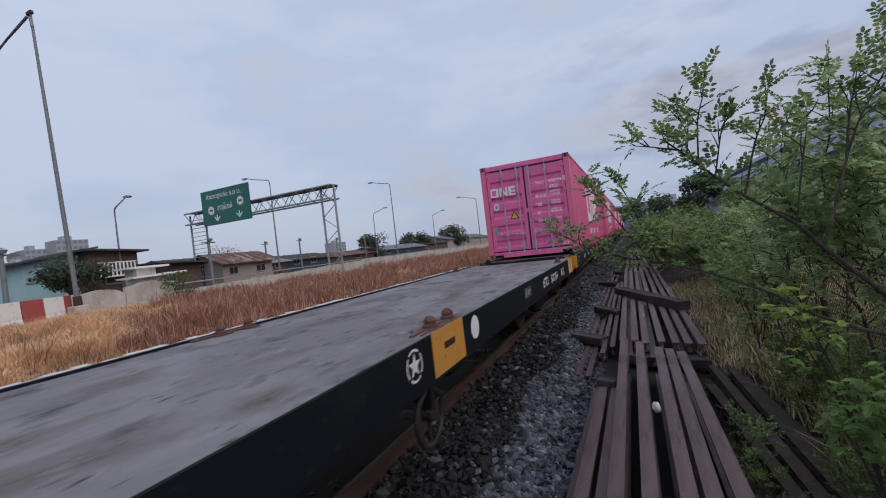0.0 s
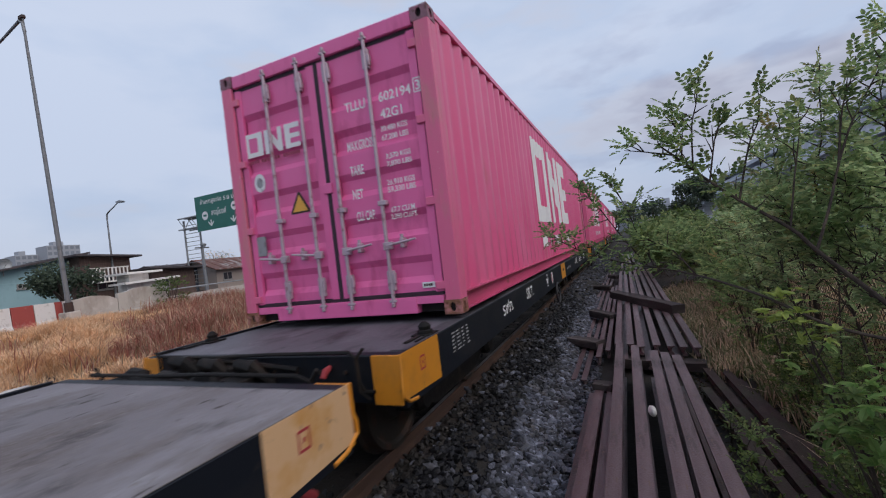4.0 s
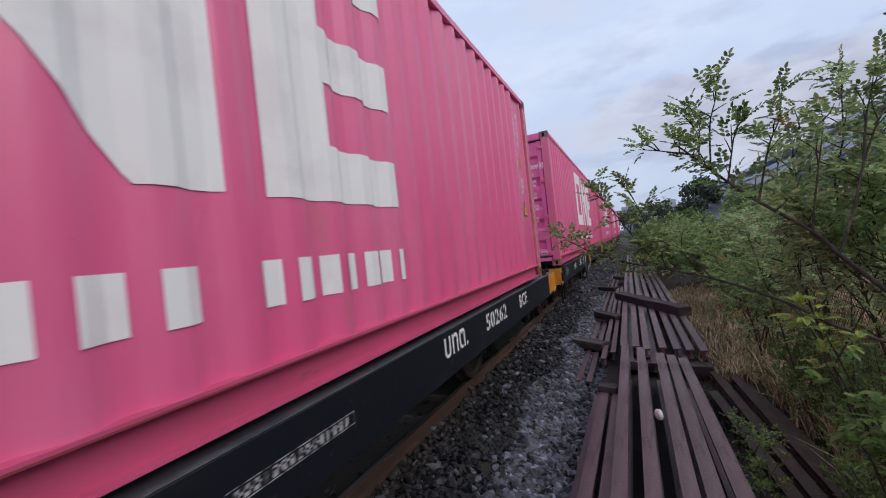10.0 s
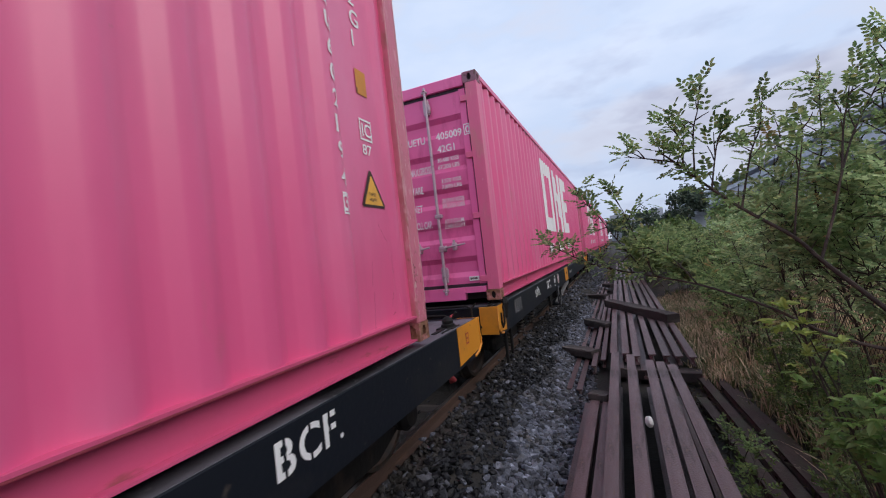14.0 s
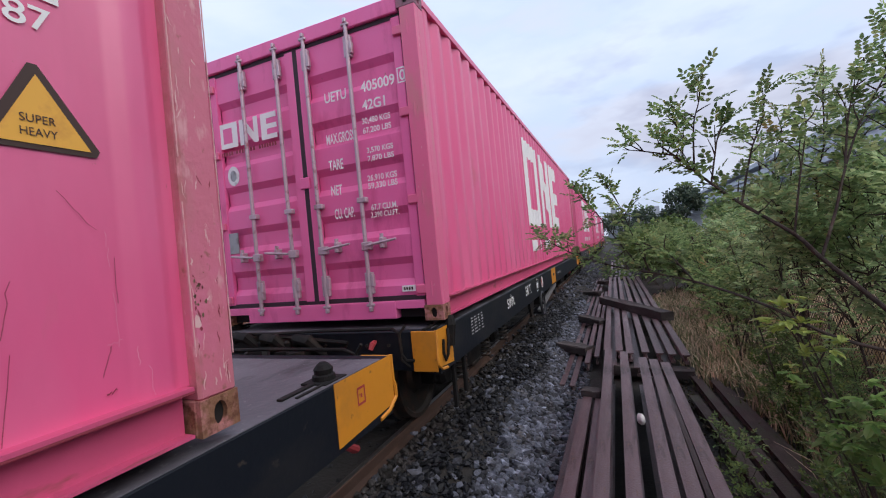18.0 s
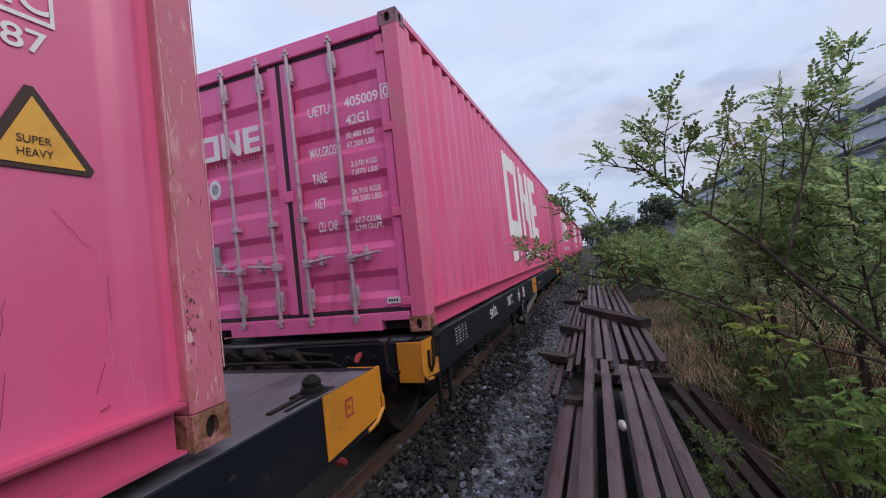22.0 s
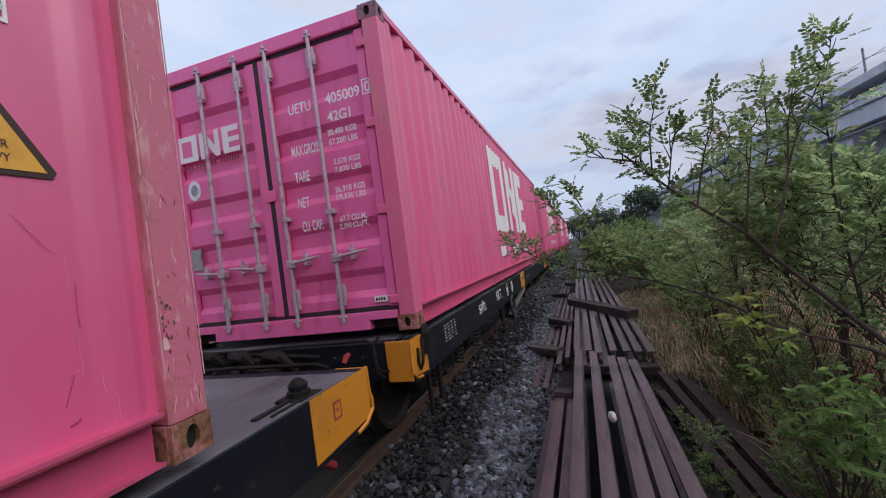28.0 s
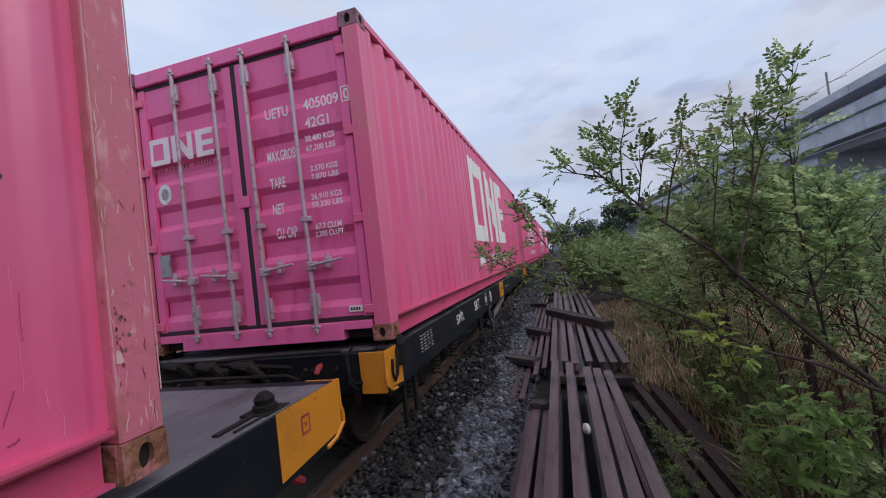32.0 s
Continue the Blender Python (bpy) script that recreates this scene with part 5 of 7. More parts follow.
STRAW = blade_material("dry straw", [(0.0, (0.50, 0.27, 0.15)), (1.0, (0.92, 0.72, 0.50)), (0.45, (0.82, 0.50, 0.27)), (0.8, (0.88, 0.60, 0.36))])
RUSSET = blade_material("russet seed grass", [(0.0, (0.25, 0.088, 0.064)), (1.0, (0.68, 0.45, 0.33)), (0.4, (0.38, 0.14, 0.10)), (0.62, (0.48, 0.22, 0.16)), (0.78, (0.27, 0.24, 0.13)), (0.90, (0.58, 0.39, 0.27))])
TANGRASS = blade_material("withered brown grass", [(0.0, (0.10, 0.11, 0.05)), (1.0, (0.74, 0.57, 0.42)), (0.40, (0.20, 0.22, 0.10)), (0.55, (0.50, 0.36, 0.25))])
LEAF = blade_material("green leaflets", [(0.0, (0.15, 0.23, 0.105)), (1.0, (0.56, 0.54, 0.25)), (0.4, (0.30, 0.41, 0.20)), (0.8, (0.43, 0.52, 0.27)), (0.985, (0.48, 0.53, 0.26))], 0.36, 0.85)
LEAF_MID = blade_material("green shrub leaves", [(0.0, (0.11, 0.175, 0.07)), (1.0, (0.44, 0.47, 0.19)), (0.45, (0.22, 0.32, 0.13)), (0.85, (0.35, 0.46, 0.19))], 0.38, 0.75)
# darker leaf tone; on low growth it stands for the canopy's shade
LEAF_DARK_SHADED = blade_material("dark green and shade-toned leaflets", [(0.0, (0.045, 0.075, 0.020)), (1.0, (0.22, 0.26, 0.065)), (0.5, (0.10, 0.155, 0.040)), (0.9, (0.16, 0.22, 0.058))], 0.45, 0.5)
LEAF_LIME = blade_material("fresh yellow-green leaves", [(0.0, (0.16, 0.24, 0.05)), (1.0, (0.42, 0.48, 0.12)), (0.6, (0.28, 0.36, 0.08))], 0.45, 0.45)
LEAF_FRESH = blade_material("broad green leaves", [(0.0, (0.13, 0.25, 0.075)), (1.0, (0.40, 0.55, 0.20)), (0.5, (0.24, 0.40, 0.13))], 0.4, 0.7)
LEAF_OLD = blade_material("yellowed leaves", [(0.0, (0.30, 0.24, 0.10)), (1.0, (0.52, 0.42, 0.18))], 0.6, 0.4)
# far leaves lightened and cooled, haze put into the colour
LEAF_FAR = blade_material("distant foliage tinted for haze", [(0.0, (0.035, 0.058, 0.042)), (1.0, (0.12, 0.155, 0.095)), (0.5, (0.07, 0.10, 0.066))], 0.6, 0.3)
BARK = material("brown bark", (0.034, 0.024, 0.020), 0.9, 0, [((0.08, 0.06, 0.045), 20.0, 0.5, 0.7, (1, 1, 0.3))], 0.5, 60)
GALV = material("galvanised steel", (0.33, 0.345, 0.36), 0.5, 0.4, [((0.22, 0.225, 0.235), 3.0, 0.5, 0.7, ONE3)])
POLE = material("lamp post steel", (0.21, 0.22, 0.235), 0.55, 0.3, [((0.15, 0.15, 0.155), 4.0, 0.5, 0.7, ONE3)])
SIGN_GREEN = material("green sign sheet", (0.010, 0.130, 0.100), 0.45, 0, [((0.013, 0.15, 0.118), 2.0, 0.5, 0.7, ONE3)])
ROADWAY = material("asphalt road", (0.055, 0.055, 0.057), 0.9, 0, [((0.08, 0.078, 0.075), 2.0, 0.5, 0.7, ONE3)], 0.2, 40)


def tuft_field(name, mat, count, spot, height, spread, blades, label, width=0.006):
    g = Shape()
    rnd = random.Random(name)
    for _ in range(count):
        x, y, z, k = spot(rnd)
        for _ in range(blades):
            a = rnd.uniform(0, math.tau)
            h = height * k * rnd.uniform(0.45, 1.1)
            lean = spread * rnd.uniform(0.1, 1.0) * h
            bx, by = x + rnd.gauss(0, 0.06), y + rnd.gauss(0, 0.06)
            w = width * rnd.uniform(0.6, 1.5)
            px, py = -math.sin(a) * w, math.cos(a) * w
            mx, my = bx + math.cos(a) * lean * 0.35, by + math.sin(a) * lean * 0.35
            tx, ty = bx + math.cos(a) * lean, by + math.sin(a) * lean
            q = len(g.v)
            g.v += [(bx - px, by - py, z), (bx + px, by + py, z), (mx + px, my + py, z + h * 0.6), (mx - px, my - py, z + h * 0.6), (tx, ty, z + h * rnd.uniform(0.82, 1.0))]
            g.f += [(q, q + 1, q + 2, q + 3), (q + 3, q + 2, q + 4)]
    return tagged(part(name, g, mat, fix=False), label, "grass", kind="stuff")


def straw_spot(r):
    while True:
        x, y = r.uniform(-21.4, -4.6), r.uniform(0.5, 26)
        if r.random() < (1.0 if y < 0.2 - x * 0.62 + 3.0 * noise.noise((x * 0.3, y * 0.3, 1)) else 0.05):
            return x, y, ground_z(x, y) - 0.03, 0.8 + 0.9 * noise.noise((x * 0.6, y * 0.6, 3))


def russet_spot(r):
    while True:
        x, y = r.uniform(-21.2, -4.7), 2.5 + 63 * r.random() ** 1.5
        if r.random() < (1.0 if y > 0.2 - x * 0.62 + 3.0 * noise.noise((x * 0.3, y * 0.3, 1)) else 0.05):
            return x, y, ground_z(x, y) - 0.03, 0.85 + 1.1 * noise.noise((x * 0.5, y * 0.35, 7)) + r.gauss(0, 0.16)


tuft_field("straw_grass", STRAW, 5200, straw_spot, 0.50, 1.6, 17, "dry golden straw grass beside the line", 0.0055)
tuft_field("russet_grass", RUSSET, 15000, russet_spot, 0.66, 0.95, 10, "tall dry reddish-brown grass in a strip by the road", 0.0065)

# road behind the grass
tagged(part("road", Shape().box(-37.5, -22.6, -60, 400, 0.30, 0.36, 0.01), ROADWAY), "grey asphalt road behind a low wall", "road", kind="structure")


def barrier(y, width, colour, label):
    g = Shape().prism([(-0.30, 0.0), (0.30, 0.0), (0.30, 0.10), (0.14, 0.35), (0.08, 1.05), (-0.08, 1.05), (-0.14, 0.35), (-0.30, 0.10)], "y", 0.005, width)
    ob = part("road_barrier", g, colour, m=pose(-22.0, y, 0.32))
    return tagged(ob, label, "barrier", "red and white road barriers")


RED_PAINT = material("faded red barrier paint", (0.34, 0.06, 0.05), 0.7, 0, [((0.42, 0.30, 0.27), 4.0, 0.6, 0.72, ONE3)])
WHITE_PAINT = material("dirty white barrier paint", (0.70, 0.67, 0.65), 0.7, 0, [((0.35, 0.31, 0.28), 4.0, 0.55, 0.72, ONE3)])
BARRIERS = [(-1.53 + k * 0.70, 0.68) for k in range(16)] + [(9.63, 0.26), (9.91, 0.27)]
for k, (y, w) in enumerate(BARRIERS):
    red = k % 2 == 0
    barrier(y, w, RED_PAINT if red else WHITE_PAINT, "faded red concrete road barrier" if red else "dirty white concrete road barrier")

wall = thing("roadside_wall", pose(-22.0, 0, 0.3), "low weathered concrete wall along the road", "wall", kind="structure")
rw = random.Random(5)
# crumbling rendered lengths first, then low panels that carry a rail
for y, w, tops in ((10.25, 1.75, (1.02, 1.08, 1.12, 1.10, 1.04, 0.86)), (12.03, 2.35, (1.10, 1.17, 1.24, 1.28, 1.22, 1.08, 0.80))):
    n = len(tops) - 1
    crest = [(w * (1 - k / n), tops[n - k] + rw.uniform(-0.03, 0.03)) for k in range(n + 1)]
    part("wall_panel", Shape().prism([(0.0, 0.0), (w, 0.0)] + crest, "x", -0.10, 0.10), CONCRETE, wall, "crumbling rendered wall", m=pose(0, y, 0))
for k in range(22):
    w = rw.uniform(0.3, 0.6)
    part("rubble_block", Shape().box(0, 0.3, 0, w, 0, rw.uniform(0.16, 0.34), 0.03), CONCRETE, wall, m=pose(0.15 + rw.uniform(0, 0.3), 10.9 + k * 0.36, -0.02, 0, 0, rw.uniform(-14, 14)))
y = 14.4
while y < 120:
    w = 2.4
    h = 0.62 + min(0.35, (y - 14.4) * 0.02) + rw.uniform(-0.02, 0.02)
    part("wall_panel", Shape().prism([(0.0, 0.0), (w - 0.03, 0.0), (w - 0.03, h), (w * 0.5, h + rw.uniform(-0.03, 0.03)), (0.0, h)], "x", -0.10, 0.10), CONCRETE, wall, m=pose(0, y, 0))
    y += w
part("wall_rail", Shape().tube([(0, 14.5, 0.95), (0, 120, 1.25)], 0.04, 6), GALV, wall, "steel rail on the wall")


def street_lamp(x, y, z, height, reach, lift, label, double=False):
    """A lamp post with a bent arm; reach is along x (and back along the line a little)."""
    ob = thing("street_lamp", pose(x, y, z), label, "street lamp", "lamps along the road")
    s = math.copysign(1, reach)
    part("plinth", Shape().box(-0.28, 0.28, -0.28, 0.28, -0.3, 0.35, 0.03), CONCRETE, ob, "concrete plinth")
    part("collar", Shape().lathe([(0.35, 0.16), (0.75, 0.15)], (0, 0, 0), "z", 12), INK, ob)
    part("post", Shape().tube([(0, 0, 0.3), (0, 0, height * 0.5), (0, 0, height - 0.5)], [0.095, 0.075, 0.05], 10), POLE, ob, smooth=True)
    part("arm", Shape().tube([(0, 0, height - 0.52), (s * 0.05, 0, height - 0.15), (s * 0.25, 0, height), (reach * 0.5, 0, height + lift * 0.5), (reach * 0.85, 0, height + lift)], [0.065, 0.06, 0.055, 0.045, 0.04], 8), POLE, ob, smooth=True)
    hx = reach * 0.85
    hd = Shape().prism([(0, -0.05), (s * 0.7, -0.09), (s * 0.78, 0.0), (s * 0.5, 0.10), (0, 0.07)], "y", -0.14, 0.14)
    part("lamp_head", hd, GALV, ob, "grey lamp head", m=pose(hx - s * 0.1, 0, height + lift))
    return ob


lean = street_lamp(-21.5, 9.95, 0.55, 12.5, -4.2, -0.75, "tall grey street lamp beside the road barrier")
lean.matrix_basis = pose(-21.5, 9.95, 0.55, 2.0, 0, 0)
for x, y, h, reach, lift in ((-36.0, 35.6, 10.9, -4.0, 0.7), (-30.3, 52.0, 11.0, -3.4, 0.6), (-38.4, 21.0, 7.6, 2.0, 0.6), (-24.0, 70.0, 9.0, -3.4, 0.6), (-38.8, 60.0, 8.1, 2.6, 0.6), (-37.3, 80.0, 8.1, 2.7, 0.6), (-31.0, 110.0, 9.0, -3.4, 0.6)):
    street_lamp(x, y, 0.3, h, reach, lift, "grey steel street lamp with a bent arm")
# small dark fitting on top of the near post
fitting = thing("camera_head", pose(-21.55, 9.55, 12.98), "small dark fitting on a lamp post top", "camera")
part("lamp_body", Shape().box(-0.26, 0.10, -0.07, 0.07, 0.10, 0.26, 0.03), INK, fitting)
part("bracket", Shape().tube([(0, 0, -0.1), (0, 0, 0.16)], 0.04, 6), POLE, fitting)

# sign gantry
GY, GZ = 28.0, 0.3
gantry = thing("sign_gantry", pose(0, GY, GZ), "grey steel lattice gantry over the road", "gantry")


def lattice(points_a, points_b, r, braces, r2):
    g = Shape()
    g.tube(points_a, r, 6)
    g.tube(points_b, r, 6)
    return g


for x0, x1, zt in ((-39.1, -36.95, 7.1), (-22.88, -21.55, 7.3)):
    for x in (x0, x1):
        part("leg", Shape().tube([(x, 0, 0), (x, 0, zt)], 0.09, 8), GALV, gantry, smooth=True)
    if x0 < -30:
        for k in range(16):
            z = 0.6 + k * 0.40
            part("rung", Shape().tube([(x0, 0, z), (x1, 0, z)], 0.03, 5), GALV, gantry)
    else:
        for k in range(6):
            z = 0.6 + k * 1.05
            part("brace", Shape().tube([(x0, 0, z), (x1, 0, z + 0.95)] if k % 2 == 0 else [(x1, 0, z), (x0, 0, z + 0.95)], 0.035, 5), GALV, gantry)
for dy in (-0.55, 0.55):
    for z in (6.2, 7.25):
        part("chord", Shape().tube([(-39.1, dy, z), (-21.55, dy, z)], 0.075, 8), GALV, gantry, smooth=True)
    n = 20
    for k in range(n):
        a, b = -39.1 + 17.55 * k / n, -39.1 + 17.55 * (k + 1) / n
        part("brace", Shape().tube([(a, dy, 6.2 if k % 2 else 7.25), (b, dy, 7.25 if k % 2 else 6.2)], 0.035, 5), GALV, gantry)
part("walkway", Shape().box(-39.1, -21.5, -0.5, 0.5, 7.28, 7.34), GALV, gantry)
sign = thing("road_sign", pose(-36.25, GY - 0.75, 6.0), "green overhead road sign with white writing and arrows", "road sign")
board = part("board", Shape().box(0, 6.2, 0, 0.06, 0, 3.2, 0.01), SIGN_GREEN, sign)
for x in (1.0, 3.1, 5.2):
    part("hanger", Shape().box(x - 0.05, x + 0.05, 0.06, 0.25, 0.1, 2.0), GALV, sign)


def on_sign(bm, x, z):
    for v in bm.verts:
        v.co = (x + v.co.x, -0.006, z + v.co.y)
    return bm


SIGN_WHITE = material("reflective white", (0.75, 0.76, 0.76), 0.5)
for text, x, z, h, w in (("\u0e2b\u0e49\u0e32\u0e21\u0e23\u0e16\u0e2a\u0e39\u0e07\u0e40\u0e01\u0e34\u0e19", 0.75, 2.28, 0.62, 2.75), ("5.0", 3.75, 2.42, 0.36, 0.75), ("\u0e21.", 4.75, 2.42, 0.34, 0.45), ("\u0e25\u0e07\u0e2d\u0e38\u0e42\u0e21\u0e07\u0e04\u0e4c", 2.05, 1.10, 0.75, 1.9)):
    bm = words(text, h, w)
    if len(bm.verts):
        part("sign_word", on_sign(bm, x, z), SIGN_WHITE, sign)
for x, z in ((1.2, 1.35), (5.0, 1.75)):
    r = 0.40
    disc = [(r * math.cos(k * math.tau / 24), r * math.sin(k * math.tau / 24)) for k in range(24)]
    part("round_mark", on_sign(polygons([disc]), x, z), SIGN_WHITE, sign)
    bars = polygons([[(-0.22, -0.08), (0.22, -0.08), (0.22, 0.10), (-0.22, 0.10)]])
    bm = on_sign(bars, x, z)
    bmesh.ops.translate(bm, verts=bm.verts[:], vec=(0, -0.004, 0))
    part("mark_bar", bm, SIGN_GREEN, sign)
for x in (1.9, 4.75):
    arrow = [[(-0.07, 0.25), (0.07, 0.25), (0.07, 0.62), (-0.07, 0.62)], [(0, 0), (0.36, 0.36), (0.36, 0.52), (0, 0.20), (-0.36, 0.52), (-0.36, 0.36)]]
    for o in arrow:
        part("arrow", on_sign(polygons([o]), x, 0.28), SIGN_WHITE, sign)

# houses behind the road
TEAL = material("pale teal plaster", (0.33, 0.51, 0.56), 0.85, 0, [((0.25, 0.40, 0.43), 1.2, 0.5, 0.7, (1, 1, 0.4))])
BROWNWALL = material("brown boarded wall", (0.11, 0.07, 0.06), 0.85, 0, [((0.17, 0.12, 0.10), 3.0, 0.5, 0.7, (1, 4, 0.4))])
CREAM = material("cream wall", (0.34, 0.28, 0.25), 0.85, 0, [((0.33, 0.28, 0.25), 1.5, 0.5, 0.7, (1, 1, 0.4))])
NAVY = material("dark blue sheeting", (0.035, 0.05, 0.075), 0.6, 0, [((0.06, 0.08, 0.10), 2.0, 0.5, 0.7, ONE3)])
ROOF_GREY = material("grey sheet roof", (0.24, 0.25, 0.265), 0.6, 0.2, [((0.15, 0.14, 0.14), 0.8, 0.5, 0.7, (1, 3, 1))])
ROOF_RUST = material("rusted sheet roof", (0.16, 0.075, 0.06), 0.75, 0.1, [((0.32, 0.29, 0.28), 0.5, 0.52, 0.6, (1, 2, 1)), ((0.10, 0.05, 0.04), 2.0, 0.5, 0.7, ONE3)])
ROOF_DARK = material("dark tiled roof", (0.06, 0.05, 0.055), 0.8, 0, [((0.10, 0.085, 0.085), 1.5, 0.5, 0.7, ONE3)])
GLASS_DARK = material("dark window glass", (0.03, 0.035, 0.04), 0.15)
FRAME = material("window frame paint", (0.28, 0.27, 0.26), 0.6)


def house(x, y0, y1, base, eave, ridge, depth, wall_mat, roof_mat, label, windows, shed=False):
    """A low house whose front looks across the line; x is its front."""
    ob = thing("house", pose(x, y0, base), label, "house", "houses behind the road")
    L, h, rz = y1 - y0, eave - base, ridge - base
    part("wall", Shape().box(-depth, 0, 0, L, -0.5, h, 0.02), wall_mat, ob)
    r = Shape()
    if shed:
        a, b = shed
        # long roof rising along the front
        r.prism([(-0.6, a - base), (L + 0.5, b - base), (L + 0.5, b - base + 0.14), (-0.6, a - base + 0.14)], "x", -depth - 0.3, 0.9)
        fill = Shape().prism([(0, h), (L, h), (L, b - base), (0, a - base)], "x", -depth, -0.02)
        part("gable", fill, wall_mat, ob)
    else:
        for s0, s1 in ((0.7, -depth / 2), (-depth - 0.7, -depth / 2)):
            za, zb = h - 0.15, rz
            r.add([(s0, -0.6, za), (s1, -0.6, zb), (s1, L + 0.6, zb), (s0, L + 0.6, za), (s0, -0.6, za + 0.1), (s1, -0.6, zb + 0.1), (s1, L + 0.6, zb + 0.1), (s0, L + 0.6, za + 0.1)], [(0, 1, 2, 3), (4, 7, 6, 5), (0, 4, 5, 1), (3, 2, 6, 7), (0, 3, 7, 4), (1, 5, 6, 2)])
        tri = Shape().prism([(0, h), (-depth, h), (-depth / 2, rz)], "y", 0.02, L - 0.02)
        part("gable", tri, wall_mat, ob)
    rf = part("roof", r, roof_mat, ob)
    # sheet laps as ribs along the fall
    if not shed:
        n = max(3, int(L / 0.9))
        for k in range(n + 1):
            yy = -0.6 + (L + 1.2) * k / n
            g = Shape().tube([(0.7, yy, h - 0.03), (-depth / 2, yy, rz + 0.12)], 0.04, 4)
            part("sheet_lap", g, roof_mat, rf)
    for yw, zw, ww, hw in windows:
        w = part("window", Shape().box(0.003, 0.05, yw, yw + ww, zw, zw + hw, 0.01), FRAME, ob)
        part("pane", Shape().box(0.05, 0.056, yw + 0.08, yw + ww / 2 - 0.03, zw + 0.08, zw + hw - 0.08), GLASS_DARK, w)
        part("pane", Shape().box(0.05, 0.056, yw + ww / 2 + 0.03, yw + ww - 0.08, zw + 0.08, zw + hw - 0.08), GLASS_DARK, w)
        part("sill", Shape().box(0.0, 0.12, yw - 0.06, yw + ww + 0.06, zw - 0.08, zw - 0.005, 0.01), FRAME, w)
    return ob


house(-40, 4.0, 19.4, 0.3, 2.9, 4.7, 9, TEAL, ROOF_DARK, "pale teal house under a long rising dark roof", ((11.6, 2.15, 0.6, 0.35),), shed=(1.8, 4.7))
house(-38.5, 18.8, 22.4, 0.3, 3.9, 4.5, 6, BROWNWALL, ROOF_DARK, "brown boarded house with a flat dark roof", ((1.0, 1.4, 1.3, 1.1),), shed=(4.45, 4.15))
house(-36.5, 22.8, 26.6, 0.3, 2.75, 3.0, 3, BROWNWALL, ROOF_DARK, "small dark shed with a flat sheet roof", ((0.5, 1.0, 0.9, 0.8),), shed=(2.95, 2.7))
WHITEWASH = material("grimy whitewash", (0.80, 0.77, 0.74), 0.8, 0, [((0.55, 0.50, 0.46), 1.6, 0.5, 0.7, (1, 1, 0.4))])
house(-33.5, 19.3, 20.7, 0.3, 2.60, 2.7, 1.5, WHITEWASH, WHITEWASH, "low whitewashed hut by the road", (), shed=(2.58, 2.58))
house(-32.6, 18.6, 21.4, 0.3, 1.86, 2.0, 0.8, WHITEWASH, WHITEWASH, "white flat-roofed lean-to before a hut", (), shed=(1.84, 1.98))
dish = thing("satellite_dish", pose(-39.5, 14.8, 3.62), "grey satellite dish on a house roof", "satellite dish")
part("mast", Shape().tube([(0, 0, -0.2), (0, 0, 0.45)], 0.04, 6), GALV, dish)
part("reflector", Shape().lathe([(0.0, 0.02), (0.04, 0.20), (0.14, 0.36), (0.20, 0.42), (0.16, 0.36), (0.06, 0.20), (0.03, 0.02)], (0.05, 0.0, 0.60), "x", 16), GALV, dish, smooth=True)
part("feed_arm", Shape().tube([(0.08, 0, 0.30), (0.55, 0, 0.60)], 0.02, 5), GALV, dish)
house(-45, 29.8, 33.6, 0.3, 3.1, 3.6, 6, NAVY, ROOF_DARK, "dark blue sheet-metal house", ((0.6, 1.1, 1.0, 0.9), (2.3, 1.1, 0.9, 1.2)))
house(-42, 33.2, 40.4, 0.3, 2.55, 3.75, 6, CREAM, ROOF_RUST, "cream house under a rusted patched sheet roof", ((0.8, 0.9, 1.2, 0.9), (4.6, 0.9, 1.4, 0.9)))
house(-48, 43.0, 49.0, 0.3, 2.2, 2.9, 6, BROWNWALL, ROOF_GREY, "low brown house with a grey roof", ((1.0, 1.0, 1.2, 0.9), (3.6, 1.0, 1.2, 0.9)))
house(-50, 50.5, 61.0, 0.3, 2.3, 3.1, 7, NAVY, ROOF_DARK, "long dark house behind the road", ((2.0, 1.2, 1.4, 1.0), (6.0, 1.2, 1.4, 1.0)))
house(-54, 66.0, 82.0, 0.3, 2.2, 3.0, 7, BROWNWALL, ROOF_RUST, "low brown houses under rusted roofs", ((3.0, 1.0, 1.6, 1.0), (9.0, 1.0, 1.6, 1.0)))
house(-55, 85.0, 110.0, 0.3, 2.5, 3.5, 8, NAVY, ROOF_GREY, "long dark shed with a grey roof", ((4.0, 1.2, 2.0, 1.0), (14.0, 1.2, 2.0, 1.0)))
house(-58, 114.0, 134.0, 0.3, 3.0, 4.2, 8, BROWNWALL, ROOF_DARK, "distant low brown house", ((4.0, 1.2, 2.0, 1.2),))
house(-60, 138.0, 186.0, 0.3, 4.0, 5.6, 12, CREAM, ROOF_GREY, "distant pale shed with a grey sheet roof", ((6.0, 1.5, 3.0, 1.5), (20.0, 1.5, 3.0, 1.5)))
# balcony of the teal house
balcony = thing("balcony", pose(-37.7, 19.0, 2.35), "pale slatted balcony rail on a house front", "balcony")
part("handrail", Shape().box(-0.03, 0.03, 0, 2.8, 1.0, 1.08), WHITEWASH, balcony)
part("floor_slab", Shape().box(-0.75, 0.05, 0, 2.8, -0.12, 0.0, 0.01), WHITEWASH, balcony)
for k in range(10):
    part("baluster", Shape().box(-0.02, 0.02, 0.1 + k * 0.28, 0.2 + k * 0.28, 0, 1.0), WHITEWASH, balcony)
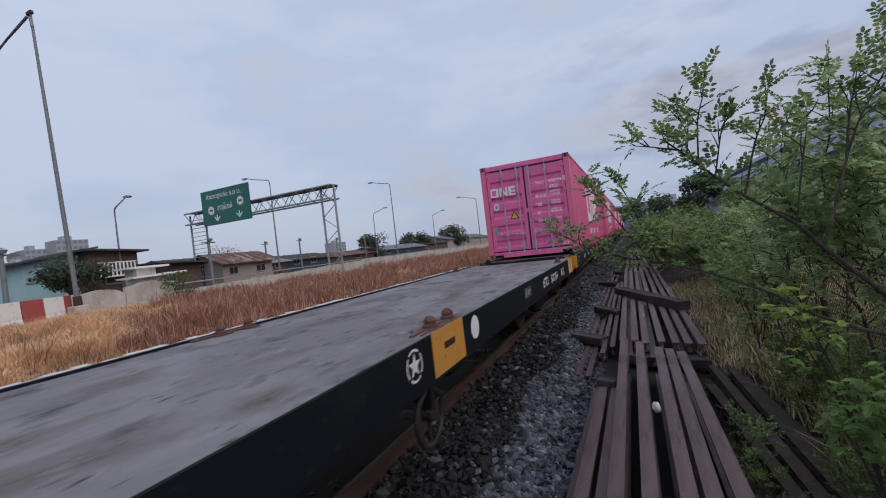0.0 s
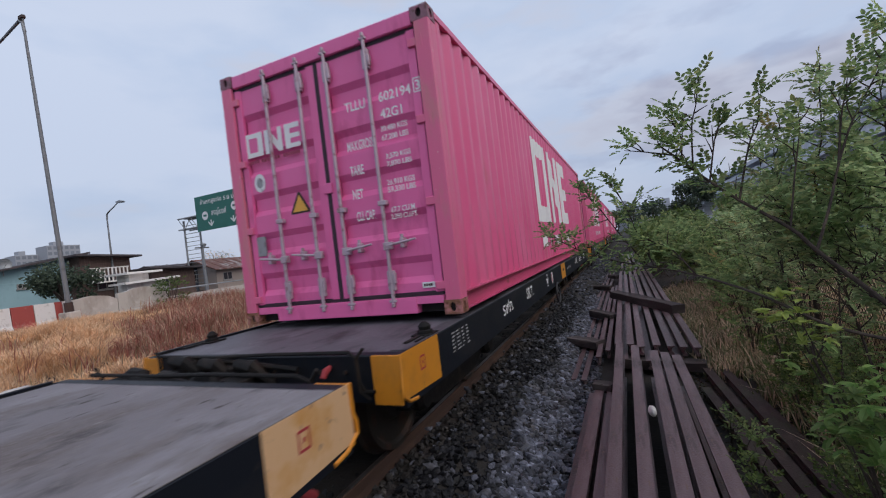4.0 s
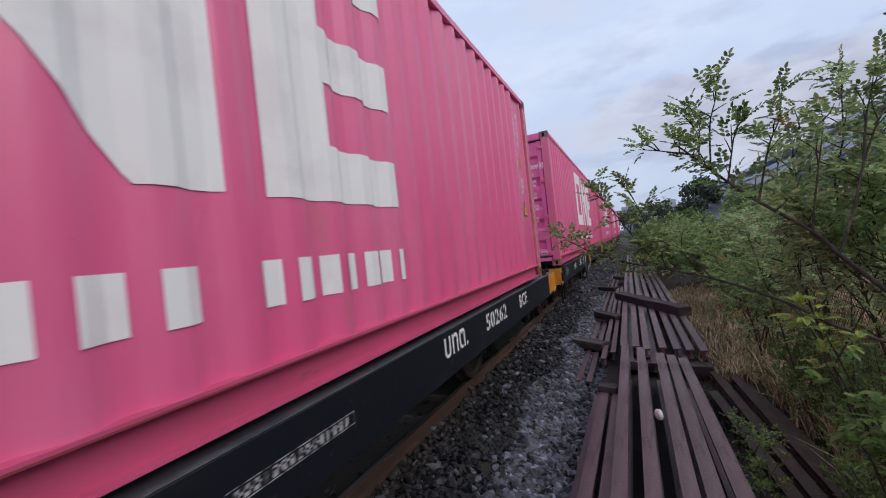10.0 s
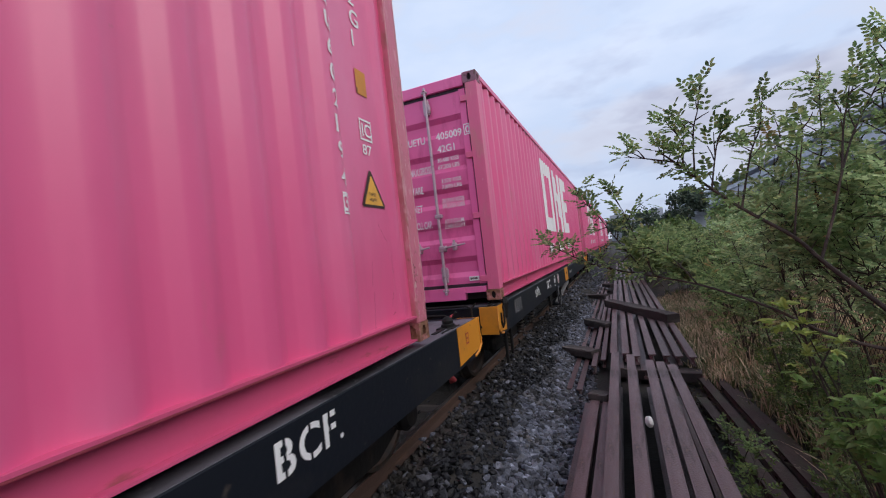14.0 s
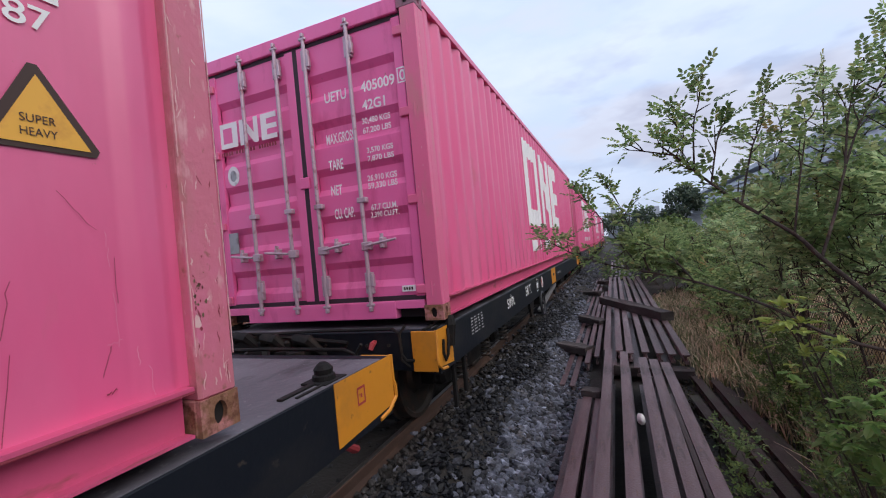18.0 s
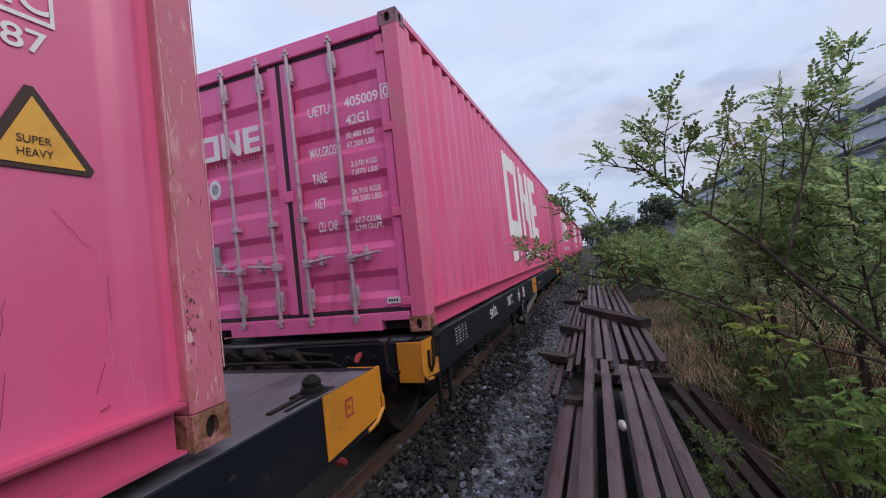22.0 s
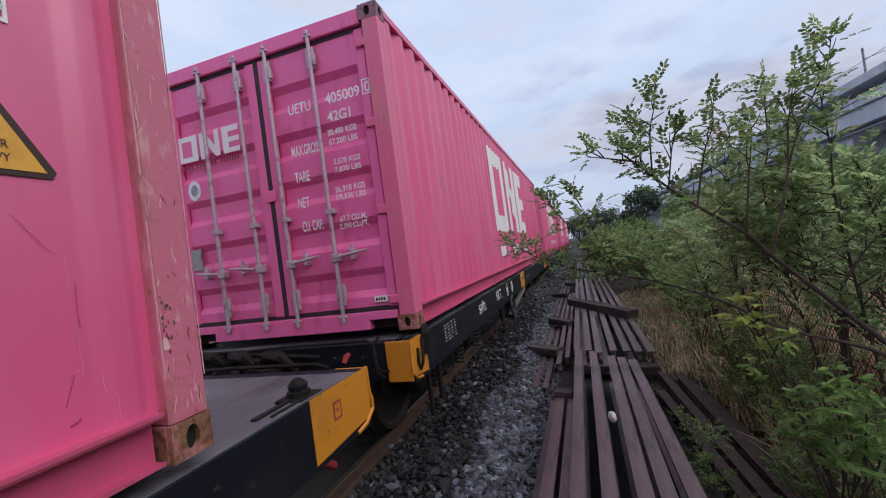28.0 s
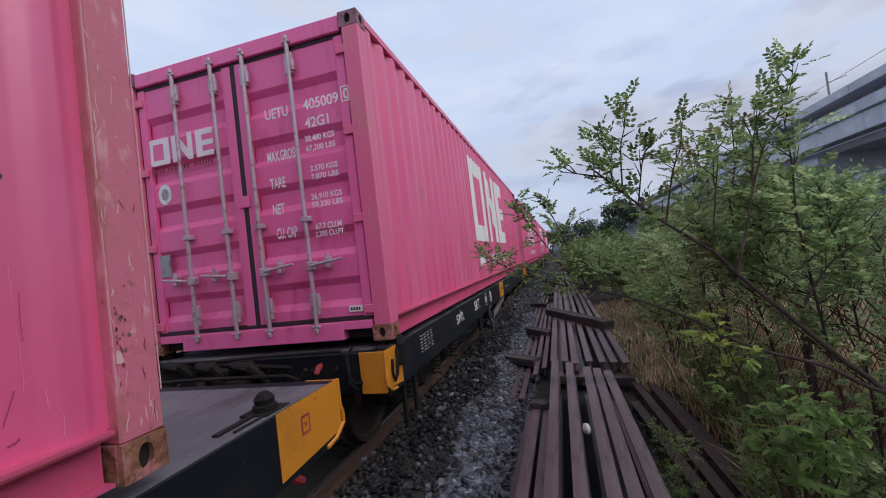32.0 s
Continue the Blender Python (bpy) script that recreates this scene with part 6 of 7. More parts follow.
# utility poles
for x, y, z in ((-30.0, 10.8, 4.2), (-31.0, 23.5, 4.5), (-44, 41.5, 5.0), (-46, 50.0, 5.4), (-50, 64, 5.6), (-52, 76, 6.2)):
    p = thing("utility_pole", pose(x, y, 0.3), "grey concrete utility pole with a crossarm", "utility pole", "poles behind the road")
    part("post", Shape().tube([(0, 0, 0), (0, 0, z - 0.3)], [0.15, 0.10], 8), POLE, p, smooth=True)
    part("crossarm", Shape().box(-0.05, 0.05, -0.6, 0.6, z - 0.75, z - 0.65, 0.01), POLE, p)
    part("lamp_head", Shape().lathe([(-0.14, 0.10), (0.05, 0.20), (0.14, 0.05)], (0.25, 0.0, z - 0.5), "z", 10), GALV, p)
# city blocks, with the haze mixed into their wall and window colours
HAZE = material("hazy concrete tower", (0.34, 0.36, 0.40), 0.9, 0, [((0.28, 0.30, 0.34), 0.05, 0.5, 0.7, ONE3)])
HAZEWIN = material("hazy tower windows", (0.20, 0.22, 0.26), 0.5)


def tower(x, y, w, d, h, storeys, bays, label):
    ob = thing("tower_block", pose(x, y, 0), label, "tower block", "distant towers")
    part("wall", Shape().box(-d, 0, 0, w, 0, h, 0.1), HAZE, ob)
    part("roof", Shape().box(-d * 0.7, -d * 0.3, w * 0.3, w * 0.6, h, h + 2.5, 0.1), HAZE, ob)
    for i in range(storeys):
        z = h - (i + 0.75) * 3.2
        for k in range(bays):
            part("window", Shape().box(0.0, 0.06, (k + 0.15) * w / bays, (k + 0.8) * w / bays, z, z + 1.8), HAZEWIN, ob)
    return ob


tower(-300, 132, 16, 12, 31, 4, 6, "pale tower block far off in the haze")
tower(-310, 122, 10, 12, 27, 3, 4, "pale tower block far off in the haze")
tower(-300, 378, 22, 12, 20, 3, 6, "pale slab block far off in the haze")
tower(-300, 450, 14, 12, 18, 2, 4, "pale slab block far off in the haze")


# ---- foliage ----
class Leaves(Shape):
    def leaflet(self, p, d, n, length, width):
        """One folded leaflet from p along d; n is roughly its upper side."""
        s = d.cross(n)
        if s.length < 1e-4:
            s = d.orthogonal()
        s.normalize()
        up = s.cross(d)
        q = len(self.v)
        w = width * 0.5
        lift = up * w * 0.35
        self.v += [tuple(p), tuple(p + d * length * 0.32 + s * w + lift), tuple(p + d * length * 0.74 + s * w * 0.8 + lift), tuple(p + d * length - up * length * 0.06), tuple(p + d * length * 0.74 - s * w * 0.8 + lift), tuple(p + d * length * 0.32 - s * w + lift)]
        self.f += [(q, q + 1, q + 2, q + 3), (q, q + 3, q + 4, q + 5)]

    def frond(self, p, d, n, r, pairs, span, length, width):
        """A feathered leaf: pairs of leaflets along a stalk."""
        d = d.normalized()
        s = d.cross(n)
        s = s.normalized() if s.length > 1e-4 else d.orthogonal().normalized()
        up = s.cross(d)
        for k in range(pairs):
            t = (k + 1.0) / (pairs + 0.4)
            q = p + d * span * t - up * span * 0.18 * t * t
            for sg in (-1, 1):
                dd = (d * r.uniform(0.25, 0.6) + s * sg + up * r.uniform(-0.25, 0.15)).normalized()
                self.leaflet(q, dd, (up + s * r.uniform(-0.5, 0.5)).normalized(), length * r.uniform(0.75, 1.1), width * r.uniform(0.8, 1.1))
        self.leaflet(p + d * span - up * span * 0.18, (d - up * 0.2).normalized(), up, length, width)


def along(points, t):
    """The place and heading at a share t of a polyline."""
    lens = [(points[i + 1] - points[i]).length for i in range(len(points) - 1)]
    go = t * sum(lens)
    for i, q in enumerate(lens):
        if go <= q or i == len(lens) - 1:
            return points[i].lerp(points[i + 1], min(go / q, 1.0)), (points[i + 1] - points[i]).normalized()
        go -= q


def random_dir(r, up=0.0):
    d = Vector((r.gauss(0, 1), r.gauss(0, 1), r.gauss(0, 0.7) + up))
    return d.normalized()


def leafy(leaves, points, r, start, step, pairs, span, length, width):
    """Feathered leaves set alternately along a shoot, with a tuft at its tip."""
    total = sum((points[i + 1] - points[i]).length for i in range(len(points) - 1))
    n = max(1, int(total * (1 - start) / step))
    turn = r.uniform(0, 6)
    for k in range(n):
        p, d = along(points, start + (1 - start) * (k + 0.5) / n)
        turn += 2.4
        side = d.orthogonal().normalized()
        side = Matrix.Rotation(turn, 3, d) @ side
        head = (side * 0.9 + d * 0.55 + Vector((0, 0, 0.25))).normalized()
        leaves.frond(p, head, Vector((0, 0, 1)) + random_dir(r) * 0.35, r, r.randint(max(2, pairs - 2), pairs + 1), span * r.uniform(0.7, 1.15), length, width)
    p, d = along(points, 1.0)
    for k in range(1):
        leaves.frond(p, (d + random_dir(r) * 0.25).normalized(), Vector((0, 0, 1)) + random_dir(r) * 0.3, r, pairs, span * 0.8, length, width)


def smooth_line(points, k=4):
    pts = [Vector(p) for p in points]
    out = []
    for i in range(len(pts) - 1):
        a, b, c, d = pts[max(i - 1, 0)], pts[i], pts[i + 1], pts[min(i + 2, len(pts) - 1)]
        for j in range(k):
            u = j / k
            out.append(0.5 * ((2 * b) + (c - a) * u + (2 * a - 5 * b + 4 * c - d) * u * u + (3 * b - a - 3 * c + d) * u ** 3))
    return out + [pts[-1]]


def shrub(label, base, limbs, mat, seed, twig=(0.14, 0.30), every=0.07, leaf_step=0.035, pairs=5, span=0.11, length=0.030, width=0.015, start=0.25, thick=0.010, group="", sheds=False):
    """A shrub: limbs as polylines, twigs growing from them, feathered leaves on the twigs."""
    r = random.Random(seed)
    ob = thing("shrub", Matrix.Translation(base), label, "shrub", group)
    off = Vector(base)
    leaves = Leaves()
    old = Leaves()
    tw = Shape()
    for lp, reach, rad in limbs:
        pts = smooth_line([Vector(p) - off for p in lp])
        n = len(pts)
        part("limb", Shape().tube(pts, [rad * (1 - 0.75 * i / (n - 1)) for i in range(n)], 7), BARK, ob, smooth=True)
        total = sum((pts[i + 1] - pts[i]).length for i in range(n - 1))
        m = int(total * (1 - reach) / every)
        for k in range(m):
            t = reach + (1 - reach) * (k + r.random()) / m
            p, d = along(pts, t)
            ln = r.uniform(*twig) * (1.1 - 0.5 * t)
            head = (random_dir(r, 0.5) + d * 0.8).normalized()
            bend = random_dir(r, 0.3) * 0.25
            tp = [p + head * ln * u + bend * ln * u * u for u in (0, 0.5, 1.0)]
            tw.tube(tp, [0.0024, 0.0017, 0.0010], 4, caps=False)
            leafy(leaves if r.random() > 0.012 or not sheds else old, tp, r, start, leaf_step, pairs, span, length, width)
        leafy(leaves, pts[max(0, int(n * 0.6)):], r, 0.1, leaf_step * 1.2, max(2, pairs - 2), span * 0.6, length * 1.1, width * 1.1)
    tagged(part("twig_growth", tw, BARK, ob, fix=False), kind="stuff")
    tagged(part("crown", leaves, mat, ob, fix=False), kind="stuff")
    if old.v:
        part("yellowed_leaves", old, LEAF_OLD, ob, fix=False)
    return ob


MAIN = [(1.25, 1.30, -0.45), (1.02, 1.36, 0.70), (0.80, 1.40, 1.10), (0.70, 1.42, 1.22), (0.58, 1.45, 1.37), (0.50, 1.47, 1.47), (0.45, 1.48, 1.54), (0.34, 1.50, 1.64), (0.27, 1.50, 1.71), (0.18, 1.50, 1.81), (0.145, 1.50, 1.845)]
LOW = [(1.20, 1.10, -0.45), (0.95, 1.20, 0.85), (0.78, 1.26, 1.13), (0.68, 1.30, 1.19), (0.62, 1.35, 1.23), (0.49, 1.42, 1.27), (0.38, 1.50, 1.34), (0.27, 1.60, 1.39), (0.17, 1.70, 1.42), (-0.03, 1.85, 1.465), (-0.16, 2.0, 1.505), (-0.27, 2.1, 1.565), (-0.35, 2.17, 1.63)]
shrub("wiry green shrub with feathered leaves and thin arching branches", (1.25, 1.30, -0.45),
      [(MAIN, 0.87, 0.0095), (LOW, 0.80, 0.0065),
       ([(0.18, 1.50, 1.81), (0.10, 1.52, 1.84), (0.04, 1.54, 1.86)], 0.15, 0.003),
       ([(0.23, 1.50, 1.76), (0.24, 1.50, 1.89), (0.26, 1.50, 1.96), (0.265, 1.50, 2.00)], 0.30, 0.003),
       ([(0.20, 1.50, 1.79), (0.21, 1.52, 1.86), (0.19, 1.53, 1.93)], 0.10, 0.003),
       ([(0.27, 1.50, 1.71), (0.30, 1.52, 1.84), (0.32, 1.53, 1.89)], 0.30, 0.003),
       ([(0.34, 1.50, 1.64), (0.39, 1.55, 1.80), (0.43, 1.58, 1.88), (0.44, 1.58, 1.94)], 0.40, 0.0035),
       ([(0.45, 1.48, 1.54), (0.48, 1.50, 1.69), (0.51, 1.52, 1.82), (0.515, 1.53, 1.88)], 0.45, 0.003),
       ([(0.50, 1.47, 1.47), (0.55, 1.50, 1.59), (0.60, 1.55, 1.71), (0.66, 1.60, 1.83), (0.74, 1.65, 1.95), (0.785, 1.66, 2.03), (0.805, 1.66, 2.12)], 0.46, 0.0042),
       ([(0.60, 1.55, 1.71), (0.65, 1.62, 1.88), (0.70, 1.64, 2.00)], 0.40, 0.0035),
       ([(0.67, 1.50, 1.37), (0.74, 1.50, 1.47), (0.81, 1.50, 1.52)], 0.30, 0.004),
       ([(0.08, 1.80, 1.44), (-0.01, 1.84, 1.58), (-0.08, 1.85, 1.70), (-0.15, 1.84, 1.79)], 0.15, 0.003),
       ([(0.10, 1.78, 1.44), (0.05, 1.84, 1.60), (0.02, 1.85, 1.70), (-0.02, 1.85, 1.78)], 0.10, 0.003),
       ([(0.22, 1.65, 1.41), (0.16, 1.70, 1.50), (0.08, 1.74, 1.55)], 0.10, 0.003)],
      LEAF_MID, 11, twig=(0.04, 0.11), every=0.028, leaf_step=0.022, pairs=4, span=0.060, length=0.022, width=0.0110)
rt = random.Random(4)
tall = [([(1.0, 1.90, -0.45), (0.80, 1.88, 0.7), (0.66, 1.90, 1.58), (0.69, 1.90, 1.83), (0.70, 1.90, 2.00), (0.71, 1.90, 2.10)], 0.60, 0.005),
        ([(1.0, 1.85, -0.45), (0.86, 1.72, 0.7), (0.73, 1.60, 1.52), (0.755, 1.65, 1.77), (0.765, 1.68, 1.90), (0.775, 1.70, 1.98)], 0.60, 0.005),
        ([(1.0, 1.85, -0.45), (0.92, 1.72, 0.7), (0.83, 1.60, 1.41), (0.83, 1.65, 1.58), (0.85, 1.68, 1.66)], 0.60, 0.005),
        ([(1.0, 1.85, -0.45), (0.98, 1.72, 0.7), (0.93, 1.60, 1.40), (0.91, 1.65, 1.56), (0.92, 1.68, 1.63)], 0.62, 0.004),
        ([(1.0, 1.90, -0.45), (0.70, 1.90, 0.6), (0.53, 1.90, 1.38), (0.54, 1.90, 1.64), (0.55, 1.90, 1.83), (0.58, 1.90, 1.90)], 0.66, 0.004)]
for k in range(15):
    # lesser stems that fill the crown
    x = 0.52 + 0.34 * (k + rt.random()) / 15
    top = rt.uniform(1.62, 1.96) - max(0.0, x - 0.77) * 3.5
    y = rt.uniform(1.65, 2.2)
    fork = Vector(tall[k % 5][0][2]).lerp(Vector(tall[k % 5][0][1]), rt.uniform(0.1, 0.5))
    tall.append(([fork, fork.lerp(Vector((x, y, 1.35)), 0.6) + Vector((0, 0, 0.06)), (x + rt.gauss(0, 0.04), y, 1.42), (x + rt.gauss(0, 0.05), y, top)], 0.40, 0.003))
shrub("tall feathery green shrub beside the fence", (1.0, 1.9, -0.45), tall, LEAF, 12, twig=(0.06, 0.15), every=0.033, leaf_step=0.026, pairs=5, span=0.075, length=0.023, width=0.0115, sheds=True)


def thicket(label, centre, size, stems, mat, seed, group="", lean=(0, 0), reach=0.22, low=0.55, **kw):
    """A shrub of many stems that fan out of the ground to fill a loose volume."""
    r = random.Random(seed)
    c, s = Vector(centre), Vector(size)
    limbs = []
    for k in range(stems):
        foot = Vector((c.x + r.gauss(0, 0.22) * s.x, c.y + r.gauss(0, 0.22) * s.y, -0.45))
        tip = Vector((c.x + r.uniform(-1, 1) * s.x + lean[0], c.y + r.uniform(-1, 1) * s.y + lean[1], -0.45 + s.z * r.uniform(low, 1.0)))
        go, rad = reach, 0.004 + 0.0025 * s.z
        if reach > 0.4 and k > 2:
            # a fork of one of the first stems
            foot, go, rad = limbs[k % 3][0][1].lerp(limbs[k % 3][0][2], r.uniform(0.0, 0.35)), 0.25, 0.0022 + 0.001 * s.z
        mid = foot.lerp(tip, 0.5) + Vector((r.gauss(0, 0.08) * s.x, r.gauss(0, 0.08) * s.y, 0.1 * (tip.z - foot.z)))
        limbs.append(([foot, mid, tip], go, rad))
    return shrub(label, (c.x, c.y, -0.45), limbs, mat, seed, group=group, **kw)


G1 = "shrubs beside the line"
# low growth in front of the fence; darker leaves carry the shade there
thicket("dense low shrub with green feathered leaves toned dark for shade", (1.10, 2.40, 0), (0.26, 0.45, 0.92), 11, LEAF_DARK_SHADED, 21, G1, every=0.06, leaf_step=0.04, pairs=4, span=0.11, length=0.030, width=0.015, twig=(0.12, 0.26))
thicket("leafy shrub growing over old rails", (1.62, 3.3, 0), (0.34, 0.6, 0.85), 7, LEAF_MID, 23, G1, every=0.08, leaf_step=0.045, pairs=4, span=0.12, length=0.033, width=0.016, twig=(0.15, 0.3), sheds=True)
thicket("straggling shrub with green and yellowing leaves", (1.72, 4.6, 0), (0.36, 1.0, 0.80), 9, LEAF_MID, 24, G1, every=0.09, leaf_step=0.05, pairs=4, span=0.13, length=0.038, width=0.018, twig=(0.18, 0.35), sheds=True)
thicket("sparse green shrub among withered grass", (1.40, 5.0, 0), (0.34, 1.2, 0.95), 11, LEAF_DARK_SHADED, 52, G1, every=0.08, leaf_step=0.05, pairs=4, span=0.12, length=0.036, width=0.018, twig=(0.16, 0.32), sheds=True)
thicket("sparse low shrub beside mossy old rails", (1.36, 3.5, 0), (0.22, 0.8, 0.72), 8, LEAF_DARK_SHADED, 53, G1, every=0.08, leaf_step=0.045, pairs=4, span=0.11, length=0.032, width=0.016, twig=(0.14, 0.28))
# taller growth whose crowns meet over the fence
thicket("tall leafy shrub arching over old rails", (1.18, 2.75, 0), (0.46, 0.40, 2.10), 7, LEAF, 35, G1, reach=0.72, low=0.82, every=0.045, leaf_step=0.036, pairs=4, span=0.09, length=0.029, width=0.0145, twig=(0.10, 0.24), sheds=True)
thicket("leafy shrub leaning over the fence", (1.95, 2.55, 0), (0.55, 0.50, 2.05), 8, LEAF, 36, G1, reach=0.72, low=0.78, every=0.055, leaf_step=0.038, pairs=4, span=0.10, length=0.032, width=0.016, twig=(0.12, 0.26), sheds=True)
thicket("tall green shrub over withered grass", (1.40, 4.4, 0), (0.55, 0.9, 2.20), 15, LEAF, 37, G1, reach=0.45, low=0.65, every=0.075, leaf_step=0.046, pairs=4, span=0.12, length=0.038, width=0.018, twig=(0.16, 0.34), sheds=True)
thicket("tall green shrub beside the fence", (2.6, 4.6, 0), (0.7, 1.0, 2.05), 10, LEAF_MID, 38, G1, reach=0.62, low=0.80, every=0.08, leaf_step=0.05, pairs=4, span=0.16, length=0.055, width=0.026, twig=(0.2, 0.42))
thicket("bushy green shrub behind the stacked rails", (1.55, 7.2, 0), (0.5, 1.4, 2.1), 12, LEAF_MID, 25, G1, reach=0.35, every=0.11, leaf_step=0.055, pairs=4, span=0.17, length=0.060, width=0.028, twig=(0.22, 0.45), sheds=True)
thicket("bushy green shrub beyond the stacked rails", (1.8, 10.0, 0), (0.7, 1.6, 2.0), 12, LEAF_MID, 26, G1, every=0.13, leaf_step=0.06, pairs=4, span=0.2, length=0.075, width=0.034, twig=(0.25, 0.5))
thicket("bushy green shrub beside the track", (1.9, 14.5, 0), (0.9, 2.2, 2.0), 20, LEAF_MID, 27, G1, every=0.16, leaf_step=0.08, pairs=4, span=0.26, length=0.10, width=0.045, twig=(0.3, 0.6))
thicket("overgrown shrub by the fence", (3.4, 3.8, 0), (0.6, 1.4, 1.3), 8, LEAF_DARK_SHADED, 28, G1, every=0.10, leaf_step=0.06, pairs=4, span=0.17, length=0.06, width=0.028, twig=(0.2, 0.45))
thicket("tall shrub behind the fence", (4.6, 6.0, 0), (0.9, 1.6, 1.8), 9, LEAF, 29, G1, every=0.13, leaf_step=0.07, pairs=4, span=0.2, length=0.08, width=0.036, twig=(0.25, 0.5))
thicket("tall shrub behind the fence", (3.8, 12.0, 0), (1.6, 3.0, 2.6), 18, LEAF_MID, 30, G1, every=0.18, leaf_step=0.09, pairs=4, span=0.28, length=0.11, width=0.05, twig=(0.3, 0.6))
# growth at the near edge of the stack; some creepers darkened for shade
thicket("low shrub with small fresh green leaves", (0.92, 1.56, 0), (0.24, 0.18, 1.42), 12, LEAF, 33, G1, reach=0.30, every=0.040, leaf_step=0.030, pairs=3, span=0.065, length=0.025, width=0.015, twig=(0.08, 0.18), sheds=True)
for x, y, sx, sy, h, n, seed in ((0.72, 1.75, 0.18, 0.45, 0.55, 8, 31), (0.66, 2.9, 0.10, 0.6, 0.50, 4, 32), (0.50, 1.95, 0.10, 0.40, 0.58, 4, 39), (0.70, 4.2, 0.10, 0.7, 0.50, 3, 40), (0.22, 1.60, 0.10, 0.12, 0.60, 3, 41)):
    thicket("thin creeper straggling over old rails", (x, y, 0), (sx, sy, h), n, LEAF_MID if seed > 38 else LEAF_DARK_SHADED, seed, G1, every=0.07, leaf_step=0.05, pairs=2, span=0.06, length=0.030, width=0.016, twig=(0.08, 0.18))
# fallen leaves under the shrubs
litter = Leaves()
rf = random.Random(14)
for _ in range(5200):
    x, y = rf.uniform(0.45, 2.0), rf.uniform(0.6, 7.5)
    litter.leaflet(Vector((x, y, ground_z(x, y) + rf.uniform(0.0, 0.055))), random_dir(rf, 0.15), Vector((0, 0, 1)) + random_dir(rf) * 0.5, rf.uniform(0.025, 0.06), rf.uniform(0.014, 0.028))
tagged(part("leaf_litter", litter, blade_material("fallen leaves", [(0.0, (0.035, 0.026, 0.018)), (1.0, (0.16, 0.115, 0.065)), (0.5, (0.07, 0.052, 0.032)), (0.8, (0.055, 0.065, 0.028))], 0.8, 0.15), fix=False), "brown fallen leaves under the shrubs", "leaves", kind="stuff")
# a seedling with broad pale leaves
seedling = thing("seedling", pose(0.42, 1.62, -0.45), "young plant with broad fresh yellow-green leaves", "plant")
rl = random.Random(8)
part("stem", Shape().tube(smooth_line([(0.45, 0.15, 0), (0.32, 0.06, 0.6), (0.22, 0.02, 1.05), (0.18, 0.0, 1.22)]), [0.008 - 0.0004 * k for k in range(13)], 6), BARK, seedling)
for sx, sy, sz, n, big in ((0.385, 1.42, 1.335, 16, 0.75), (0.43, 1.40, 1.27, 10, 0.65), (0.425, 1.42, 1.20, 12, 0.7), (0.55, 1.42, 1.08, 16, 0.85), (0.50, 1.44, 1.03, 15, 0.8), (0.60, 1.42, 1.03, 16, 0.8), (0.585, 1.45, 1.13, 12, 0.75), (0.66, 1.45, 1.08, 14, 0.8), (0.50, 1.46, 0.95, 14, 0.95), (0.58, 1.46, 0.93, 16, 1.0), (0.65, 1.46, 0.96, 16, 1.0), (0.72, 1.48, 1.02, 14, 1.0)):
    fork = Vector((0.22, 0.02, 1.05 + 0.3 * (sz - 1.0)))
    top = Vector((sx - 0.42, sy - 1.62, sz + 0.45))
    part("stem", Shape().tube(smooth_line([fork, fork.lerp(top, 0.5) + Vector((0.03, 0.02, -0.03)), top]), [0.004 - 0.0003 * k for k in range(9)], 6), BARK, seedling)
    for k in range(n):
        g = Leaves()
        p = top + Vector((rl.uniform(-0.05, 0.06), rl.uniform(-0.05, 0.05), rl.uniform(-0.06, 0.04)))
        d = random_dir(rl, 0.1)
        for a, s in ((-1.3, 0.5), (-0.7, 0.75), (0, 1.0), (0.7, 0.75), (1.3, 0.5)):
            side = d.cross(Vector((0, 0, 1))).normalized()
            g.leaflet(p, (d * math.cos(a) + side * math.sin(a)).normalized(), Vector((0, 0, 1)) + random_dir(rl) * 0.2, 0.052 * s * big, 0.024 * s * big)
        part("leaf", g, LEAF_LIME if sz > 1.25 or (sz > 1.15 and k % 2) else (LEAF_FRESH if k % 3 else LEAF_MID), seedling)

tuft_field("withered_grass", TANGRASS, 1500, lambda r: (r.uniform(1.25, 7.5) if r.random() < 0.6 else r.uniform(1.25, 2.1), r.uniform(3.0, 14.0), -0.45, 1.0), 0.42, 1.1, 9, "withered brown grass under the shrubs", 0.006)
tuft_field("dry_bank_grass", blade_material("bleached tall grass", [(0.0, (0.46, 0.36, 0.24)), (1.0, (0.82, 0.70, 0.52)), (0.5, (0.64, 0.50, 0.33))], 0.8, 0.7), 3600, lambda r: (r.uniform(2.5, 8.5), r.uniform(2.0, 16.0), -0.4, 1.0), 1.15, 0.5, 8, "tall bleached grass beyond the fence", 0.012)
tuft_field("trackside_weeds", TANGRASS, 700, lambda r: (r.uniform(0.84, 1.5), r.uniform(6.2, 14.0), -0.47, 1.0), 0.30, 0.9, 9, "short withered weeds beside old rails", 0.006)
tuft_field("weed_grass", blade_material("green weed", [(0.0, (0.03, 0.055, 0.015)), (1.0, (0.12, 0.15, 0.04))]), 380, lambda r: (r.uniform(1.15, 3.0), r.uniform(1.5, 16.0), -0.46, 1.0), 0.22, 0.9, 8, "green weeds under the shrubs", 0.006)


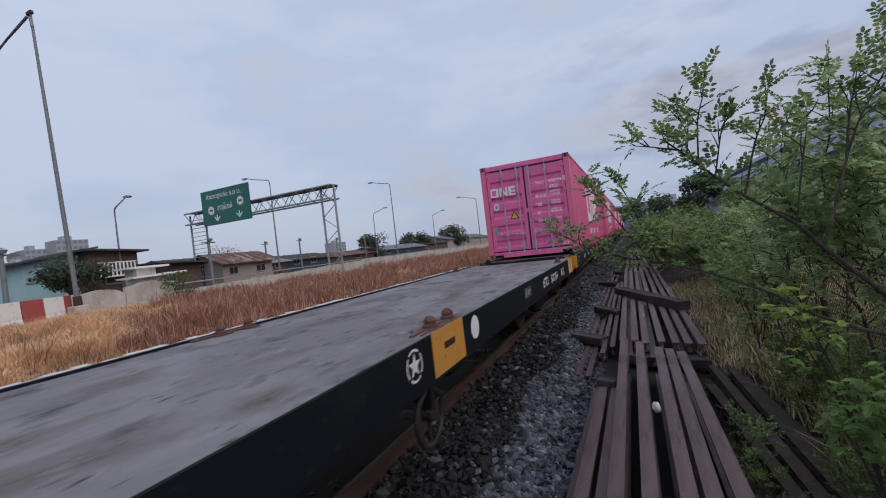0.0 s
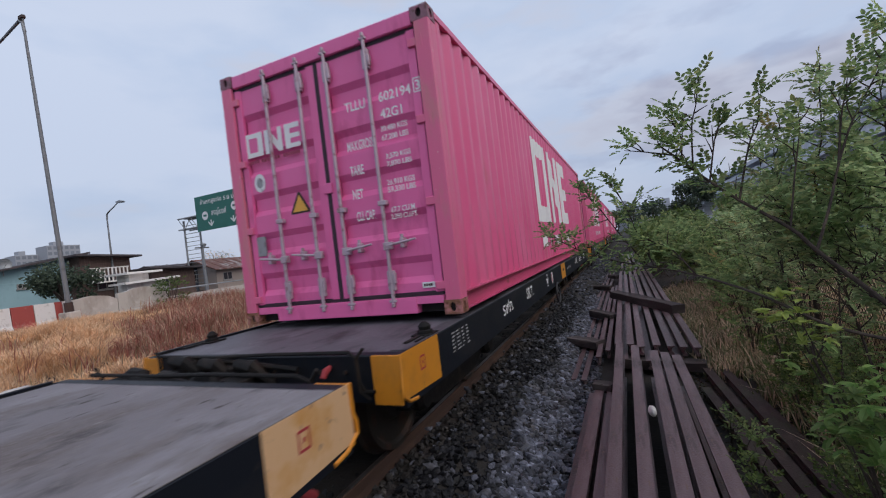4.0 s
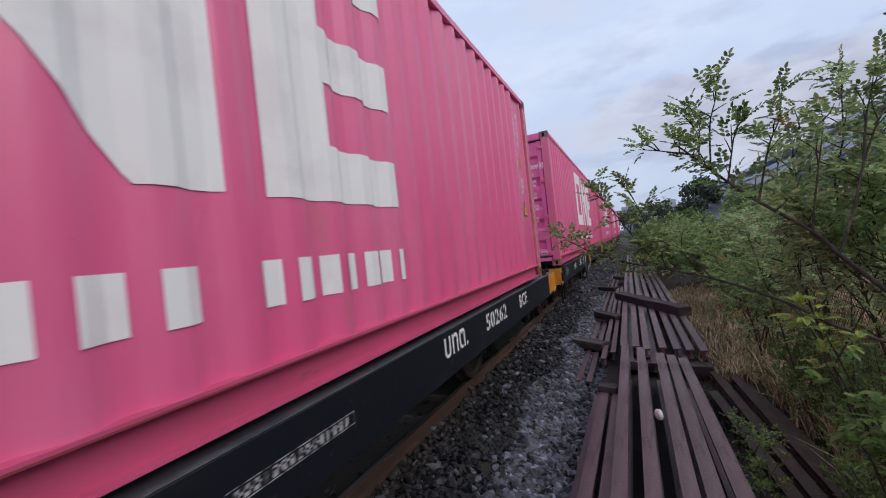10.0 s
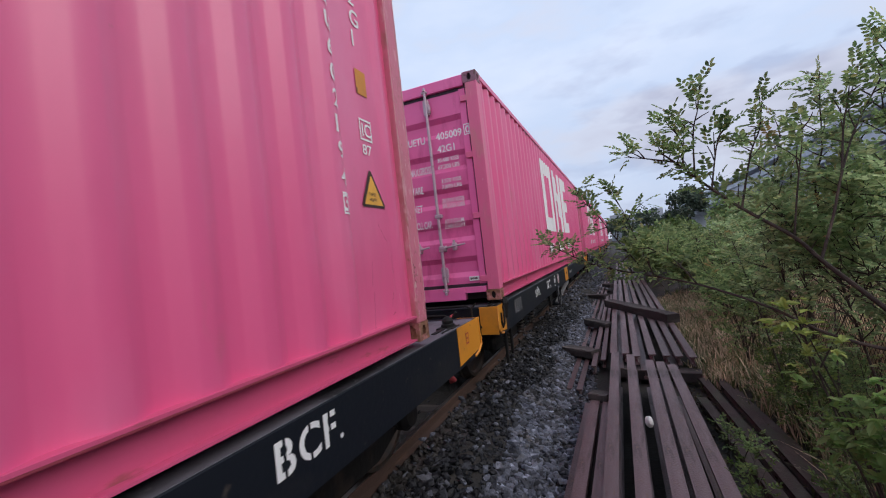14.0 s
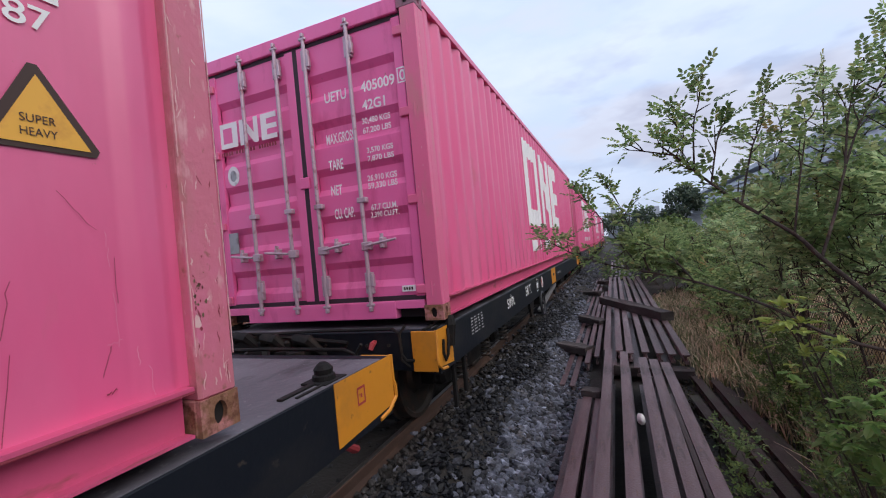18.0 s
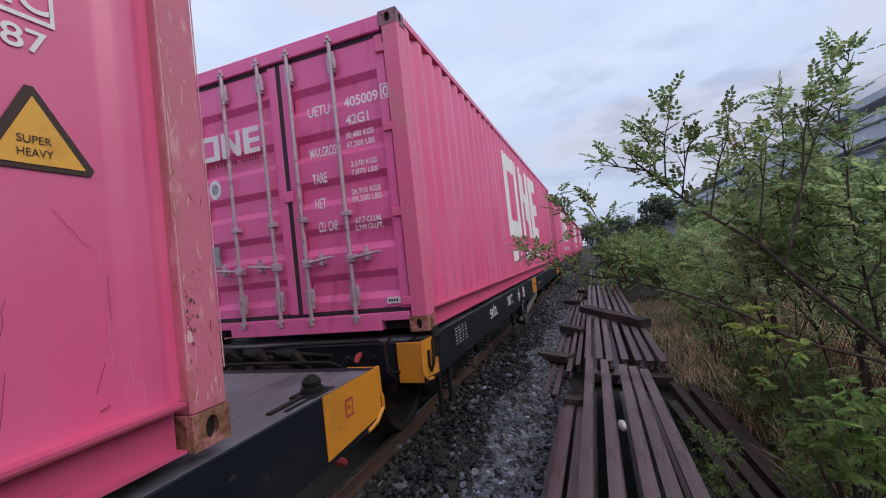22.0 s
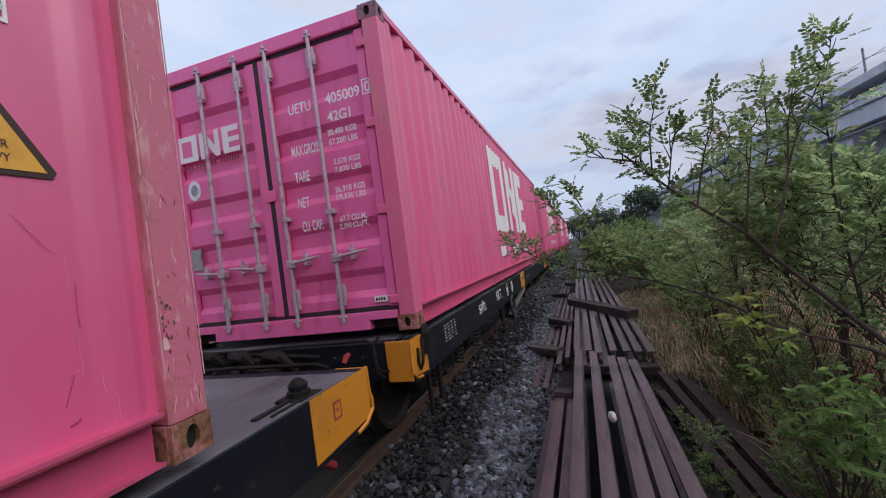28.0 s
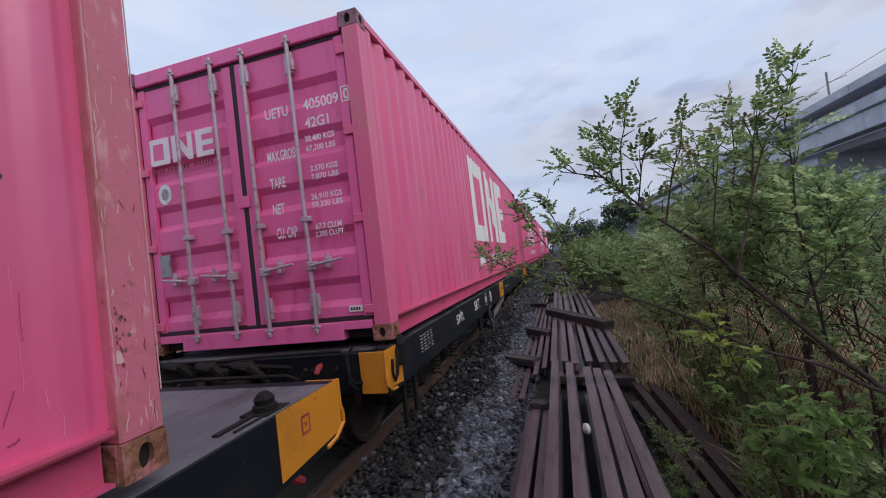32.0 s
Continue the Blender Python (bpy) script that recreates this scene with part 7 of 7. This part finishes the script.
def tree(label, x, y, height, spread, mat, seed, leaf=0.35, count=1500, trunk=0.12):
    r = random.Random(seed)
    ob = thing("tree", pose(x, y, -0.2), label, "tree", "trees in the distance")
    part("trunk", Shape().tube(smooth_line([(0, 0, -0.3), (r.gauss(0, 0.1), r.gauss(0, 0.1), height * 0.35), (r.gauss(0, 0.2), r.gauss(0, 0.2), height * 0.8)]), [trunk * (1 - 0.08 * k) for k in range(9)], 8), BARK, ob, smooth=True)
    hubs = []
    for _ in range(11):
        d = random_dir(r, 0.4)
        hubs.append((Vector((d.x * spread * 0.75, d.y * spread * 0.75, height * 0.62 + d.z * height * 0.33)), spread * r.uniform(0.28, 0.5)))
    for h, _ in hubs:
        part("limb", Shape().tube([(0, 0, height * r.uniform(0.3, 0.5)), h * 0.6 + Vector((0, 0, height * 0.2)), h], [trunk * 0.5, trunk * 0.3, trunk * 0.1], 5), BARK, ob)
    g = Leaves()
    for _ in range(count):
        h, rad = r.choice(hubs)
        p = h + random_dir(r) * rad * r.random() ** 0.4
        g.leaflet(p, random_dir(r), random_dir(r, 0.6), leaf * r.uniform(0.6, 1.2), leaf * 0.55)
    part("crown", g, mat, ob, fix=False)
    return ob


for k in range(9):
    thicket("overgrown bank of shrubs along the far line", (1.3 + 0.5 * (k % 3) + 0.12 * k, 18.5 + k * 5.0, 0), (1.1, 2.9, 1.8 + 0.3 * (k % 2) + 0.06 * k), 14, LEAF_MID if k % 2 else LEAF_DARK_SHADED, 60 + k, G1, every=0.22, leaf_step=0.12, pairs=3, span=0.36, length=0.16, width=0.08, twig=(0.35, 0.7))
for k in range(4):
    tree("hazy tree at the far end of the line", -4 + k * 5.5, 118 + 9 * (k % 2), 6.0 + (k % 3), 4.5, LEAF_FAR, 80 + k, 0.8, 700)
tree("dark leafy tree beside the far line", 6.0, 46, 5.8, 1.8, LEAF_FAR, 41, 0.35, 2600)
tree("green tree beyond the fence", 6.5, 26, 3.3, 2.0, LEAF_MID, 43, 0.22, 2600)
tree("green tree beyond the fence", 8.4, 16, 2.9, 2.0, LEAF, 44, 0.2, 2600)
tree("green tree beyond the fence", 3.2, 34, 2.6, 1.8, LEAF_DARK_SHADED, 45, 0.3, 1800)
tree("dark green tree by the teal house", -34.5, 15.8, 3.55, 2.1, LEAF_FAR, 46, 0.22, 3400)
tree("round dark tree behind the sheds", -55, 84, 6.2, 4.0, LEAF_FAR, 47, 0.5, 1600)
tree("dark tree behind the sheds", -62, 118, 6.6, 5.0, LEAF_FAR, 48, 0.7, 1500)
tree("dark tree behind the sheds", -62, 150, 8.5, 6.0, LEAF_FAR, 49, 0.8, 1500)
tree("bare brown tree over a rusted roof", -47, 37.5, 5.0, 2.2, TANGRASS, 50, 0.2, 700)
tree("young green tree by the wall", -21.0, 13.9, 2.1, 0.8, LEAF_DARK_SHADED, 51, 0.12, 500, 0.04)

# ---- stacked rails and timbers ----
FOOT_UP = [(-p, -q - 0.125) for p, q in rail_profile()]
G2 = "stacked old rails"
# mossy rust, with the shrubs' shade added as a darker base
MOSS_SHADE_RAIL = material("mossy old rail darkened for shade", (0.040, 0.024, 0.023), 0.85, 0, [((0.045, 0.045, 0.028), 4.0, 0.48, 0.62, (1, 0.3, 1)), ((0.070, 0.048, 0.042), 9.0, 0.52, 0.68, (1, 0.3, 1))], 0.3, 60)


def old_rail(x0, y0, x1, y1, ztop, label="rust-brown old rail lying foot up in a stack", dz=0.0, wide=0.88):
    a, b = Vector((x0, y0, 0)), Vector((x1, y1, 0))
    ln = (b - a).length
    g = Shape().prism([(p * wide, q) for p, q in FOOT_UP], "y", 0, ln)
    ob = part("old_rail", g, OLDRAIL, m=pose(x0, y0, ztop, math.degrees(math.atan2(dz, ln)), random.uniform(-2, 2), -math.degrees(math.atan2(x1 - x0, y1 - y0))))
    return tagged(ob, label, "rail", G2)


# near bundle
for x0, x1, y1 in ((-0.225, -0.24, 6.49), (-0.040, -0.045, 6.33), (0.150, 0.172, 6.04), (0.298, 0.292, 5.95), (0.53, 0.41, 5.82)):
    old_rail(x0, -4.0, x1, y1, -0.02)
for x0, x1, y1 in ((-0.545, -0.45, 5.05), (-0.385, -0.32, 5.00), (-0.225, -0.235, 6.2), (-0.03, -0.03, 6.1), (0.29, 0.29, 5.75)):
    old_rail(x0, -4.0, x1, y1, -0.17, "rust-brown old rail lying under others in a stack")
for x0, x1, y1 in ((-0.62, -0.55, 5.3), (-0.24, -0.23, 5.9), (0.15, 0.15, 5.9), (0.55, 0.45, 5.6)):
    old_rail(x0, -4.0, x1, y1, -0.33, "rust-brown old rail at the foot of a stack")
# far bundle
for x0, y0, x1 in ((-0.275, 6.75, -0.34), (-0.105, 6.70, -0.18), (0.035, 6.55, -0.015), (0.240, 6.62, 0.155), (0.415, 6.55, 0.315), (0.565, 6.50, 0.485), (0.725, 6.45, 0.62)):
    old_rail(x0, y0, x1, 18.5, -0.10)
for x0, y0, x1 in ((-0.20, 6.5, -0.26), (0.12, 6.4, 0.06), (0.50, 6.5, 0.40)):
    old_rail(x0, y0, x1, 18.5, -0.26, "rust-brown old rail under others in a stack")
for x0 in (-0.30, -0.12, 0.05, 0.24, 0.42):
    old_rail(x0, 19.0, x0 - 0.05, 31.0, -0.12, "rust-brown old rail far down the stack")
# small side bundle
for x0, x1 in ((-0.975, -0.94), (-0.85, -0.81), (-0.715, -0.67)):
    old_rail(x0, 5.80 + random.uniform(-0.05, 0.08), x1, 21.0, -0.35, "rust-brown old rail in a small side bundle", wide=0.66)
for x0, x1, y0 in ((-0.56, -0.56, 6.55), (-0.44, -0.45, 6.9)):
    old_rail(x0, y0, x1, 15.0, -0.24, "rust-brown old rail in a small side bundle", wide=0.66)
# loose rails among the weeds
for x0, x1, y0, y1 in ((1.10, 0.78, 1.7, 6.4), (1.25, 0.97, 1.5, 6.3), (1.42, 1.03, 1.4, 5.9), (1.0, 0.66, 1.6, 5.6)):
    old_rail(x0, y0, x1, y1, -0.34, "old mossy rail half hidden under weeds").data.materials[0] = MOSS_SHADE_RAIL


def timber(x0, y0, x1, y1, ztop, w=0.20, h=0.14, label="weathered dark timber laid across old rails"):
    d = math.hypot(x1 - x0, y1 - y0)
    g = Shape()
    n = 6
    r = random.Random(round(x0 * 100) + round(y0 * 10))
    # split and worn: slightly uneven along its length
    rings = []
    for k in range(n + 1):
        x = d * k / n
        jig = [r.uniform(-0.008, 0.008) for _ in range(8)]
        c = 0.012
        ring = [(-w / 2 + c, 0), (w / 2 - c, 0), (w / 2, -c), (w / 2, -h + c), (w / 2 - c, -h), (-w / 2 + c, -h), (-w / 2, -h + c), (-w / 2, -c)]
        rings.append([(x, p + jig[i], q + jig[(i + 3) % 8]) for i, (p, q) in enumerate(ring)])
    for ring in rings:
        g.v += ring
    for k in range(n):
        g.f += [(k * 8 + i, k * 8 + (i + 1) % 8, (k + 1) * 8 + (i + 1) % 8, (k + 1) * 8 + i) for i in range(8)]
    g.f += [tuple(range(8)), tuple(range(n * 8, n * 8 + 8))]
    ob = part("timber", g, TIMBER, m=pose(x0, y0, ztop, 0, 0, math.degrees(math.atan2(y1 - y0, x1 - x0))))
    return tagged(ob, label, "timber", "timbers on the stack")


timber(-0.42, 11.5, 0.76, 8.95, 0.06, 0.24, 0.17, "long weathered timber lying askew across old rails")
timber(-1.08, 7.72, -0.56, 7.33, -0.20, 0.22, 0.13)
timber(-0.86, 10.15, -0.38, 9.45, -0.16, 0.22, 0.14)
timber(-1.25, 15.2, -0.60, 14.7, -0.20, 0.24, 0.13)
timber(-0.72, 17.9, -0.42, 17.3, -0.14, 0.24, 0.13)
timber(-0.50, 5.03, -0.30, 4.96, -0.10, 0.14, 0.09, "short timber offcut wedged between old rails")
timber(-0.30, 6.60, 0.80, 6.42, -0.27, 0.20, 0.13, "dark timber bearer under a stack of rails")
timber(-0.9, 2.2, 1.0, 2.2, -0.42, 0.22, 0.06, "dark timber bearer under a stack of rails")
# pale stone wedged in the stack
stone = Shape()
for k in range(1):
    bm = bmesh.new()
    bmesh.ops.create_icosphere(bm, subdivisions=2, radius=0.05)
    for v in bm.verts:
        v.co = Vector((v.co.x * 0.55, v.co.y * 1.25, v.co.z * 0.9)) * (1 + 0.2 * noise.noise(v.co * 25))
tagged(part("pale_stone", bm, WHITE_PAINT, m=pose(0.055, 3.98, 0.0, 0, 15, 20)), "pale broken stone wedged between old rails", "stone")

# ---- fence ----
WIRE = material("rusty fence wire", (0.10, 0.065, 0.05), 0.7, 0.3, [((0.11, 0.06, 0.04), 8.0, 0.5, 0.7, ONE3)])
fence = thing("chain_link_fence", pose(2.15, 0, -0.45), "rusty chain-link fence on brown posts", "fence")
g = Shape()
for k in range(-18, 215):
    y0 = 0.6 + k * 0.066
    for s in (1, -1):
        ya, yb = (y0, y0 + 1.2) if s > 0 else (y0 + 1.2, y0)
        g.tube([(0.002 * s, ya, 0.15), (0.002 * s, yb, 1.75)], 0.0036, 3, caps=False)
part("wire_mesh", g, WIRE, fence, fix=False)
for k in range(8):
    part("post", Shape().box(-0.03, 0.03, 0.8 + k * 2.0, 0.86 + k * 2.0, 0, 1.85, 0.01), BARK, fence)
part("top_wire", Shape().tube([(0, -0.5, 1.75), (0, 15.5, 1.75)], 0.006, 5), WIRE, fence)

# ---- viaduct on the right ----
VIA = material("grey viaduct concrete", (0.52, 0.56, 0.62), 0.85, 0, [((0.40, 0.44, 0.50), 0.3, 0.5, 0.7, (1, 1, 0.3)), ((0.70, 0.73, 0.76), 1.5, 0.55, 0.75, ONE3)], 0.1, 8)
# darker grey with an underside's shade in it, worn by the cable ducts
VIADARK = material("shaded viaduct soffit", (0.20, 0.215, 0.24), 0.9)
BLUESHEET = material("blue sheet cladding", (0.13, 0.23, 0.33), 0.55, 0, [((0.20, 0.30, 0.38), 0.8, 0.5, 0.7, (1, 1, 0.3))])
via = thing("viaduct", pose(20, 0, 0), "grey concrete elevated viaduct with parapets", "viaduct")
for k in range(16):
    y0 = -30 + k * 16
    sec = part("span", Shape().box(1.5, 9, y0, y0 + 15.96, 6.3, 8.9, 0.05), VIA, via)
    part("parapet", Shape().box(0.9, 1.2, y0, y0 + 15.96, 8.85, 9.45, 0.03), VIA, sec)
    part("upper_fascia", Shape().box(-0.25, 1.5, y0, y0 + 15.96, 8.10, 8.82, 0.04), VIA, sec)
    part("lower_fascia", Shape().box(0.0, 1.5, y0, y0 + 15.96, 6.86, 8.06, 0.04), VIA, sec)
    part("ledge", Shape().box(-0.55, 1.3, y0, y0 + 15.96, 9.40, 10.0, 0.03), VIA, sec)
    part("pier", Shape().box(2.8, 5.2, y0 + 6.8, y0 + 9.0, -0.3, 5.4, 0.1), VIA, via)
    part("pier_head", Shape().prism([(0.6, 6.28), (8.6, 6.28), (8.6, 5.7), (5.4, 4.6), (2.6, 4.6), (0.6, 5.7)], "y", y0 + 6.6, y0 + 9.2), VIA, via)
    part("cable_duct", Shape().tube([(0.1, y0, 6.5), (0.1, y0 + 16, 6.5)], 0.09, 6), VIADARK, via)
    p = part("mast", Shape().tube([(0.4, y0 + 3.7, 9.95), (0.4, y0 + 3.7, 12.1)], 0.07, 6), POLE, via, "grey mast on the parapet")
    part("mast_arm", Shape().tube([(0.4, y0 + 3.7, 11.3), (1.6, y0 + 3.7, 11.6)], 0.03, 5), POLE, p)
for z in (11.4,):
    part("cable", Shape().tube([(0.8, -30, z), (0.8, 220, z)], 0.02, 4), POLE, via)
shed = thing("trackside_shed", pose(15, 0, 0), "long blue sheet-clad shed under a viaduct", "shed")
for k in range(22):
    part("cladding_panel", Shape().box(0, 0.06, 8 + k * 3.0, 8 + k * 3.0 + 2.94, -0.3, 3.1, 0.02), BLUESHEET, shed)
part("roof", Shape().prism([(-0.5, 3.1), (4.2, 3.9), (4.2, 4.0), (-0.5, 3.22)], "y", 7.5, 75), ROOF_GREY, shed)
# far end of the line: works sheds and a tower
tower(4.5, 250, 7, 8, 14, 2, 3, "grey water tower block far down the line")
tower(12, 235, 20, 10, 10, 2, 3, "low grey building far down the line")
tower(20, 180, 25, 10, 9, 2, 4, "low grey building far down the line")


# ---- ballast ----
def stones(name, count, spot, size, label, mat=STONE, facets=1):
    base = bmesh.new()
    bmesh.ops.create_icosphere(base, subdivisions=facets, radius=1.0)
    pts = [v.co.copy() for v in base.verts]
    faces = [tuple(v.index for v in f.verts) for f in base.faces]
    base.free()
    r = random.Random(name)
    g = Shape()
    for _ in range(count):
        x, y, z = spot(r)
        s = size * r.uniform(0.5, 1.5)
        sx, sy, sz = s * r.uniform(0.7, 1.2), s * r.uniform(0.7, 1.2), s * r.uniform(0.45, 0.85)
        rot = Euler((r.uniform(-0.7, 0.7), r.uniform(-0.7, 0.7), r.uniform(0, 6.28))).to_matrix()
        k = len(g.v)
        for p in pts:
            q = p * r.uniform(0.62, 1.22)
            w = rot @ Vector((q.x * sx, q.y * sy, q.z * sz))
            g.v.append((x + w.x, y + w.y, z + w.z))
        g.f += [tuple(k + i for i in f) for f in faces]
    return tagged(part(name, g, mat, fix=False), label, "ballast", kind="stuff")


def shoulder(r):
    while True:
        y = 1.4 + 9.0 * r.random() ** 1.25
        x = r.uniform(-1.95, -0.55)
        edge = -1.24 + 0.25 * noise.noise((x * 2, y * 0.9, 5))
        if x > edge and r.random() > 0.45 * max(0.0, min(1.0, (x + 0.95) / 0.25)) or r.random() < 0.07:
            return x, y, ground_z(x, y) + r.uniform(-0.015, 0.03)


def oily(r):
    while True:
        y = 1.0 + 11.0 * r.random() ** 1.2
        x = r.uniform(-1.72, -1.0)
        if x < -1.20 + 0.25 * noise.noise((x * 2, y * 0.9, 5)) or r.random() < 0.12:
            return x, y, ground_z(x, y) + r.uniform(-0.015, 0.03)


def shoulder_far(r):
    y = 10 + 25 * r.random()
    x = r.uniform(-2.0, -0.9)
    return x, y, ground_z(x, y) + r.uniform(-0.02, 0.03)


def crib(r):
    y = -3.0 + 18 * r.random()
    x = r.uniform(-3.9, -1.6)
    return x, y, ground_z(x, y) - 0.02 + r.uniform(-0.03, 0.02)


stones("shoulder_ballast", 6400, shoulder, 0.038, "grey broken ballast stones beside the rails")
def band(r):
    y = 1.4 + 12.0 * r.random() ** 1.3
    x = r.gauss(-0.98, 0.10)
    return min(x, -0.66), y, ground_z(x, y) + r.uniform(0.0, 0.035)


stones("blue_grey_ballast", 1400, band, 0.039, "clean blue-grey ballast stones lying in a band", STONE_PALE)
RUSTY_STONE = material("rust-dusted ballast stone", (0.032, 0.028, 0.027), 0.85, 0, [((0.085, 0.076, 0.072), 7.0, 0.52, 0.66, ONE3), ((0.03, 0.026, 0.024), 4.0, 0.54, 0.66, ONE3)], 0.35, 70, 0.6)


def by_rail(r):
    y = 0.8 + 12.0 * r.random() ** 1.3
    x = r.uniform(-1.90, -1.62) + 0.06 * noise.noise((y * 1.5, 0, 9))
    return x, y, ground_z(x, y) + r.uniform(-0.01, 0.03)


stones("rusty_ballast", 1300, by_rail, 0.030, "brown rust-dusted ballast stones beside the rail", RUSTY_STONE)
stones("oily_ballast", 4600, oily, 0.031, "black oily ballast stones along the rail", STONE_OILY)
stones("far_ballast", 2600, shoulder_far, 0.045, "grey broken ballast stones down the line")
stones("crib_ballast", 5200, crib, 0.032, "dirty ballast stones between the sleepers", STONE_OILY)


def shoulder_back(r):
    return r.uniform(-1.95, -0.6), r.uniform(-4.0, 1.5), 0.0


def back_spot(r):
    x, y, _ = shoulder_back(r)
    return x, y, ground_z(x, y) + r.uniform(-0.015, 0.03)


stones("near_ballast", 2600, back_spot, 0.036, "grey broken ballast stones beside the train")
# loose stones lying on top of the shoulder, each its own piece of the ground
rs = random.Random(77)
blanks = []
for k in range(9):
    base = bmesh.new()
    bmesh.ops.create_icosphere(base, subdivisions=2, radius=1.0)
    turn = [random_dir(rs) for _ in range(9)]
    for v in base.verts:
        # knock flat faces off a ball to get a broken stone
        p = v.co.copy()
        for d in turn:
            over = p.dot(d) - 0.62
            if over > 0:
                p -= d * over
        v.co = Vector((p.x * 1.15, p.y * 0.85, p.z * 0.7))
    me = bpy.data.meshes.new("stone")
    base.to_mesh(me)
    base.free()
    me.materials.append(STONE)
    blanks.append(me)
bed = bpy.data.objects["ground"]
for k in range(300):
    while True:
        x, y = rs.uniform(-1.42, -0.72), 1.45 + 2.6 * rs.random() ** 1.3
        if x > -1.26 + 0.2 * noise.noise((x * 2, y * 0.9, 5)):
            break
    s = 0.036 * rs.uniform(0.7, 1.45)
    ob = new("stone", blanks[k % 9])
    ob.matrix_basis = Matrix.Translation((x, y, ground_z(x, y) + 0.028)) @ Euler((rs.uniform(-0.6, 0.6), rs.uniform(-0.6, 0.6), rs.uniform(0, 6.28))).to_matrix().to_4x4() @ Matrix.Scale(s, 4)
    ob.parent = bed


# ---- what moves ----
def rolled(t):
    """How far the train has come at t seconds, smooth between the known times."""
    ts = [a for a, _ in ROLLED]
    vs = [b for _, b in ROLLED]
    i = min(max(sum(1 for a in ts if a <= t) - 1, 0), len(ts) - 2)
    def slope(k):
        a, b = max(k - 1, 0), min(k + 1, len(ts) - 1)
        return (vs[b] - vs[a]) / (ts[b] - ts[a])
    h = ts[i + 1] - ts[i]
    u = (t - ts[i]) / h
    return (2 * u ** 3 - 3 * u ** 2 + 1) * vs[i] + (u ** 3 - 2 * u ** 2 + u) * h * slope(i) + (3 * u ** 2 - 2 * u ** 3) * vs[i + 1] + (u ** 3 - u ** 2) * h * slope(i + 1)


def motions():
    times = [k * 0.25 for k in range(129)]
    way = [rolled(t) for t in times]
    for ob, y, at in CARS:
        walk(ob, [(t, Matrix.Translation((at.x, y + s, at.z))) for t, s in zip(times, way)])
    for ob in WHEELS:
        p = ob.location.copy()
        walk(ob, [(t, Matrix.Translation(p) @ Matrix.Rotation(-s / 0.43, 4, "X")) for t, s in zip(times, way)])


motions()
